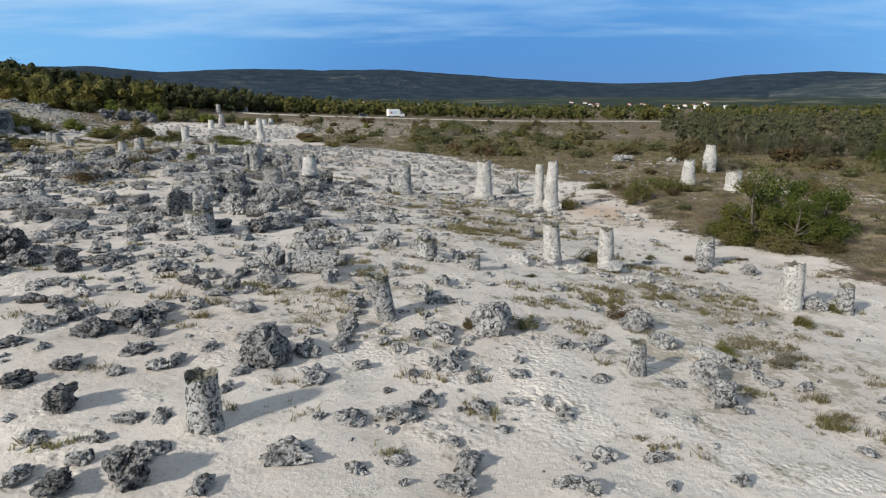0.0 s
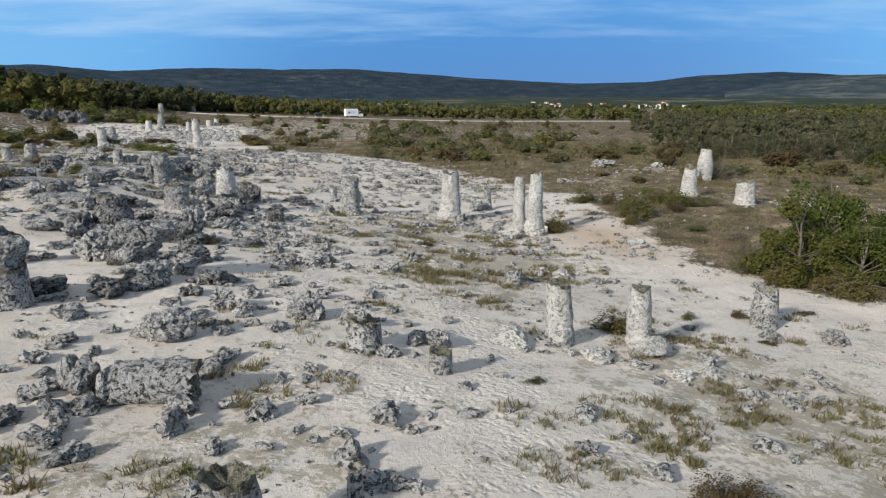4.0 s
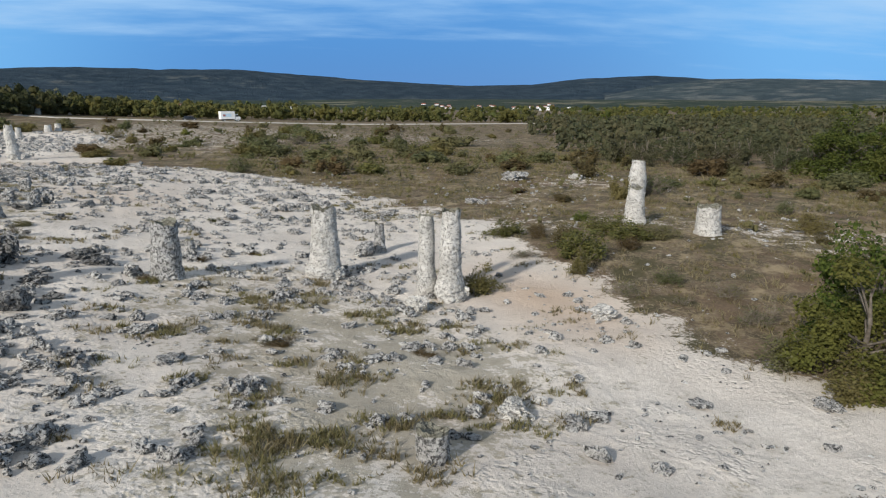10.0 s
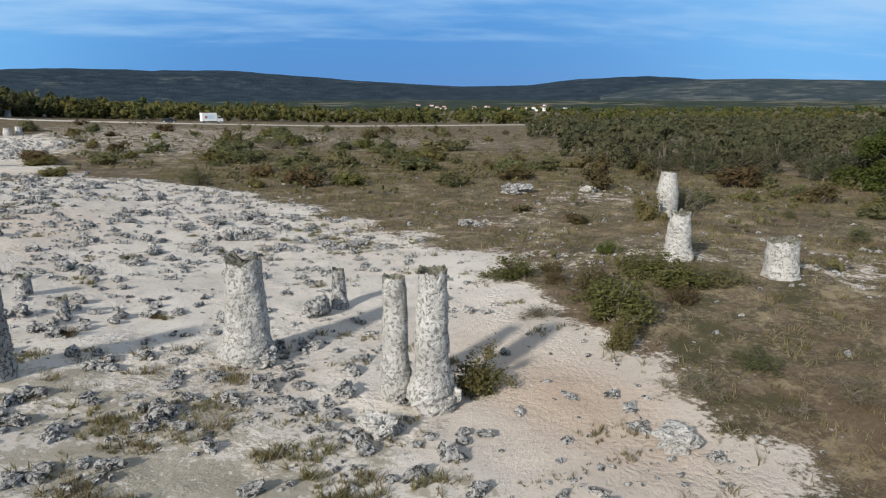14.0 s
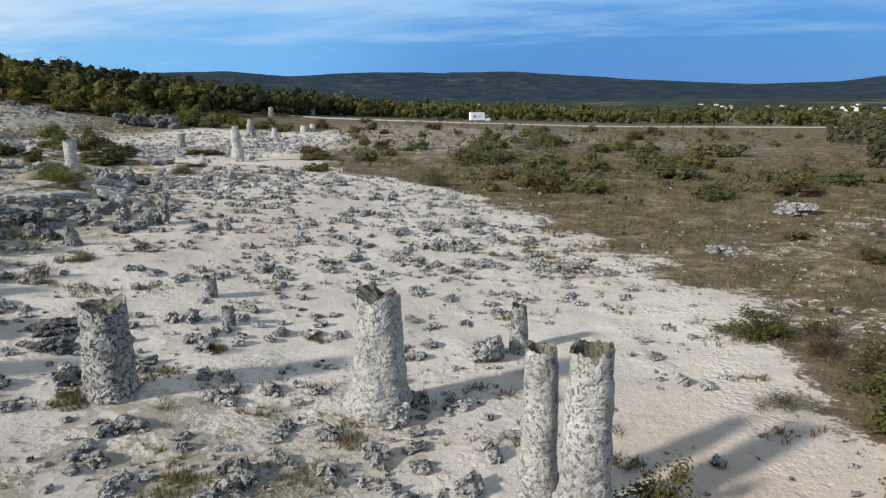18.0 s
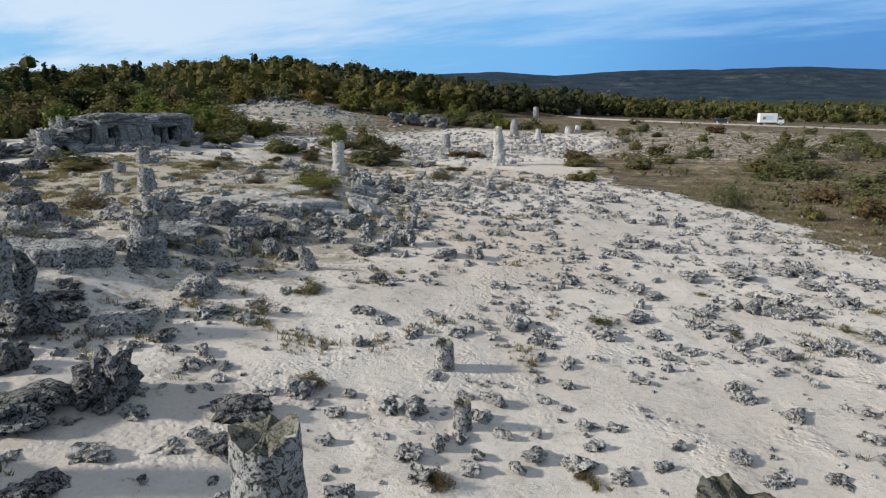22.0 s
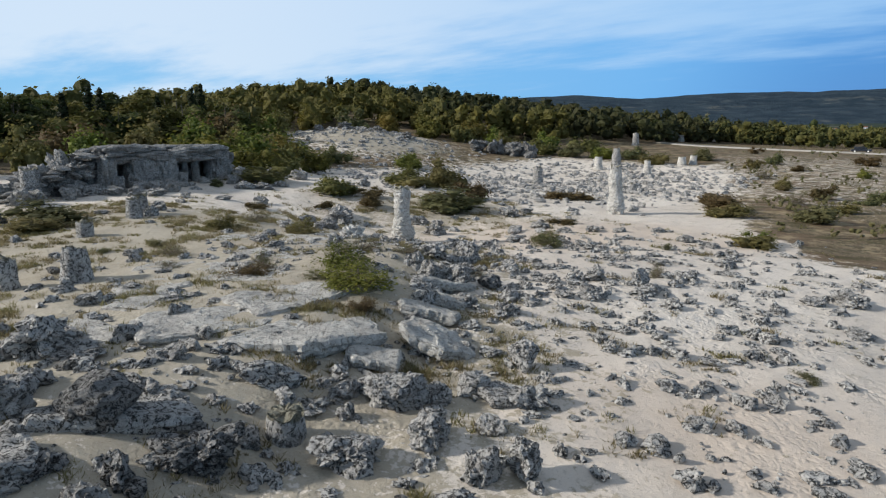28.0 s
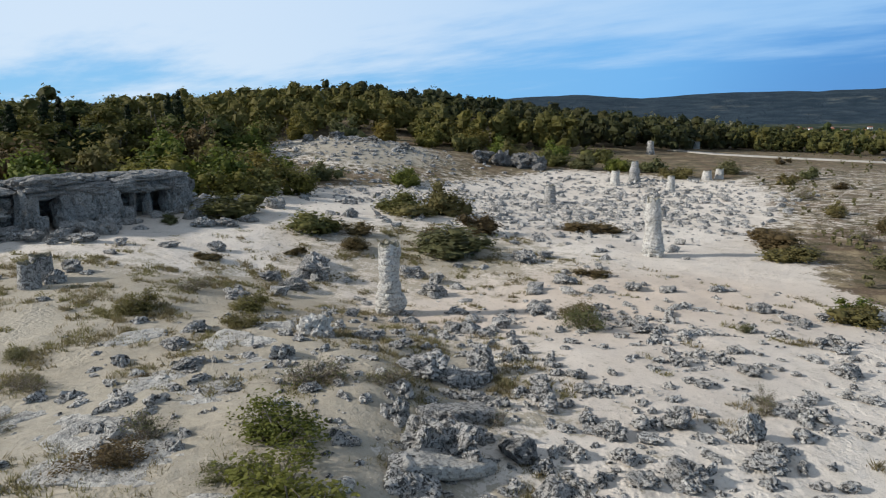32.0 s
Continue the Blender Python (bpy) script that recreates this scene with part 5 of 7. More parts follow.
stone(5.75, 32.01, 1.22, 0.36, "crag", PALE_ROCK, level=4)
small(0.02, 32.47, 0.68)
stone(-2.10, 32.98, 1.05, 0.63, "block", level=4)
stone(3.07, 32.79, 1.72, 0.52, "block", PALE_ROCK, level=4)
small(4.94, 32.18, 0.47)
stone(-5.66, 33.28, 0.83, 0.25)
stone(-3.76, 33.65, 1.52, 0.82, "crag", level=4)
stone(-8.31, 33.99, 0.74, 0.31, "crag", DARK_ROCK)
stone(-6.62, 34.18, 1.10, 0.69, "crag", level=4)
stone(7.74, 33.11, 1.76, 0.58, "block", PALE_ROCK, level=4)
stone(-8.14, 35.40, 1.07, 0.39, "crag", DARK_ROCK)
small(1.07, 34.65, 0.68)
small(11.93, 33.60, 0.53)
stone(-10.03, 36.32, 1.90, 0.75, "block", DARK_ROCK, level=4)
small(-1.87, 35.24, 0.48)
small(-0.92, 35.30, 0.54)
stone(-6.14, 35.93, 0.83, 0.76)
stone(-8.10, 37.61, 2.03, 0.61, "crag", DARK_ROCK, level=4)
small(10.77, 36.65, 0.72)
stone(13.87, 36.54, 0.90, 0.27)
stone(-12.03, 39.72, 2.03, 1.13, "block", DARK_ROCK, level=4)
stone(-6.00, 42.42, 0.77, 0.23)
small(-9.48, 44.00, 0.50)
stone(-11.72, 44.89, 2.16, 1.13, "crag", DARK_ROCK, level=4)
stone(-13.20, 46.24, 1.44, 0.57, "crag", DARK_ROCK)
stone(-8.57, 45.72, 0.96, 0.29, "crag", DARK_ROCK)
stone(8.91, 44.32, 0.97, 0.29)
small(-4.10, 46.18, 0.55)
stone(-15.20, 49.03, 1.05, 0.59, "crag", DARK_ROCK)
stone(-12.25, 51.92, 1.32, 0.80, "crag", DARK_ROCK)
stone(-11.54, 52.78, 1.77, 0.72, "crag", DARK_ROCK, level=4)
stone(-18.48, 54.20, 1.81, 0.54, "crag", DARK_ROCK, level=4)
stone(-21.75, 58.39, 1.99, 0.68, "crag", DARK_ROCK, level=4)
stone(-9.69, 63.37, 1.92, 0.58, "crag", DARK_ROCK, level=4)
# stones of the ledge
stone(-18.18, 68.45, 1.70, 0.88, "block", level=4)
stone(-17.92, 71.45, 0.82, 0.30)
small(-13.82, 74.84, 0.69)
small(-16.75, 72.62, 0.56)
stone(-23.00, 68.10, 1.13, 0.45, "slab", level=4)
stone(-14.51, 75.00, 1.13, 0.34, "crag", DARK_ROCK, level=4)
small(-12.53, 76.44, 0.48)
stone(-20.42, 70.28, 1.00, 0.45)
small(-13.51, 75.96, 0.49)
small(-13.07, 76.48, 0.58)
small(-18.87, 71.67, 0.49)
small(-20.04, 70.92, 0.64)
small(-8.12, 81.24, 0.66)
small(-15.84, 74.84, 0.45)
small(-14.22, 77.09, 0.46)
small(-10.06, 80.78, 0.53)
small(-7.18, 83.48, 0.70)
stone(-21.73, 71.87, 1.14, 0.58, "crag", level=4)
small(-13.44, 78.51, 0.64)
small(-20.00, 73.04, 0.48)
stone(-21.06, 73.08, 0.72, 0.24)
stone(-19.59, 74.51, 1.15, 0.63, "crag", DARK_ROCK)
stone(-13.01, 80.07, 0.83, 0.25)
small(-12.15, 80.94, 0.67)
small(-16.40, 78.36, 0.52)
stone(-14.55, 80.36, 1.57, 0.49, "slab", level=4)
small(-16.07, 78.81, 0.70)
stone(-17.82, 77.83, 1.41, 0.42, "crag", DARK_ROCK, level=4)
stone(-13.40, 81.38, 1.06, 0.60)
stone(-9.53, 85.59, 0.92, 0.28)
stone(-19.79, 77.23, 0.74, 0.25)
stone(-7.60, 87.77, 1.12, 0.34)
small(-10.72, 85.34, 0.57)
stone(-8.79, 87.66, 0.96, 0.29)
small(-12.96, 84.53, 0.66)
stone(-8.83, 89.66, 0.91, 0.27)
stone(-7.61, 91.16, 1.25, 0.38)
stone(-14.33, 104.16, 1.95, 0.67, "crag", level=4)
stone(-24.43, 98.17, 1.37, 0.57)
stone(-32.03, 97.74, 1.37, 1.04)
stone(-44.00, 108.64, 2.06, 0.90, "crag", level=4)
stone(-51.78, 105.24, 3.18, 1.40, "crag", level=4)
# stones of the second stretch
stone(-5.82, 18.69, 1.28, 0.38, "crag", level=4)
small(-4.43, 18.53, 0.44)
small(-1.85, 18.77, 0.41)
small(-2.29, 18.91, 0.46)
small(-7.00, 19.05, 0.41)
small(-3.48, 19.06, 0.62)
small(-4.48, 19.26, 0.42)
small(-0.43, 19.55, 0.65)
stone(-1.33, 19.71, 0.77, 0.23)
stone(-3.54, 19.88, 0.93, 0.39, "crag", level=4)
small(-2.35, 19.82, 0.40)
small(5.82, 19.70, 0.45)
small(0.41, 19.95, 0.38)
small(4.04, 19.91, 0.68)
stone(3.29, 20.15, 1.02, 0.31, "crag", level=4)
stone(8.10, 20.30, 1.28, 0.42, "block", PALE_ROCK, level=4)
small(-0.70, 20.47, 0.47)
small(-8.77, 20.98, 0.71)
stone(9.57, 20.58, 0.72, 0.33)
stone(6.79, 21.05, 0.98, 0.50, "round", level=4)
small(-3.48, 21.35, 0.61)
small(-1.08, 21.64, 0.50)
small(-1.93, 21.80, 0.56)
small(3.79, 21.78, 0.52)
small(-3.90, 22.85, 0.61)
stone(-0.57, 23.35, 0.97, 0.29)
small(0.00, 23.35, 0.70)
stone(-10.07, 23.72, 0.98, 0.29, "crag", DARK_ROCK)
small(-1.14, 23.43, 0.56)
small(9.04, 23.40, 0.58)
stone(-7.32, 24.43, 0.88, 0.30)
small(-9.69, 24.97, 0.61)
small(1.37, 24.57, 0.36)
stone(-8.55, 25.19, 0.92, 0.28, "crag", DARK_ROCK)
small(11.38, 25.04, 0.63)
small(12.01, 25.26, 0.64)
stone(-11.98, 26.33, 0.81, 0.24, "crag", DARK_ROCK)
stone(-8.42, 26.74, 0.83, 0.25, "crag", DARK_ROCK)
small(-11.15, 26.88, 0.67)
small(-10.99, 28.04, 0.71)
small(-3.41, 27.88, 0.43)
small(-2.81, 28.02, 0.43)
small(-12.86, 28.38, 0.72)
stone(-9.75, 28.42, 0.79, 0.24, "crag", DARK_ROCK)
stone(-9.74, 29.89, 0.77, 0.23, "crag", DARK_ROCK)
stone(-0.82, 30.23, 0.87, 0.35)
stone(-0.02, 31.65, 0.84, 0.44)
stone(-14.23, 32.50, 1.06, 0.32, "crag", DARK_ROCK)
stone(-15.93, 33.22, 1.31, 0.43, "crag", DARK_ROCK)
stone(-13.24, 34.92, 1.85, 0.55, "crag", DARK_ROCK, level=4)
stone(-6.33, 36.61, 0.75, 0.52)
stone(-18.46, 38.35, 1.56, 0.54, "crag", DARK_ROCK)
stone(-16.78, 38.60, 1.83, 1.56, "block", DARK_ROCK, level=4)
stone(-17.23, 45.96, 1.55, 0.98, "crag", DARK_ROCK)
# stones on the stony rise
small(-5.63, 54.41, 0.43)
stone(-1.93, 56.18, 0.73, 0.23)
small(-4.59, 55.68, 0.30)
small(0.60, 57.98, 0.52)
small(4.26, 59.28, 0.52)
small(-0.20, 57.81, 0.65)
small(2.02, 58.67, 0.66)
small(1.18, 58.58, 0.40)
stone(-5.91, 56.50, 0.81, 0.27)
stone(2.93, 59.77, 0.82, 0.26)
small(-3.73, 57.59, 0.55)
small(-0.74, 58.72, 0.56)
small(3.78, 60.37, 0.70)
small(0.15, 59.43, 0.71)
small(-1.90, 58.74, 0.71)
stone(-3.47, 58.75, 1.02, 0.37)
small(-8.12, 57.04, 0.58)
stone(1.39, 60.42, 0.73, 0.31)
small(-5.01, 58.45, 0.45)
stone(-9.78, 58.03, 1.25, 0.38, "crag", DARK_ROCK, level=4)
small(4.12, 62.90, 0.48)
small(-0.06, 61.65, 0.48)
stone(-2.47, 61.02, 0.97, 0.29)
small(-10.44, 58.22, 0.58)
small(12.10, 66.35, 0.65)
stone(-1.20, 62.11, 0.73, 0.26)
small(11.40, 66.62, 0.67)
small(4.51, 64.39, 0.58)
small(-0.15, 64.52, 0.55)
stone(4.71, 67.18, 1.51, 0.87, "block", level=4)
small(9.66, 68.57, 0.45)
small(10.51, 70.29, 0.52)
stone(2.50, 67.75, 0.88, 0.29)
small(-11.37, 63.70, 0.54)
small(-4.87, 66.37, 0.63)
stone(-12.80, 64.32, 0.73, 0.30, "crag", DARK_ROCK)
small(13.11, 75.43, 0.56)
small(10.17, 76.29, 0.64)
small(-8.73, 72.31, 0.80)
stone(-7.56, 74.72, 1.41, 0.42)
stone(7.65, 81.85, 1.48, 0.44)
stone(5.52, 81.14, 1.19, 0.52)
small(6.37, 81.43, 0.89)
small(16.98, 86.76, 0.93)
stone(16.21, 87.68, 1.58, 0.48)
stone(3.81, 83.40, 0.96, 0.41)
stone(3.33, 91.37, 1.53, 0.46)
stone(-2.54, 89.51, 1.53, 0.46)
stone(-0.46, 90.89, 1.32, 0.43)
stone(-6.17, 90.80, 1.21, 0.47)
# stones round the fallen column
small(-3.95, 24.34, 0.59)
small(-3.06, 24.53, 0.51)
small(-1.36, 24.44, 0.31)
small(-7.30, 24.99, 0.62)
small(-2.11, 24.92, 0.32)
small(1.24, 24.78, 0.21)
small(-1.58, 25.27, 0.59)
small(-2.50, 25.29, 0.32)
small(3.79, 25.35, 0.67)
small(-0.05, 25.58, 0.38)
stone(-3.38, 26.00, 0.79, 0.32)
small(-4.33, 26.35, 0.39)
small(8.72, 25.75, 0.47)
stone(-7.95, 26.91, 0.76, 0.83, "block")
small(5.00, 26.22, 0.48)
small(-2.56, 26.80, 0.60)
stone(8.26, 26.23, 0.72, 0.22)
small(1.28, 26.72, 0.61)
small(2.25, 26.99, 0.45)
small(9.81, 26.64, 0.50)
stone(4.15, 27.14, 0.75, 0.23)
small(-3.47, 28.19, 0.32)
small(1.27, 28.27, 0.48)
small(-1.73, 28.52, 0.54)
stone(-9.66, 29.42, 0.76, 0.30, "crag", DARK_ROCK)
small(8.99, 28.53, 0.56)
stone(10.69, 29.38, 0.74, 0.22)
small(-8.05, 30.76, 0.60)
small(-8.99, 31.00, 0.61)
small(7.19, 30.27, 0.37)
small(12.88, 32.09, 0.69)
stone(-10.72, 34.74, 1.63, 0.66, "crag", DARK_ROCK, level=4)
# stones round the first columns
stone(-7.46, 10.86, 0.92, 0.30, "crag", DARK_ROCK, level=4)
small(-4.86, 11.12, 0.68)
stone(-6.35, 11.24, 0.95, 0.69, "crag", DARK_ROCK, level=4)
stone(-8.40, 11.17, 0.74, 0.32, "crag", DARK_ROCK)
stone(-0.05, 11.78, 0.87, 0.26, "crag", level=4)
small(-7.48, 11.78, 0.56)
small(-2.07, 12.16, 0.62)
stone(-3.52, 12.38, 1.14, 0.34, "crag", level=4)
small(2.21, 12.29, 0.68)
small(-1.30, 12.53, 0.70)
small(4.48, 12.51, 0.42)
stone(0.24, 12.63, 0.82, 0.24)
small(-8.88, 12.50, 0.70)
small(-7.61, 12.54, 0.59)
small(6.09, 12.99, 0.48)
small(-9.85, 13.18, 0.49)
small(3.28, 13.47, 0.62)
stone(-7.40, 13.46, 0.75, 0.36)
small(-0.12, 13.51, 0.50)
small(4.44, 13.58, 0.62)
stone(-6.62, 13.56, 0.75, 0.62, "crag", DARK_ROCK)
stone(-8.98, 13.65, 0.86, 0.67, "crag", DARK_ROCK)
stone(-2.50, 14.13, 0.90, 0.27)
small(-3.23, 14.03, 0.58)
small(1.06, 14.25, 0.52)
small(6.08, 14.43, 0.32)
stone(-1.62, 14.57, 0.80, 0.24)
stone(-10.73, 14.74, 0.95, 0.38, "crag", DARK_ROCK)
small(-5.71, 15.03, 0.55)
small(0.49, 15.24, 0.69)
stone(-0.71, 15.30, 0.83, 0.48)
small(2.69, 15.37, 0.70)
small(1.37, 15.74, 0.64)
small(-8.77, 15.66, 0.71)
small(5.12, 15.72, 0.43)
stone(-10.14, 15.82, 0.94, 0.28, "crag", DARK_ROCK)
small(2.26, 15.94, 0.52)
stone(-3.70, 16.07, 1.01, 0.30)
stone(-7.89, 16.15, 0.81, 0.24)
stone(-5.20, 16.91, 1.50, 0.99, "round", DARK_ROCK, level=4)
small(0.45, 16.73, 0.68)
stone(7.14, 16.83, 0.91, 0.60, "block")
small(-1.21, 16.83, 0.55)
stone(-8.75, 17.01, 0.92, 0.28, "crag", DARK_ROCK)
small(-2.66, 17.04, 0.62)
stone(-12.38, 17.02, 0.93, 0.30, "crag", DARK_ROCK)
stone(-0.25, 17.40, 0.78, 0.36)
stone(-4.27, 17.62, 0.95, 0.38)
small(2.70, 17.51, 0.47)
stone(4.00, 17.62, 0.79, 0.24)
stone(-0.18, 18.17, 0.73, 0.22)
stone(-10.80, 18.31, 1.47, 0.44, "crag", DARK_ROCK, level=4)
stone(-3.51, 18.33, 0.82, 0.25)
stone(-12.47, 18.17, 0.82, 0.25, "crag", DARK_ROCK)
small(1.78, 18.34, 0.49)
stone(7.41, 18.60, 1.24, 0.61, "block", level=4)
small(-1.71, 18.38, 0.53)
small(9.30, 18.72, 0.60)
stone(-9.85, 19.33, 1.62, 0.49, "crag", DARK_ROCK, level=4)
small(9.10, 19.22, 0.69)
small(8.75, 19.87, 0.71)
stone(-11.76, 20.10, 0.81, 0.24, "crag", DARK_ROCK)
stone(1.06, 20.76, 1.42, 0.96, "round", level=4)
stone(-14.12, 20.77, 1.11, 0.33, "crag", DARK_ROCK)
small(-12.86, 21.58, 0.66)
stone(-3.60, 22.20, 0.88, 0.35)
stone(6.33, 22.60, 1.23, 0.82, "round")
stone(-11.46, 22.56, 0.80, 0.24, "crag", DARK_ROCK)
small(-12.77, 23.52, 0.67)
small(-14.57, 28.54, 0.50)
stone(16.03, 28.96, 1.31, 0.59, "round")
stone(-18.96, 31.51, 0.99, 0.30, "crag", DARK_ROCK)
stone(16.07, 35.89, 1.24, 0.67)
# stones round the tall columns
small(0.30, 50.13, 0.51)
small(2.43, 49.77, 0.64)
stone(4.27, 49.70, 0.92, 0.28)
small(6.82, 49.14, 0.67)
small(9.38, 49.00, 0.33)
small(3.65, 50.96, 0.56)
small(16.12, 47.92, 0.50)
small(5.91, 51.24, 0.65)
small(-1.60, 54.14, 0.62)
small(15.26, 49.26, 0.53)
small(3.09, 53.46, 0.70)
small(8.57, 51.76, 0.38)
small(16.47, 49.61, 0.58)
small(17.19, 49.74, 0.49)
stone(11.12, 51.82, 0.82, 0.25, "crag", PALE_ROCK)
small(13.28, 51.36, 0.44)
small(-3.69, 57.10, 0.59)
small(5.86, 55.15, 0.72)
small(15.01, 53.51, 0.64)
small(8.54, 55.42, 0.45)
stone(14.35, 54.43, 1.53, 0.48, "crag", PALE_ROCK, level=4)
small(9.22, 55.74, 0.58)
small(13.98, 56.41, 0.50)
stone(-5.08, 65.64, 0.76, 0.73)
small(0.88, 64.81, 0.59)
small(-2.00, 67.31, 0.88)
small(12.88, 67.13, 0.70)
small(4.82, 82.63, 0.80)
stone(24.53, 101.42, 3.51, 1.05, "crag", level=4)
stone(31.71, 100.23, 1.79, 0.61, "crag", PALE_ROCK, level=4)
# shrubs below the cave
shrub(-26.56, 84.52, 1.31, 0.70, "rust")
shrub(-39.65, 80.00, 0.27, 0.10, "bare")
shrub(-37.56, 83.12, 1.63, 0.55, "bare")
shrub(-44.19, 82.98, 0.94, 0.35, "olive")
shrub(-22.90, 102.26, 1.29, 0.82, "bare")
shrub(-41.18, 93.09, 1.82, 0.81, "shrub")
shrub(-57.98, 85.14, 5.95, 1.62, "far_olive")
shrub(-22.39, 118.62, 3.44, 1.45, "far_shrub")
shrub(-22.62, 137.70, 4.51, 2.39, "far_olive")
shrub(-58.97, 116.16, 4.13, 1.25, "far_rust")
shrub(-64.06, 128.64, 6.62, 2.14, "far_shrub")
shrub(-25.63, 186.11, 2.78, 1.77, "far_green")
shrub(-90.62, 155.53, 5.44, 3.31, "far_green")
shrub(-45.50, 199.66, 4.54, 1.31, "far_rust")
# shrubs beside the pair of columns
shrub(9.84, 58.68, 2.11, 1.71, "shrub")
shrub(16.06, 61.07, 1.82, 1.64, "shrub")
shrub(-5.95, 59.65, 0.73, 0.35, "rust")
shrub(20.71, 64.94, 1.93, 1.17, "rust")
shrub(14.13, 65.27, 1.99, 0.79, "bare")
shrub(17.59, 66.42, 2.73, 1.17, "shrub")
shrub(21.32, 70.05, 3.09, 1.40, "shrub")
shrub(14.82, 71.26, 2.99, 1.40, "shrub")
shrub(17.31, 72.05, 1.69, 0.90, "rust")
shrub(22.08, 75.33, 1.85, 1.01, "green")
shrub(27.50, 111.94, 5.04, 1.78, "far_rust")
shrub(9.06, 112.42, 5.15, 2.03, "far_shrub")
# shrubs by the columns
shrub(3.27, 29.14, 0.73, 0.20, "olive")
shrub(-1.48, 30.28, 1.26, 0.34, "olive")
shrub(-2.05, 30.62, 0.65, 0.27, "rust")
shrub(7.35, 35.42, 1.97, 0.93, "shrub")
shrub(13.24, 35.44, 1.05, 0.29, "rust")
shrub(11.23, 38.36, 0.85, 0.44, "olive")
shrub(13.99, 39.38, 1.12, 0.44, "rust")
shrub(17.41, 40.06, 1.03, 0.34, "rust")
shrub(-10.56, 45.10, 1.13, 0.62, "rust")
shrub(19.86, 58.33, 2.38, 0.74, "olive")
shrub(17.23, 63.71, 3.95, 2.39, "shrub")
shrub(-31.94, 140.58, 6.16, 2.24, "far_rust")
# shrubs near the start
shrub(10.57, 20.46, 1.77, 0.75, "bare")
shrub(0.36, 20.82, 0.61, 0.58, "rust")
shrub(2.18, 21.29, 1.23, 0.64, "olive")
shrub(8.87, 21.10, 0.70, 0.51, "green")
shrub(6.05, 23.52, 1.49, 0.88, "rust")
shrub(13.94, 25.84, 1.24, 0.51, "shrub")
shrub(17.03, 28.94, 1.38, 0.67, "shrub")
shrub(-27.37, 47.65, 2.68, 1.32, "rust")
shrub(-27.94, 56.70, 3.16, 1.32, "rust")
shrub(-24.53, 60.50, 2.81, 1.04, "shrub")
shrub(-71.49, 111.11, 8.17, 2.67, "far_shrub")
shrub(-61.20, 113.25, 6.27, 2.48, "far_shrub")
# shrubs of the last stretch
shrub(-30.26, 85.94, 1.68, 0.49, "olive")
shrub(-30.95, 87.72, 2.90, 1.30, "green")
shrub(-33.83, 85.59, 1.75, 1.27, "bare")
shrub(-28.73, 90.67, 1.10, 0.77, "green")
shrub(-28.36, 93.76, 1.12, 0.73, "bare")
shrub(-33.53, 90.67, 2.29, 1.25, "bare")
shrub(-40.34, 84.74, 1.73, 0.90, "bare")
shrub(-31.95, 92.75, 1.78, 1.00, "bare")
shrub(-38.00, 87.37, 0.99, 0.29, "rust")
shrub(-22.54, 101.25, 1.24, 0.90, "bare")
shrub(-43.89, 85.61, 1.33, 0.48, "olive")
shrub(-46.69, 91.49, 2.48, 1.07, "shrub")
shrub(-44.57, 95.96, 2.36, 1.09, "shrub")
shrub(-32.46, 106.92, 2.65, 1.51, "olive")
shrub(-26.34, 112.12, 0.92, 0.61, "olive")
shrub(-49.61, 95.60, 2.26, 1.17, "bare")
shrub(-23.05, 120.96, 2.76, 1.22, "far_green")
shrub(-57.42, 100.97, 2.04, 0.73, "far_rust")
shrub(-38.72, 119.75, 2.58, 0.70, "far_rust")
shrub(-56.31, 107.27, 1.79, 0.81, "far_rust")
shrub(-50.68, 118.58, 8.95, 2.44, "far_olive")
shrub(-55.50, 112.48, 3.32, 1.43, "far_rust")
shrub(-30.09, 135.81, 4.86, 1.68, "far_shrub")
shrub(-69.15, 104.61, 2.01, 0.98, "far_olive")
shrub(-54.37, 120.74, 4.19, 1.14, "far_rust")
shrub(-53.95, 126.21, 5.01, 2.29, "far_rust")
shrub(-48.55, 137.25, 5.42, 1.48, "far_rust")
shrub(-68.00, 129.80, 6.60, 2.82, "far_shrub")
shrub(-64.01, 133.24, 5.96, 4.33, "far_shrub")
shrub(-31.28, 162.38, 2.33, 0.89, "far_rust")
shrub(-35.98, 192.84, 3.70, 1.21, "far_rust")
shrub(-88.39, 153.15, 4.95, 3.25, "far_green")
shrub(-55.07, 235.27, 4.00, 1.84, "far_rust")
# shrubs of the plateau
shrub(-4.18, 64.30, 0.91, 0.48, "rust")
shrub(-1.69, 66.91, 0.73, 0.20, "rust")
shrub(-9.73, 65.82, 1.40, 0.38, "rust")
shrub(-14.80, 68.67, 1.33, 1.09, "bare")
shrub(-0.67, 79.84, 0.86, 0.24, "olive")
shrub(-5.26, 77.33, 1.21, 0.40, "olive")
shrub(-25.22, 65.71, 2.70, 1.40, "bare")
shrub(2.98, 83.20, 0.74, 0.43, "olive")
shrub(-15.50, 71.82, 1.74, 0.47, "olive")
shrub(-8.59, 81.67, 1.17, 0.36, "rust")
shrub(-34.15, 72.89, 3.09, 1.14, "rust")
shrub(-13.76, 92.25, 1.19, 0.35, "olive")
shrub(-28.41, 85.84, 3.70, 1.41, "green")
shrub(-33.14, 84.31, 2.14, 0.84, "rust")
shrub(-54.84, 83.69, 4.22, 1.15, "far_shrub")
shrub(-33.91, 108.97, 3.10, 1.21, "rust")
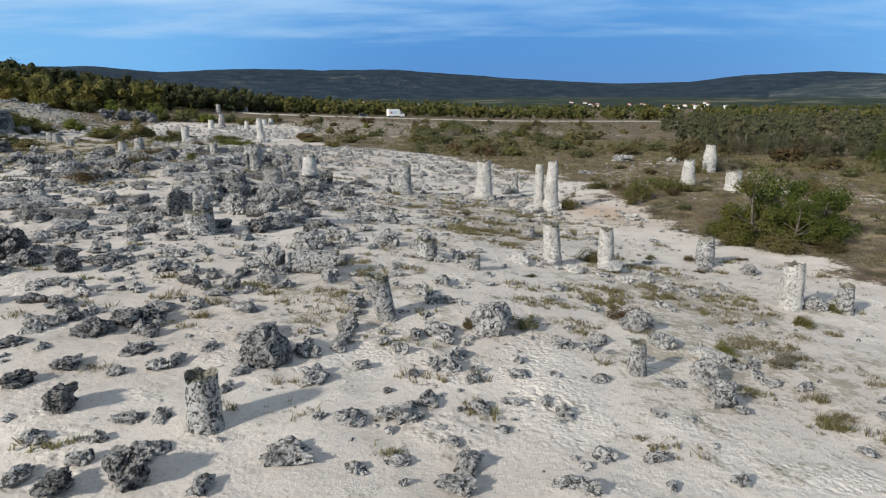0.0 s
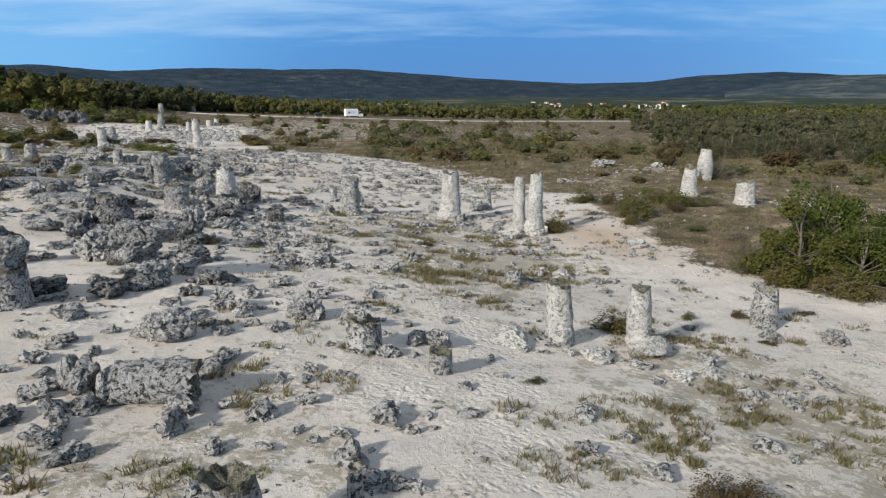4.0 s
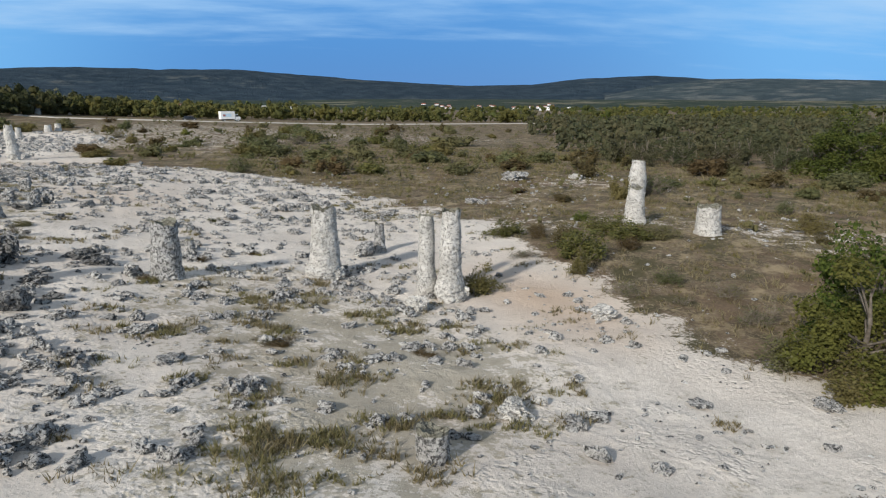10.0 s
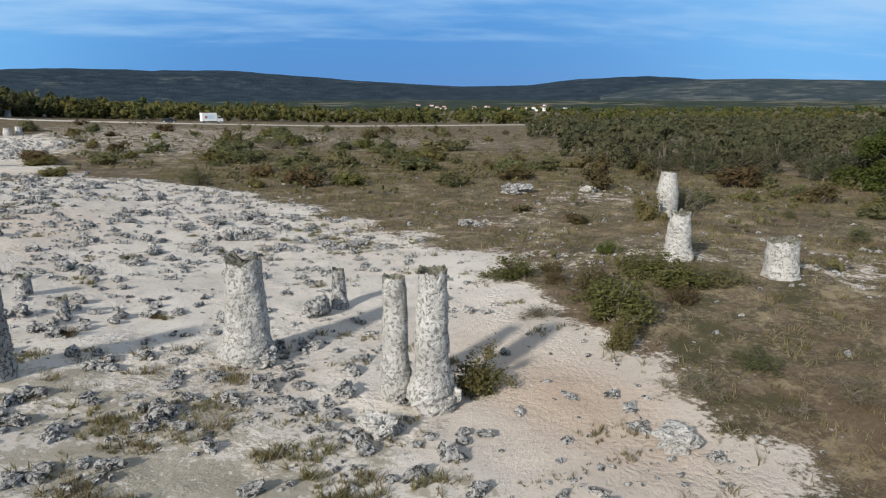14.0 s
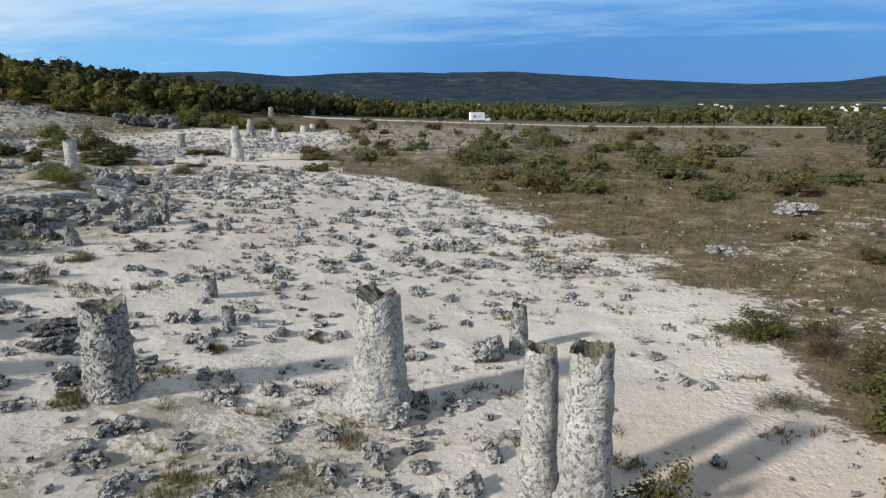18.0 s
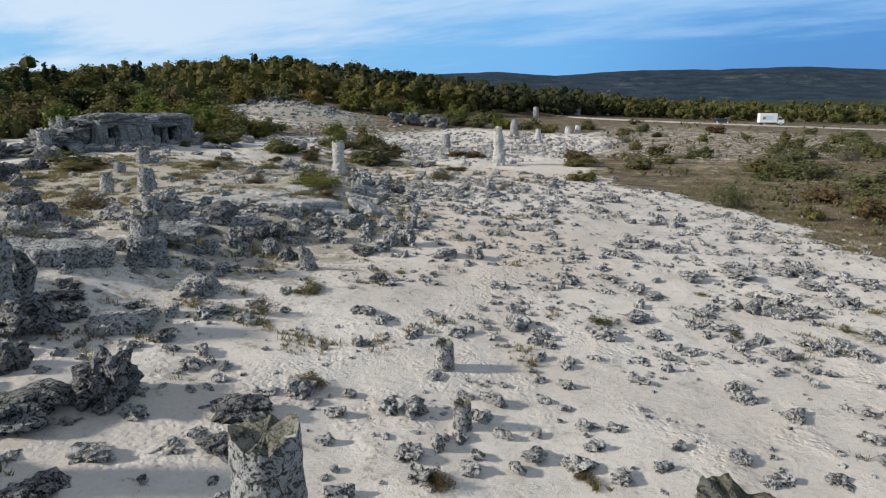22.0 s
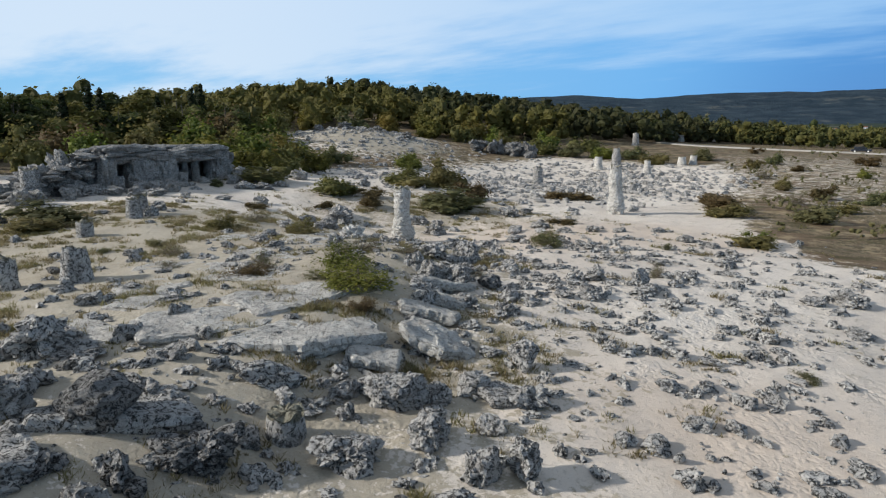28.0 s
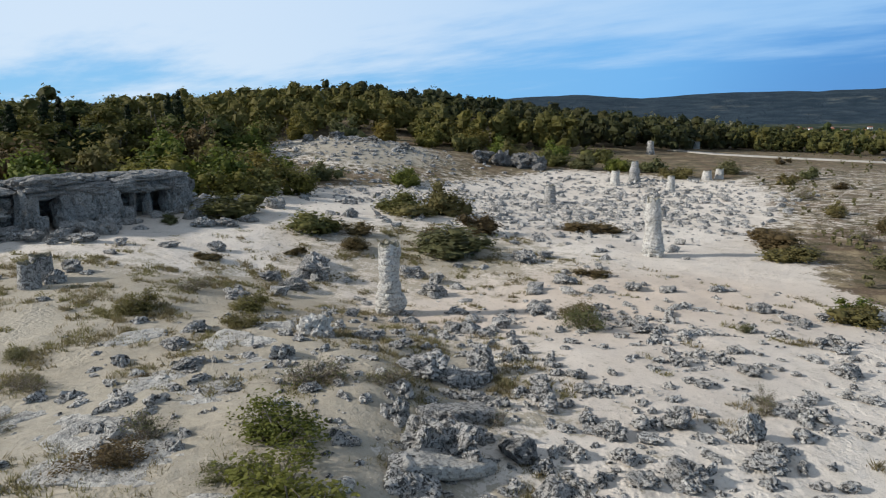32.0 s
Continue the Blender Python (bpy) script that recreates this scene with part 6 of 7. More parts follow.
# shrubs of the scrubland
shrub(0.50, 51.05, 1.31, 0.36, "rust")
shrub(-0.18, 51.39, 1.18, 0.32, "bare")
shrub(5.53, 50.13, 1.06, 0.29, "rust")
shrub(20.59, 52.16, 2.44, 1.21, "bare")
shrub(18.70, 55.17, 1.37, 0.68, "bare")
shrub(16.83, 57.05, 2.37, 1.04, "bare")
shrub(21.49, 55.82, 2.61, 1.01, "bare")
shrub(29.57, 57.05, 2.68, 1.23, "olive")
shrub(18.09, 68.22, 3.02, 1.62, "rust")
shrub(21.97, 67.66, 4.04, 1.61, "shrub")
shrub(23.99, 66.87, 2.71, 1.35, "olive")
shrub(33.79, 64.18, 1.72, 0.83, "rust")
shrub(16.59, 69.57, 1.40, 1.31, "rust")
shrub(35.62, 67.31, 2.98, 1.54, "shrub")
shrub(24.61, 85.92, 2.55, 0.88, "far_rust")
shrub(29.92, 85.15, 2.27, 2.53, "far_shrub")
shrub(53.69, 81.16, 2.70, 1.37, "far_rust")
shrub(48.01, 82.87, 2.70, 1.56, "far_olive")
shrub(22.18, 92.18, 2.24, 0.69, "far_rust")
shrub(38.12, 91.70, 5.27, 1.58, "far_olive")
shrub(49.41, 91.28, 4.05, 2.10, "far_rust")
shrub(-6.42, 110.55, 3.24, 2.49, "olive")
shrub(60.62, 91.99, 3.90, 1.65, "far_olive")
shrub(3.36, 130.96, 7.55, 3.16, "far_olive")
shrub(19.47, 127.94, 7.66, 2.44, "far_olive")
shrub(-9.02, 143.83, 6.48, 1.98, "far_shrub")
shrub(-5.03, 144.60, 8.42, 3.16, "far_olive")
shrub(30.69, 166.61, 9.71, 3.58, "far_olive")
shrub(1.22, 178.91, 9.99, 3.90, "far_olive")

# ---------------------------------------------------------------- single rocks


def fallen_column():
    ob = column(-5.7, 26.7, 2.05, 1.0, 0.95, 71, flare=0.0, hollow=0.05, mat=GREY_ROCK, label="fallen limestone column lying on its side in sand", sink=0.0, name="fallen_column")
    ob.matrix_world = pose(-7.1, 26.6, land_at(-5.7, 26.7) + 0.30, 0, 88, 4)


fallen_column()
stone(-7.6, 26.6, 0.8, 0.95, "block", GREY_ROCK, level=4, label="broken end of a fallen column standing upright")
stone(-10.5, 37.3, 2.5, 1.75, "block", GREY_ROCK, level=5, lift=0.70, deep=2.0, seed=3, label="wide grey rock cap resting on a narrow foot")
stone(-10.2, 37.0, 1.5, 0.95, "squared", GREY_ROCK, level=4, seed=2, label="narrow rock foot under a wide cap")
stone(-13.2, 33.6, 1.5, 1.1, "block", GREY_ROCK, level=4, lift=1.1, label="rough block balanced on a broken column")
stone(-1.62, 30.4, 0.9, 0.62, "block", GREY_ROCK, level=4, lift=0.95, label="broken hollow piece on top of a stump")
column(7.72, 33.75, 2.15, 0.98, 0.66, 72, lean=(-0.12, 0.0), flare=0.0, hollow=0.0, label="white limestone column rising behind a low boulder")

# stacks of block and column on the west side
stone(-12.6, 56.4, 1.9, 1.5, "block", GREY_ROCK, level=4, label="rough rock foot under a pale column")
column(-12.7, 56.2, 1.45, 1.35, 1.05, 73, flare=0.1, hollow=0.05, z=land_at(-12.7, 56.2) + 1.35, sink=0.15, label="pale column standing on a rough rock foot")
column(-15.6, 55.2, 1.55, 1.75, 1.30, 74, mat=GREY_ROCK, hollow=0.0, flare=0.15, swell=((0.8, 0.1, 0.1),))
stone(-19.0, 62.0, 1.8, 0.9, "block", GREY_ROCK, level=4)
column(-19.1, 61.9, 2.05, 1.05, 0.95, 75, mat=GREY_ROCK, hollow=0.0, flare=0.1, swell=((0.75, 0.28, 0.15),), z=land_at(-19.1, 61.9) + 0.5, label="grey rock column with a swollen head")
stone(-21.5, 68.55, 1.75, 1.15, "squared", GREY_ROCK, level=5, deep=1.6, seed=6, turn=65, label="large grey rock foot under a column stump")
stone(8.6, 57.85, 0.9, 0.85, "crag", PALE_ROCK, level=4, label="pale rock shoulder against a tall column")
stone(2.85, 61.8, 1.3, 0.7, "crag", PALE_ROCK, level=4, label="broken pale foot of a tall column")


# blocks and slabs fallen from the shelf: x, y, wide, high, deep, turn
FALLEN = [
    (-24.15, 78.95, 1.95, 0.62, 0.95, 60), (-21.75, 81.25, 2.1, 0.85, 1.5, 40), (-20.6, 85.9, 1.05, 0.95, 0.85, 20), (-20.7, 83.5, 1.2, 0.62, 0.9, 35), (-21.0, 82.3, 0.8, 0.5, 0.7, 10),
    (-22.9, 80.5, 1.1, 0.55, 0.8, 70), (-19.0, 82.0, 1.0, 0.45, 0.8, 15), (-25.9, 89.3, 1.5, 0.6, 0.9, 40), (-23.9, 87.4, 0.9, 0.45, 0.7, 25), (-26.4, 87.7, 1.2, 0.7, 0.9, 50), (-28.6, 92.3, 1.3, 0.7, 0.9, 20), (-25.2, 91.6, 1.2, 0.5, 0.9, 60),
]
for n, (x, y, wide, high, deep, turn) in enumerate(FALLEN):
    stone(x, y, wide, high, "block", GREY_ROCK, deep, turn, seed=n + 2, level=5 if wide > 1.4 else 4, tilt=(6 * (n % 3) - 6, 7 - 4 * (n % 4)), label="large broken limestone block below the shelf")

# the broken rock shelf: the plate with the straight front edge, then the lower ones behind it
SHELF = "broad flat pale bedrock shelf with a broken edge"
sheet(-26.0, 81.6, 5.6, 3.2, 84, 0.55, 5, 0.16, SHELF_ROCK, SHELF, (0, 4))
sheet(-29.0, 79.9, 4.6, 3.6, 60, 0.4, 6, 0.14, SHELF_ROCK, SHELF, (0, 2))
sheet(-29.6, 83.4, 4.8, 3.4, 100, 0.4, 8, 0.10, SHELF_ROCK, SHELF)
sheet(-32.4, 80.6, 4.2, 3.0, 30, 0.35, 7, 0.06, SHELF_ROCK, SHELF)
sheet(-33.0, 85.0, 5.2, 3.4, 40, 0.35, 12, 0.06, SHELF_ROCK, SHELF)
sheet(-35.8, 89.6, 5.4, 3.6, 60, 0.35, 13, 0.05, SHELF_ROCK, SHELF)
sheet(-31.0, 76.6, 4.4, 2.8, 20, 0.35, 14, 0.04, SHELF_ROCK, SHELF)
for n, (x, y, long, wide) in enumerate(((-38.4, 91.4, 4.6, 2.6), (-36.4, 87.4, 4.4, 3.0), (-38.2, 83.4, 4.0, 2.2), (-36.0, 84.8, 3.4, 2.0), (-40.4, 96.4, 3.6, 1.8), (-40.6, 93.6, 3.2, 2.0), (-34.8, 81.0, 3.4, 2.2), (-42.8, 89.4, 2.8, 1.6))):
    sheet(x, y, long, wide, 20 + 37 * n, 0.3, 40 + n, 0.05, SHELF_ROCK, "flat pale bedrock plate flush with dry ground")
TILTED = [
    (-23.35, 85.05, 2.9, 2.0, 20, 0.42, -4, 20, 0.55), (-23.75, 82.4, 1.9, 1.3, 45, 0.32, 6, 12, 0.42), (-25.3, 86.9, 2.5, 1.5, 40, 0.38, -6, 16, 0.52), (-27.7, 90.5, 2.7, 1.3, 50, 0.34, -6, 12, 0.50), (-26.2, 88.6, 2.2, 1.3, 30, 0.34, -8, 14, 0.45), (-29.6, 93.2, 2.8, 1.5, 60, 0.40, -8, 10, 0.42),
    (-19.7, 83.9, 2.0, 1.2, 35, 0.30, 0, 6, 0.20), (-31.6, 96.2, 2.6, 1.5, 70, 0.40, -6, 8, 0.35),
]
for n, (x, y, long, wide, turn, thick, tx, ty, lift) in enumerate(TILTED):
    sheet(x, y, long, wide, turn, thick, 20 + n, lift, SHELF_ROCK if n < 5 else GREY_ROCK, "tilted grey limestone slab fallen from the shelf", (tx, ty))

# low ledges and outcrops of the west side
WEST_LEDGES = [
    (-22.6, 36.0, 4.2, 1.8, 20, 0.6, 0.42), (-18.6, 35.6, 2.6, 1.4, 5, 0.5, 0.34), (-26.2, 38.4, 3.4, 1.8, 40, 0.6, 0.45), (-21.2, 41.6, 2.8, 1.6, 15, 0.5, 0.36), (-24.6, 56.0, 4.0, 2.2, 30, 0.6, 0.45), (-20.6, 51.4, 3.2, 1.8, 10, 0.5, 0.40),
    (-28.6, 49.6, 4.4, 2.4, 25, 0.6, 0.40), (-23.6, 60.6, 3.6, 2.2, 60, 0.6, 0.45), (-30.4, 58.2, 4.0, 2.4, 35, 0.5, 0.30), (-18.2, 57.8, 2.8, 1.6, 20, 0.5, 0.38), (-16.8, 64.4, 2.4, 1.4, 70, 0.5, 0.35), (-27.6, 66.6, 4.0, 2.4, 50, 0.6, 0.35),
]
WEST_CRAGS = [(-19.0, 26.6, 2.3, 1.35), (-17.4, 25.4, 1.5, 0.7), (-16.2, 26.2, 1.3, 0.6), (-15.2, 24.8, 1.2, 0.5), (-17.6, 23.8, 1.4, 0.55), (-14.4, 25.8, 0.9, 0.4), (-15.6, 20.4, 1.3, 0.5), (-13.6, 16.4, 1.2, 0.55)]
for n, (x, y, long, wide, turn, thick, lift) in enumerate(WEST_LEDGES):
    sheet(x, y, long, wide, turn, thick, 60 + n, lift, GREY_ROCK if n % 3 else DARK_ROCK, "low broken limestone ledge with a dark undercut edge", (3 * (n % 3) - 3, 4 - 2 * (n % 4)))
for n, (x, y, wide, high) in enumerate(WEST_CRAGS):
    stone(x, y, wide, high, ("heap", "crag", "block")[n % 3], DARK_ROCK, seed=n + 1, level=5 if wide > 1.8 else 4, label="dark craggy outcrop rising from the sand")

# the undercut ledge farther south, with a stump on its own foot
sheet(-22.3, 65.9, 3.0, 2.5, 70, 0.75, 51, 0.62, GREY_ROCK, "thick undercut limestone slab over a sandy hollow", (0, 4))
sheet(-24.3, 64.4, 3.2, 2.6, 40, 0.7, 52, 0.45, GREY_ROCK, "thick undercut limestone slab over a sandy hollow", (0, 3))
sheet(-22.7, 70.4, 2.6, 1.7, 62, 0.4, 53, 0.78, GREY_ROCK, "thin limestone ledge jutting out beside a rock foot", (4, 8))
sheet(-24.3, 71.8, 3.4, 1.8, 55, 0.4, 54, 0.35, GREY_ROCK, "thin limestone ledge jutting out beside a rock foot", (0, 4))
sheet(-24.6, 75.0, 3.4, 2.0, 70, 0.45, 55, 0.25, GREY_ROCK, "thin limestone ledge jutting out beside a rock foot", (2, 4))
stone(-26.2, 73.1, 1.7, 0.95, "squared", GREY_ROCK, 0.9, 62, seed=4, level=4, label="broken wall-like block on the ledge")
stone(-20.6, 74.4, 1.0, 0.8, "round", GREY_ROCK, 1.0, 30, seed=8, level=4, label="round drum of a broken column")
stone(-22.2, 75.6, 2.1, 0.85, "crag", DARK_ROCK, 1.2, 52, seed=3, level=5)
stone(-17.7, 73.9, 0.8, 1.15, "block", GREY_ROCK, 0.6, 50, seed=5, level=4, tilt=(0, -14), label="leaning upright block of grey limestone")


def rock_shelter():
    """A long low rock with a flat roof on natural piers, dark hollows between them, layered slopes at both ends."""
    base = new("rock_shelter")
    base.matrix_world = pose(-73.6, 101.3, 3.35, 0, 0, 13)
    pieces = [
        ("roof", 0.1, -3.6, 3.15, 4.8, 8.2, 1.9, "squared"), ("roof", 0.1, 3.6, 3.05, 4.8, 8.4, 1.9, "squared"), ("back_wall", -2.6, -3.0, 1.5, 2.2, 9.0, 4.4, "squared"), ("back_wall", -2.7, 3.8, 1.5, 2.2, 9.6, 4.4, "squared"), ("side_wall", -0.4, 7.6, 1.4, 4.4, 1.8, 4.4, "squared"),
        ("pier", 1.3, -6.9, 1.2, 1.8, 1.3, 4.2, "squared"), ("pier", 1.2, -3.4, 1.3, 2.2, 3.3, 4.3, "squared"), ("pier", 1.3, -0.7, 1.2, 2.2, 3.0, 4.3, "squared"),
        ("pier", 1.0, 2.1, 1.2, 0.7, 0.6, 3.6, "crag"), ("pier", 0.8, 3.6, 1.2, 0.9, 0.8, 3.6, "crag"), ("pier", 1.1, 6.3, 1.3, 2.4, 2.4, 4.2, "squared"),
        ("low_wall", 2.2, -1.6, 0.3, 1.2, 1.6, 1.4, "crag"), ("low_wall", 2.3, -6.6, 0.4, 1.0, 1.0, 1.9, "squared"), ("low_wall", 2.1, 0.6, 0.4, 1.0, 1.1, 1.9, "squared"), ("low_wall", 2.0, 4.6, 0.1, 1.2, 1.6, 0.8, "crag"), ("low_wall", 2.3, -3.8, 0.2, 0.9, 1.4, 1.2, "crag"),
        ("flank", -1.0, -8.6, 1.3, 5.2, 4.6, 4.9, "heap"), ("flank", -1.2, -11.4, 0.7, 5.0, 5.0, 3.8, "heap"), ("flank", -1.4, -14.4, 0.0, 4.6, 5.2, 2.4, "heap"), ("flank", 0.8, 9.4, 0.0, 4.0, 5.4, 2.4, "heap"), ("flank", 1.8, 12.6, -0.3, 3.6, 5.0, 1.6, "heap"), ("flank", 1.4, -9.4, 0.0, 3.0, 4.0, 1.8, "heap"),
    ]
    for n, (name, x, y, z, dx, dy, dz, style) in enumerate(pieces):
        ob = part(name, stone_mesh(n, 5 if dy > 4 else 4, style, SHELTER_ROCK), base)
        ob.matrix_local = pose(x, y, z) @ Matrix.Diagonal((dx, dy, dz, 1))
    dice = random.Random(8)
    for n in range(46):
        along = dice.uniform(0, 1)
        y = -7.6 - 8.4 * along if n % 5 else 8.0 + 5.0 * along
        top = (3.5 - 3.6 * along) if n % 5 else (1.6 - 1.6 * along)
        ob = part("layer", stone_mesh(n % 14, 3, "slab", SHELTER_ROCK), base)
        w = dice.uniform(0.9, 2.0)
        ob.matrix_local = pose(dice.uniform(-1.6, 1.6), y, top + dice.uniform(-0.3, 0.1), dice.uniform(-8, 14), dice.uniform(-6, 12), dice.uniform(0, 360)) @ Matrix.Diagonal((w, w * 0.8, dice.uniform(0.25, 0.5), 1))
    return tagged(base, "long grey rock shelter with a flat roof and dark hollows", "rock shelter")


rock_shelter()
own = random.Random(5)
for n in range(44):
    along, away, w = own.uniform(-17, 18), own.uniform(2.4, 5.5), own.uniform(0.7, 2.0)
    if abs(along) > 8:
        away -= own.uniform(0, 4.5)
        w *= 1.3
    c, s = math.cos(radians(13)), math.sin(radians(13))
    stone(-73.6 + away * c - along * s, 101.3 + away * s + along * c, w, w * own.uniform(0.35, 0.75), ("crag", "block")[n % 2], SHELTER_ROCK, seed=n % 14, label="grey rubble fallen round the rock shelter")
for n, (x, y, wide, high) in enumerate(((-88.0, 190.5, 4.4, 3.4), (-91.5, 188.8, 5.2, 3.0), (-95.0, 187.4, 5.0, 3.2), (-98.6, 186.0, 4.6, 2.6), (-118.5, 165.0, 3.2, 1.6), (-113.0, 169.5, 3.6, 1.3), (-108.0, 173.0, 3.4, 1.4), (-121.5, 160.5, 3.0, 1.5))):
    stone(x, y, wide, high, "crag", DARK_ROCK, level=4, seed=n % 14, label="grey rock wall broken into blocks above the hollow", group="far rocks")

# trees that stand alone
tree(20.8, 46.8, 5.0, "bright", 1.25)
tree(23.6, 49.2, 6.6, "bright", 0.95)
tree(23.0, 44.8, 4.0, "bright", 1.4)
tree(26.0, 46.8, 5.4, "bright", 1.1)
shrub(19.3, 45.4, 2.8, 1.7, "shrub")
shrub(21.2, 43.2, 3.0, 1.7, "shrub")
shrub(24.6, 43.2, 2.8, 1.3, "rust")
shrub(18.6, 48.0, 2.6, 1.6, "olive")
tree(67.1, 99.3, 10.0, "bright", 1.25, "large bright green tree towering over the scrub")
tree(73.0, 101.0, 10.2, "bright", 1.25)
tree(79.0, 98.0, 9.6, "bright", 1.2)
tree(70.0, 96.0, 7.5, "bright", 1.3)
tree(120.0, 284.5, 9.6, "bright", 0.8, "tall yellowing tree above the woodland")
for x, y, high in ((-112, 107, 11.5), (-118, 113, 12.5), (-121, 116, 12.0), (-132, 138, 12.5), (-134, 141, 13.5), (-137, 142, 12.5), (-111, 97, 12.5), (-104, 93, 11.0), (-102, 88, 12.0), (-126, 128, 10.5)):
    tree(x, y, high * 0.78, "cypress")
for x, y, wide, high, kind in ((-84, 113, 5.0, 3.4, "green"), (-81, 117, 4.6, 3.0, "shrub"), (-86, 119, 6.0, 4.4, "green"), (-90, 114, 6.5, 4.6, "shrub"), (-82, 122, 5.0, 3.4, "shrub"), (-88, 126, 6.0, 4.2, "green"), (-93, 121, 6.5, 5.0, "green"), (-97, 128, 6.5, 4.6, "shrub"), (-84, 129, 4.4, 2.8, "olive"), (-92, 133, 5.6, 3.6, "shrub"), (-99, 136, 6.0, 4.0, "green"), (-104, 131, 6.5, 5.2, "shrub"), (-96, 143, 5.0, 3.0, "olive"), (-95, 104, 5.5, 4.6, "green"), (-99, 112, 6.5, 5.4, "shrub"), (-97, 97, 5.5, 4.6, "shrub"), (-104, 122, 7.0, 5.8, "green"), (-109, 128, 7.0, 6.0, "rust"), (-103, 104, 6.5, 5.5, "rust"), (-95, 90, 5.0, 3.6, "shrub"), (-91, 84, 4.4, 2.6, "shrub"), (-86, 84, 3.6, 2.0, "rust"), (-120, 146, 6.0, 4.4, "green"), (-127, 152, 6.5, 5.0, "shrub"), (-88, 196, 5.5, 3.4, "shrub"), (-82, 197, 5.0, 3.0, "olive"), (-98, 196, 5.5, 3.6, "shrub"), (-76, 199, 5.0, 2.8, "green"), (-70, 202, 5.0, 2.6, "olive"), (-62, 196, 4.6, 2.4, "shrub"), (-57, 206, 5.0, 2.4, "olive"), (-104, 200, 5.5, 3.6, "green"), (-110, 196, 6, 4.4, "shrub"), (-118, 192, 6, 4.6, "green"), (-126, 186, 6, 4.8, "shrub"), (-131, 178, 6, 4.8, "olive"), (-94, 206, 6, 4.0, "green"), (-114, 204, 7, 5.2, "shrub"), (-124, 198, 7, 5.6, "green"), (-134, 168, 6, 4.8, "green"), (-84, 208, 6, 3.6, "shrub")):
    shrub(x, y, wide * 1.3, high * 1.35, "far_gold" if int(x * 3 + y) % 3 == 0 else "far_" + kind)


# ---------------------------------------------------------------- scattered stones, grass and woods
rng = np.random.default_rng(12)


def scatter(count, box, keep):
    """Random places in a box that pass a test, more often where it is high."""
    x0, x1, y0, y1 = box
    x, y = rng.uniform(x0, x1, count), rng.uniform(y0, y1, count)
    ok = rng.uniform(0, 1, count) < keep(x, y)
    return np.stack([x[ok], y[ok]], 1)


def sized(places, lo, hi, power=2.0):
    s = lo + (hi - lo) * rng.uniform(0, 1, len(places)) ** power
    return np.concatenate([places, s[:, None]], 1)


STONY = [
    (-9, 98, 7, 1.0), (-15, 102, 7, 1.0), (-23, 106, 7, 1.0), (-1, 92, 7, 0.9), (-3, 82, 7, 0.7), (4, 84, 5, 0.8), (-28, 100, 5, 0.8), (-20, 95, 5, 0.6), (2, 74, 5, 0.5), (-30, 112, 6, 0.8),
    (0, 57, 6, 0.8), (4, 53, 5, 0.7), (-4, 50, 5, 0.5), (-14, 34, 8, 0.5), (-8, 40, 6, 0.3), (-26, 74, 6, 0.6), (-30, 88, 7, 0.5), (-18, 50, 8, 0.45), (-66, 155, 16, 1.2), (-54, 145, 8, 0.9), (-60, 175, 14, 0.8), (-108, 164, 14, 1.4), (-40, 92, 6, 0.5),
]


def stony(x, y):
    return np.clip(bell(x, y, STONY), 0, 1) * (1 - scrub_at(x, y) * 0.97) + 0.02


def clumped(x, y):
    flat = np.stack([x, y, 0 * x], 1)
    return fringe(layered(flat * 0.45, 21, 3), -0.25, 0.55)


rubble("rubble", sized(scatter(11500, (-45, 14, 42, 124), lambda x, y: stony(x, y) * (0.25 + 0.75 * clumped(x, y))), 0.16, 0.95, 2.2), "craggy grey limestone rubble scattered thickly over sand", GREY_ROCK, 2)
DENSE = [(-12, 40, 5, 0.9), (-16, 28, 5, 0.9), (-10, 31, 4, 0.7), (-14, 20, 5, 0.6), (-30, 52, 9, 0.8), (-38, 62, 9, 0.8), (-34, 75, 6, 0.5), (-50, 68, 8, 0.6), (-17, 48, 7, 1.0), (-14, 55, 4, 0.6), (-20, 38, 7, 0.9), (-22, 58, 7, 0.9), (-14, 30, 5, 0.6), (-26, 66, 6, 0.8), (-9, 20, 5, 0.45), (-24, 76, 4, 1.0), (-22, 83, 4, 1.0), (-27, 92, 5, 0.7), (-33, 98, 5, 0.6), (8, 17, 4, 0.4), (10, 32, 3, 0.35), (1, 19, 4, 0.35)]
rubble("ledge_rubble", sized(scatter(9500, (-62, 14, 12, 104), lambda x, y: np.clip(bell(x, y, DENSE), 0, 1) * (0.15 + 0.85 * clumped(x * 1.4, y * 1.4))), 0.22, 1.15, 1.9), "dark craggy rubble heaped along the ledge", GREY_ROCK, 2, 14)
rubble("far_rubble", sized(scatter(9000, (-135, -36, 100, 195), lambda x, y: stony(x, y)), 0.3, 1.5, 2.2), "grey rubble round far stone columns and the mound", GREY_ROCK, 1, 5)
rubble("pebbles", sized(scatter(30000, (-34, 24, 8, 112), lambda x, y: (0.35 + 0.65 * stony(x, y)) * clumped(x, y) * (1 - scrub_at(x, y) * 0.8)), 0.07, 0.34, 2.0), "small limestone pieces strewn over the sand", GREY_ROCK, 1, 6)

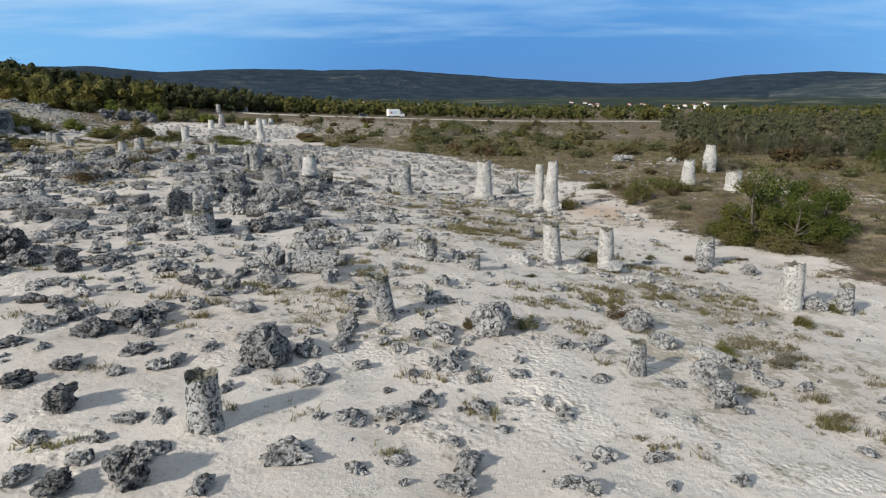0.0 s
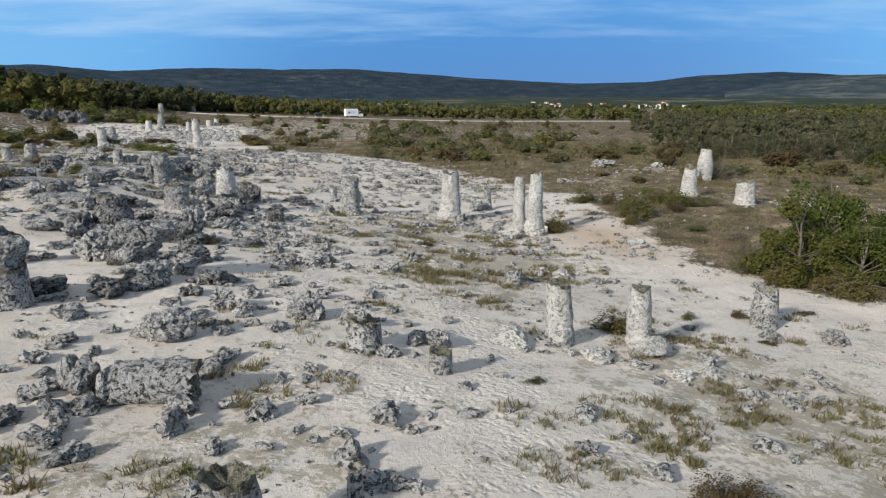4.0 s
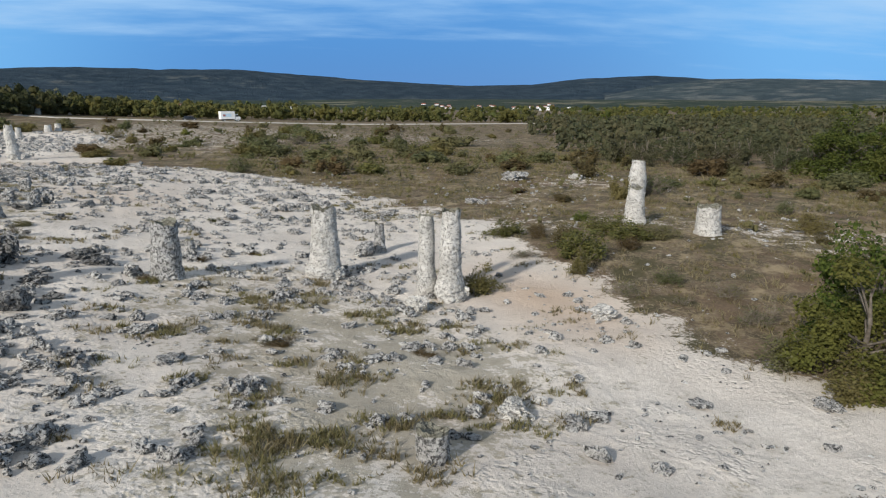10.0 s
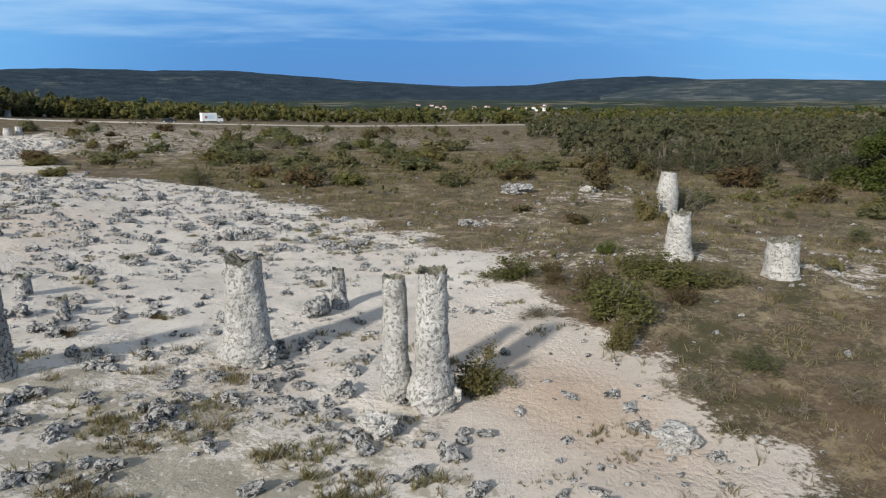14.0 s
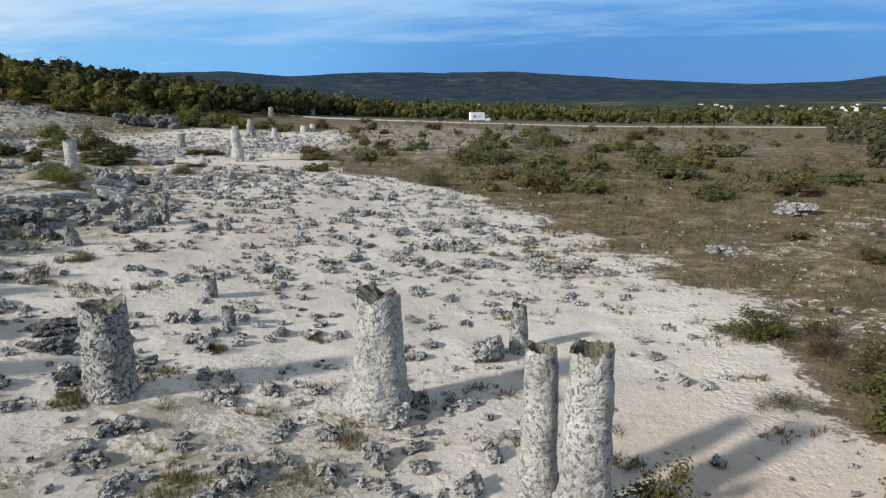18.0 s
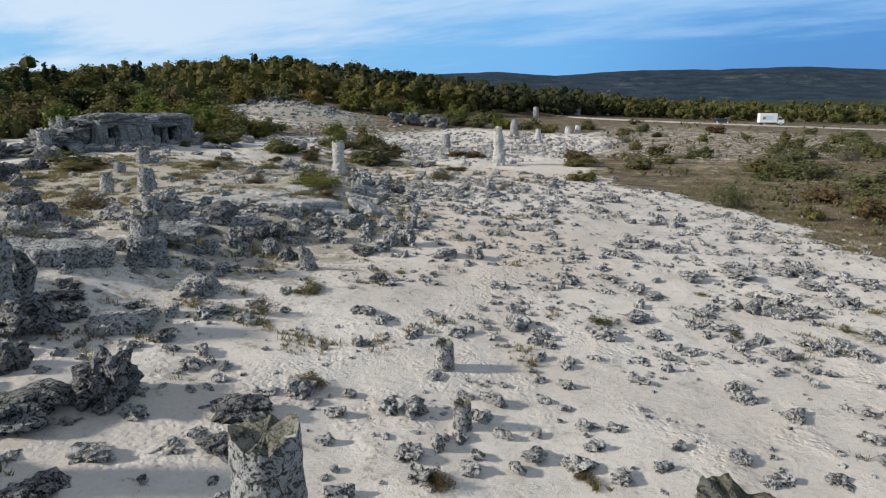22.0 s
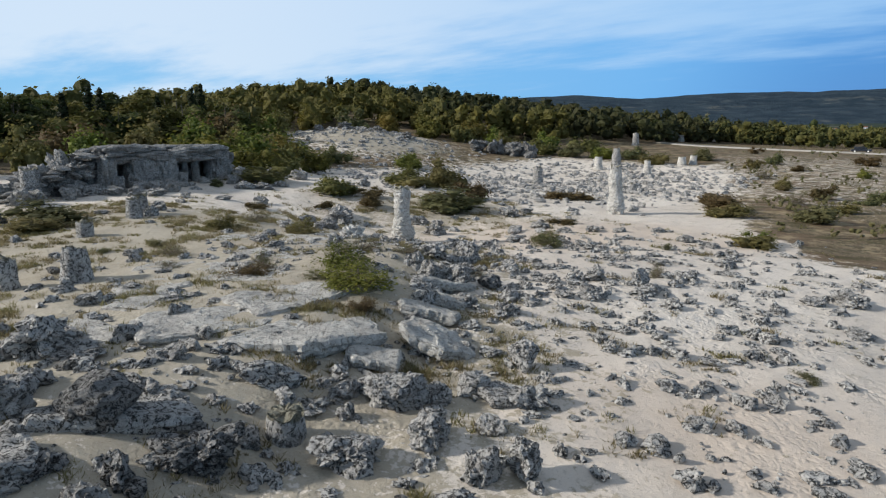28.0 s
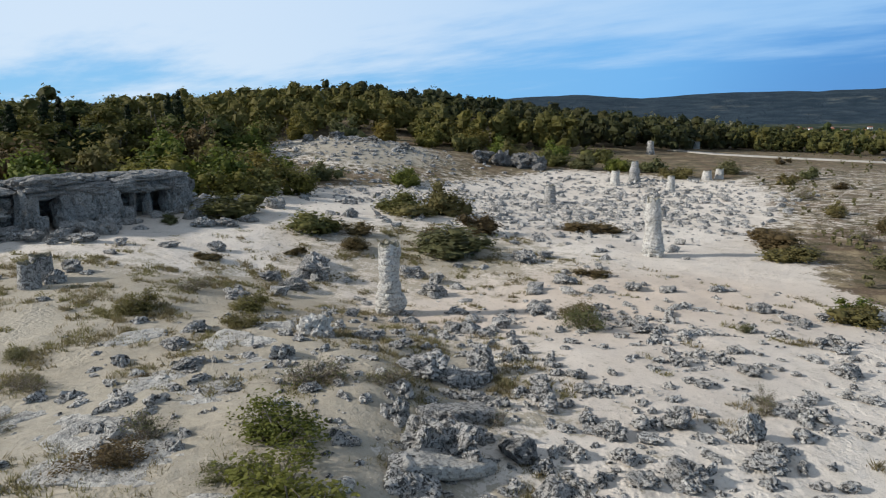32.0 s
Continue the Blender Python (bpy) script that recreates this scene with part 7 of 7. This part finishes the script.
rubble("scrub_rubble", sized(scatter(7000, (10, 60, 36, 124), lambda x, y: np.clip(bell(x, y, [(30, 97, 5, 0.9), (22, 90, 5, 0.7), (36, 96, 4, 0.7), (33, 70, 4, 0.6), (40, 70, 4, 0.4), (26, 80, 8, 0.25), (45, 90, 9, 0.15), (24, 62, 6, 0.22), (20, 100, 8, 0.2), (30, 70, 10, 0.12)]), 0, 1) * (0.2 + 0.8 * clumped(x * 1.3, y * 1.3))), 0.10, 0.55, 2.4), "pale limestone rubble among dry grass", GREY_ROCK, 1, 16)


def tufted(centres, each, spread_, lo, hi):
    """Grass gathered in patches round the centres."""
    p = np.repeat(centres, each, 0) + rng.normal(size=(len(centres) * each, 2)) * np.repeat(rng.uniform(0.3, 1.0, len(centres)), each)[:, None] * spread_ * np.array([1.5, 0.8])
    return sized(p, lo, hi)


patches = scatter(26000, (-64, 22, 8, 128), lambda x, y: np.clip(0.05 + bell(x, y, TURF) * 1.5, 0, 1) * (1 - scrub_at(x, y)) * clumped(x * 1.5, y * 1.5))
grass("dry_tufts", tufted(patches[0::2], 14, 0.42, 0.10, 0.34), "dry straw-coloured grass tufts in sand", DRY_GRASS, 9)
grass("olive_tufts", tufted(patches[1::2], 14, 0.36, 0.10, 0.30), "low olive-brown tufts of grass in sand", OLIVE_GRASS, 9, 22)
grass("scrub_grass", sized(scatter(30000, (-14, 66, 28, 160), lambda x, y: scrub_at(x, y) * (0.3 + 0.7 * clumped(x, y))), 0.18, 0.50), "dry brown grass covering the scrubland", DRY_GRASS, 8, 4)
grass("scrub_herbs", sized(scatter(22000, (-14, 66, 28, 160), lambda x, y: scrub_at(x, y) * clumped(x * 0.7 + 40, y * 0.7)), 0.18, 0.55), "low dark herbs between dry grass", SHRUB_LEAF, 8, 24)

# single bushes stand in a belt across the slope, thinly elsewhere
BELT = [
    (-7, 141, 6, 1.0), (-2, 128, 5, 1.0), (3, 120, 5, 1.0), (9, 111, 4, 0.8), (14, 126, 6, 1.0), (21, 140, 7, 1.0), (25, 130, 6, 1.0), (27, 120, 5, 1.0), (29, 109, 4, 1.0), (35, 106, 4, 1.0), (40, 112, 5, 1.0), (34, 122, 6, 0.9), (-8, 187, 10, 0.5), (5, 165, 10, 0.5), (0, 205, 14, 0.5),
    (-27, 137, 4, 0.7), (-30, 160, 7, 0.6), (-20, 150, 7, 0.7), (-12, 160, 8, 0.6), (-45, 185, 10, 0.6), (30, 55, 5, 0.5), (27, 38, 5, 0.6), (34, 46, 6, 0.6), (40, 60, 8, 0.35), (48, 80, 8, 0.4), (52, 95, 6, 0.7), (40, 92, 5, 0.35), (8, 104, 4, 0.4), (45, 150, 8, 0.5), (30, 240, 20, 0.6),
]


def belt(x, y):
    beyond = x > np.interp(y, EDGE_Y, EDGE_X) + 2.5
    return np.clip(bell(x, y, BELT) + 0.05, 0, 1) * scrub_at(x, y) * beyond


for n, (x, y) in enumerate(scatter(2300, (-60, 66, 30, 260), belt)[:110]):
    w = rng.uniform(1.8, 5.2) if y > 84 else rng.uniform(0.8, 2.2)
    shrub(float(x), float(y), w, w * rng.uniform(0.45, 0.72), ("far_shrub", "far_olive", "far_olive", "far_rust", "far_shrub", "far_olive", "bare")[n % 7][0 if y > 84 else 4 if n % 7 < 6 else 0:])


wood("low_bushes", sized(scatter(5200, (-60, 70, 34, 290), lambda x, y: np.clip(belt(x, y) * 0.8 + 0.05 * scrub_at(x, y), 0, 1) * (x > np.interp(y, EDGE_Y, EDGE_X) + 3)), 0.4, 1.5, 1.3), OLIVE_LEAF, "low grey-green bushes dotted over the scrubland", 42, 0.08, 15, 0.75, 1.0, 4)

CRAGS = [(-13, 39, 4, 0.7), (-16, 46, 4, 0.9), (-21, 44, 6, 0.8), (-19, 55, 5, 1.0), (-26, 52, 6, 0.8), (-15, 60, 3, 0.5), (-25, 62, 6, 0.9), (-33, 58, 6, 0.7), (-30, 44, 6, 0.6)]
# rocks lie thick along the ledge
places = np.concatenate([scatter(900, (-46, -7, 18, 96), lambda x, y: np.clip(bell(x, y, DENSE) * 0.55, 0, 1))[:120], scatter(900, (-44, -8, 33, 66), lambda x, y: np.clip(bell(x, y, CRAGS), 0, 1))[:95]])
for n, (x, y) in enumerate(places):
    w = 0.6 + 1.5 * float(rng.uniform()) ** 1.7
    share, tx, ty = (float(v) for v in rng.uniform((0.3, -12, -12), (0.62, 12, 12)))
    if math.hypot(x + 25.5, y - 82.0) < 6.5 or math.hypot(x + 21.5, y - 68.0) < 3.5 or (-21 < x and 58 < y < 76) or (y < 32 and w > 1.2):
        continue
    stone(float(x), float(y), w, w * share, ("crag", "block", "slab", "crag", "block", "heap")[n % 6], (GREY_ROCK, DARK_ROCK, GREY_ROCK)[n % 3], seed=n % 14, tilt=(tx, ty))


rubble("small_stones", SMALL, "small craggy grey stones lying about on the sand", GREY_ROCK, 2, 8)


def east_wood(x, y):
    return fringe(y - np.interp(x, (20, 34, 45, 56, 66, 80, 140), (175, 128, 116, 108, 101, 96, 60)), -2, 8) * fringe(x - (35 + 0.29 * (y - 104)), -3, 9)


def north_wood(x, y):
    return fringe(y - np.interp(x, (-150, -60, 30, 100), (285, 285, 345, 330)), 0, 10)


first = scatter(900, (30, 120, 60, 150), lambda x, y: east_wood(x, y) * 0.9)
first = first[np.argsort(np.hypot(first[:, 0] - 15, first[:, 1] - 50))][:60]
for x, y in first:
    tree(float(x), float(y), rng.uniform(3.2, 5.2), "young", rng.uniform(0.9, 1.25))
grove = sized(scatter(2400, (30, 330, 70, 340), lambda x, y: east_wood(x, y) * 0.8), 3.6, 6.6, 1.0)
front = grove[:, 1] - np.interp(grove[:, 0], (20, 34, 45, 56, 66, 80, 140), (175, 128, 116, 108, 101, 96, 60)) < 34
front &= grove[:, 0] < 170
wood("east_wood", grove[front], YOUNG_LEAF, "close-grown grey-green young trees at the wood's edge", 240, 0.045, 7, 0.34, 0.6, 8, (0.10, 0.18))
wood("east_wood_behind", grove[~front], YOUNG_LEAF, "grey-green young woodland over the plain", 40, 0.095, 17, 0.42, 0.8, 5, (0.13, 0.22))
belt_trees = sized(scatter(2600, (-160, 300, 285, 400), lambda x, y: north_wood(x, y) * np.exp(-np.maximum(y - 300, 0) / 60.0)), 4.5, 9.0, 1.2)
wood("north_wood", belt_trees, BELT_LEAF, "olive and yellow-green belt of trees beyond the road", 84, 0.085, 8, 0.40, 0.9, 6, (0.13, 0.24))
wood("plain_wood", sized(scatter(1100, (-600, 1000, 420, 1500), lambda x, y: 0.8 + 0 * x), 6.0, 12.0, 1.0), WOOD_LEAF, "dark far woodland over the plain", 20, 0.13, 9, 0.6, 1.1, 4)
wood("poplar_row", sized(np.stack([np.linspace(-184, -132, 46) + rng.normal(size=46) * 3, 448 + rng.normal(size=46) * 6], 1), 12.0, 19.0, 1.0), PALE_LEAF, "row of pale slender poplars behind the belt of trees", 90, 0.05, 29, 0.16, 0.5, 6, (0.08, 0.14))


def west_wood(x, y):
    inside = fringe(-x - np.interp(y, (40, 90, 120, 150, 185, 215, 250, 300, 420), (118, 104, 100, 128, 122, 98, 82, 74, 70)), 0, 12)
    return inside * fringe(np.hypot(x + 114, y - 166), 18, 26)


places = scatter(700, (-260, -90, 40, 320), lambda x, y: west_wood(x, y) * 0.9)
near_first = np.argsort(np.hypot(places[:, 0] + 20, places[:, 1] - 80))
for x, y in places[near_first[:66]]:
    tree(float(x), float(y), rng.uniform(6.5, 9.0), "oak", rng.uniform(1.3, 1.7))
woods = sized(scatter(1700, (-360, -75, 60, 380), lambda x, y: west_wood(x, y) * np.maximum(fringe(-x, 130, 150), fringe(y, 190, 210))), 7.0, 10.5, 1.0)
wood("west_wood", woods[woods[:, 1] < 225], WOOD_LEAF, "dark oak wood on the western rise", 220, 0.062, 10, 0.60, 0.95, 10, (0.14, 0.23))
# trees farther north take the leaf colour darkened for cloud shadow
wood("oak_wood", woods[woods[:, 1] >= 225], SHADED_OAK_LEAF, "dark close oak wood on the far rise", 112, 0.078, 11, 0.62, 1.0, 8, (0.15, 0.24))

# ---------------------------------------------------------------- road, vehicles, hills and far buildings


def strip(name, points, wide, mat, label, category):
    v, f = [], []
    for n, (x, y) in enumerate(points):
        a = points[max(n - 1, 0)]
        b = points[min(n + 1, len(points) - 1)]
        w = Vector((b[1] - a[1], a[0] - b[0])).normalized() * wide / 2
        for s, lift in ((-1.25, -0.3), (-1, 0.22), (1, 0.22), (1.25, -0.3)):
            v.append((x + s * w.x, y + s * w.y, land_at(x, y) + lift))
    for n in range(len(points) - 1):
        for k in range(3):
            f.append((n * 4 + k, n * 4 + k + 1, n * 4 + k + 5, n * 4 + k + 4))
    return tagged(new(name, mesh_of(name, v, f, mat, False)), label, category, kind="structure")


ROAD_X, ROAD_Y = (-330, -160, -75, -32, 0, 40, 110, 200), (300, 266, 257, 267, 284, 303, 330, 350)
strip("road", [(float(x), float(np.interp(x, ROAD_X, ROAD_Y))) for x in range(-88, 120, 4)], 5.0, ROAD, "pale straight road across the plain", "road")


def hills(name, radius, deep, profile_az, profile_el, mat, label, seed, base=0.0):
    """A far ridge: az in degrees to the left of north, el its skyline in degrees."""
    az = np.arange(min(profile_az), max(profile_az), 0.35)
    share = np.linspace(0, 1, 14)
    a, s = np.meshgrid(np.radians(az), share, indexing="ij")
    ridge = np.tan(np.radians(np.interp(np.degrees(a), profile_az, profile_el))) * (radius + deep)
    r = radius + deep * s
    p = np.stack([np.sin(-a).ravel() * r.ravel(), np.cos(a).ravel() * r.ravel(), np.zeros(a.size)], 1)
    up = fringe(s, 0.0, 1.0).ravel() * (ridge.ravel() + 8) + base
    p[:, 2] = up + (0.10 * layered(p / 260.0, seed, 4, 0.6) + 0.015 * layered(p / 40.0, seed + 1, 2)) * ridge.ravel() * s.ravel() * (1.25 - s.ravel()) - 6 * (s.ravel() == 0)
    na, ns = a.shape
    i, j = np.meshgrid(np.arange(na - 1), np.arange(ns - 1), indexing="ij")
    k = (i * ns + j).ravel()
    return tagged(new(name, mesh_of(name, p, np.stack([k, k + ns, k + ns + 1, k + 1], 1), mat)), label, "hills", kind="structure")


AZ = (-75, -56, -50, -43.6, -35.4, -28.4, -22.6, -18.3, -13, -9.2, -4.4, 0.4, 5.3, 12, 18.5, 23.6, 28.4, 36, 45, 60, 90)
EL = (0.9, 1.0, 1.2, 1.4, 1.8, 2.3, 2.2, 1.75, 1.65, 1.8, 2.1, 2.45, 2.75, 2.7, 2.75, 2.35, 2.75, 2.4, 2.3, 2.0, 1.6)
hills("far_hills", 2300, 1100, AZ, EL, HILL_HAZY, "long dark wooded ridge beyond the plain, blue haze in its colour", 31)
# sunlit end of the ridge, its light painted as paler grass
hills("sunlit_grass_hill", 2000, 1000, (-75, -60, -50, -43, -37, -32, -28, -24), (1.1, 1.25, 1.5, 1.75, 2.0, 2.05, 1.6, 0.9), HILL_SUNLIT_GRASS, "long grassy hill in front of the ridge, painted paler as sunlit", 43)
hills("near_ridge", 1900, 700, (-6, 0, 6, 12, 18, 24, 30, 45, 60), (0.5, 1.1, 1.5, 1.55, 1.5, 1.7, 1.9, 1.6, 1.2), HILL_HAZY, "lower wooded ridge above the villages, blue haze in its colour", 47)
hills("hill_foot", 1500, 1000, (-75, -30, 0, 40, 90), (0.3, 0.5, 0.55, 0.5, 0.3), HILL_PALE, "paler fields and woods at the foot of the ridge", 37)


def house(az, r, wide, deep, high, turn, roof=True):
    """A far house: walls with windows, a roof of its own."""
    a = radians(az)
    x, y = -math.sin(a) * r, math.cos(a) * r
    z = max(land_at(x, y), fringe(np.array([(r - 1500) / 1000.0]), 0, 1)[0] * 28)
    base = new("house")
    base.matrix_world = pose(x, y, z, 0, 0, az + turn)
    w, d = wide / 2, deep / 2
    box = [(-w, -d, -4), (w, -d, -4), (w, d, -4), (-w, d, -4), (-w, -d, high), (w, -d, high), (w, d, high), (-w, d, high)]
    sides = [(0, 1, 5, 4), (1, 2, 6, 5), (2, 3, 7, 6), (3, 0, 4, 7), (4, 5, 6, 7)]
    part("wall", mesh_of("wall", box, sides, WHITE_WALL, False), base)
    o, rise = 0.5, (deep * 0.28 if roof else 0.6)
    top = [(-w - o, -d - o, high), (w + o, -d - o, high), (w + o, d + o, high), (-w - o, d + o, high), (-w - o, 0, high + rise), (w + o, 0, high + rise)]
    part("roof", mesh_of("roof", top, [(0, 1, 5), (0, 5, 4), (2, 3, 4), (2, 4, 5), (0, 4, 3), (1, 2, 5)], RED_ROOF if roof else WHITE_WALL, False), base)
    for n in range(max(2, int(wide // 5))):
        c = -w + (n + 0.5) * wide / max(2, int(wide // 5))
        pane = [(c - 0.7, -d - 0.05, high * 0.35), (c + 0.7, -d - 0.05, high * 0.35), (c + 0.7, -d - 0.05, high * 0.75), (c - 0.7, -d - 0.05, high * 0.75)]
        part("window", mesh_of("window", pane, [(0, 1, 2, 3)], GLASS, False), base)
    return tagged(base, "white house with a low roof at the foot of the hills" if roof else "long low white industrial building below the ridge", "building", group="far buildings")


for az, wide in ((3.0, 70), (1.2, 45), (-17.4, 40), (-19.3, 34), (-21.4, 22)):
    house(az, 1480, wide * 0.6, 14, 5.5, 8, False)
for n in range(44):
    house(8 + 9 * rng.uniform() if n < 26 else -21 + 12 * rng.uniform(), rng.uniform(1560, 1900), rng.uniform(6, 11), 7, rng.uniform(3, 5), rng.uniform(-40, 40))


def bevelled(size, at, bevel, mat, name):
    bm = bmesh.new()
    bmesh.ops.create_cube(bm, size=1.0, matrix=Matrix.Translation(at) @ Matrix.Diagonal((*size, 1)))
    bmesh.ops.bevel(bm, geom=bm.edges[:], offset=bevel, segments=2, affect="EDGES")
    me = bpy.data.meshes.new(name)
    bm.to_mesh(me)
    bm.free()
    me.materials.append(mat)
    return me


def vehicle(name, x, y, turn, size, paint, label):
    """A small far vehicle on the road: body, cab, glass and four wheels with rims."""
    length, wide, high = size
    base = new(name)
    base.matrix_world = pose(x, y, land_at(x, y) + 0.23, 0, 0, turn)
    lower = 0.55 * high if high < 1.8 else 0.82 * high
    part("body", bevelled((length, wide, lower - 0.3), (0, 0, 0.3 + (lower - 0.3) / 2), 0.12, paint, "body"), base)
    part("cabin", bevelled((length * (0.55 if high < 1.8 else 0.78), wide * 0.92, high - lower + 0.1), (-length * 0.08, 0, (lower + high) / 2 - 0.05), 0.15, paint, "cabin"), base)
    for s in (-1, 1):
        part("side_window", bevelled((length * 0.32, 0.03, (high - lower) * 0.7 + 0.25 * (high > 1.8)), (length * 0.10, s * wide * 0.47, (lower + high) / 2 - 0.05), 0.01, GLASS, "side_window"), base)
    part("windscreen", bevelled((0.04, wide * 0.8, high * 0.25), (length * (0.2 if high < 1.8 else 0.5), 0, high * 0.72), 0.01, GLASS, "windscreen"), base)
    for px in (-0.32, 0.32):
        for s in (-1, 1):
            wheel = part("wheel", wheel_mesh(0.33, 0.22, RUBBER), base)
            wheel.matrix_local = pose(px * length, s * wide * 0.46, 0.33, 90, 0, 0)
            part("rim", wheel_mesh(0.2, 0.24, WHITE_WALL), wheel)
    return tagged(base, label, "vehicle")


def wheel_mesh(radius, wide, mat):
    bm = bmesh.new()
    bmesh.ops.create_cone(bm, cap_ends=True, segments=20, radius1=radius, radius2=radius, depth=wide)
    me = bpy.data.meshes.new("wheel")
    bm.to_mesh(me)
    bm.free()
    me.materials.append(mat)
    return me



def box_truck(x, y, turn):
    """A small white delivery truck: box body with a printed side, cab, glass, wheels."""
    base = new("box_truck")
    base.matrix_world = pose(x, y, land_at(x, y) + 0.23, 0, 0, turn) @ Matrix.Scale(1.1, 4)
    box = part("cargo_box", bevelled((4.4, 2.1, 2.4), (-1.0, 0, 1.9), 0.04, WHITE_WALL, "cargo_box"), base)
    part("printed_panel", bevelled((2.6, 0.02, 1.0), (-1.2, -1.065, 1.9), 0.004, PANEL_BLUE, "printed_panel"), box, "pale blue picture on the box side")
    part("printed_patch", bevelled((0.8, 0.02, 0.6), (-2.1, -1.08, 1.85), 0.004, PANEL_RED, "printed_patch"), box, "dark red patch in the picture")
    cab = part("cab", bevelled((1.9, 1.95, 1.15), (2.15, 0, 0.95), 0.18, WHITE_WALL, "cab"), base)
    part("cab_roof", bevelled((1.2, 1.85, 0.8), (1.85, 0, 1.85), 0.22, WHITE_WALL, "cab_roof"), cab)
    for s in (-1, 1):
        part("side_window", bevelled((0.8, 0.03, 0.5), (1.9, s * 0.935, 1.75), 0.01, GLASS, "side_window"), cab)
    part("windscreen", bevelled((0.05, 1.5, 0.55), (2.46, 0, 1.75), 0.01, GLASS, "windscreen"), cab)
    part("chassis", bevelled((6.0, 0.9, 0.25), (0, 0, 0.55), 0.03, RUBBER, "chassis"), base)
    for px in (-2.0, 2.2):
        for s in (-1, 1):
            wheel = part("wheel", wheel_mesh(0.36, 0.25, RUBBER), base)
            wheel.matrix_local = pose(px, s * 0.9, 0.36, 90, 0, 0)
            part("rim", wheel_mesh(0.2, 0.27, WHITE_WALL), wheel)
    return tagged(base, "white delivery box truck with a printed side on the road", "truck")


PANEL_BLUE = make_plain("printed_blue", (0.45, 0.65, 0.78), (0.6, 0.72, 0.8), 1.5, 0.5)
PANEL_RED = make_plain("printed_red", (0.30, 0.06, 0.07), (0.42, 0.2, 0.15), 3.0, 0.5)
box_truck(-25.5, float(np.interp(-25.5, ROAD_X, ROAD_Y)), 26)
vehicle("car", -38.0, float(np.interp(-38.0, ROAD_X, ROAD_Y)), 13, (4.5, 1.8, 1.45), DARK_PAINT, "dark estate car driving on the pale road")
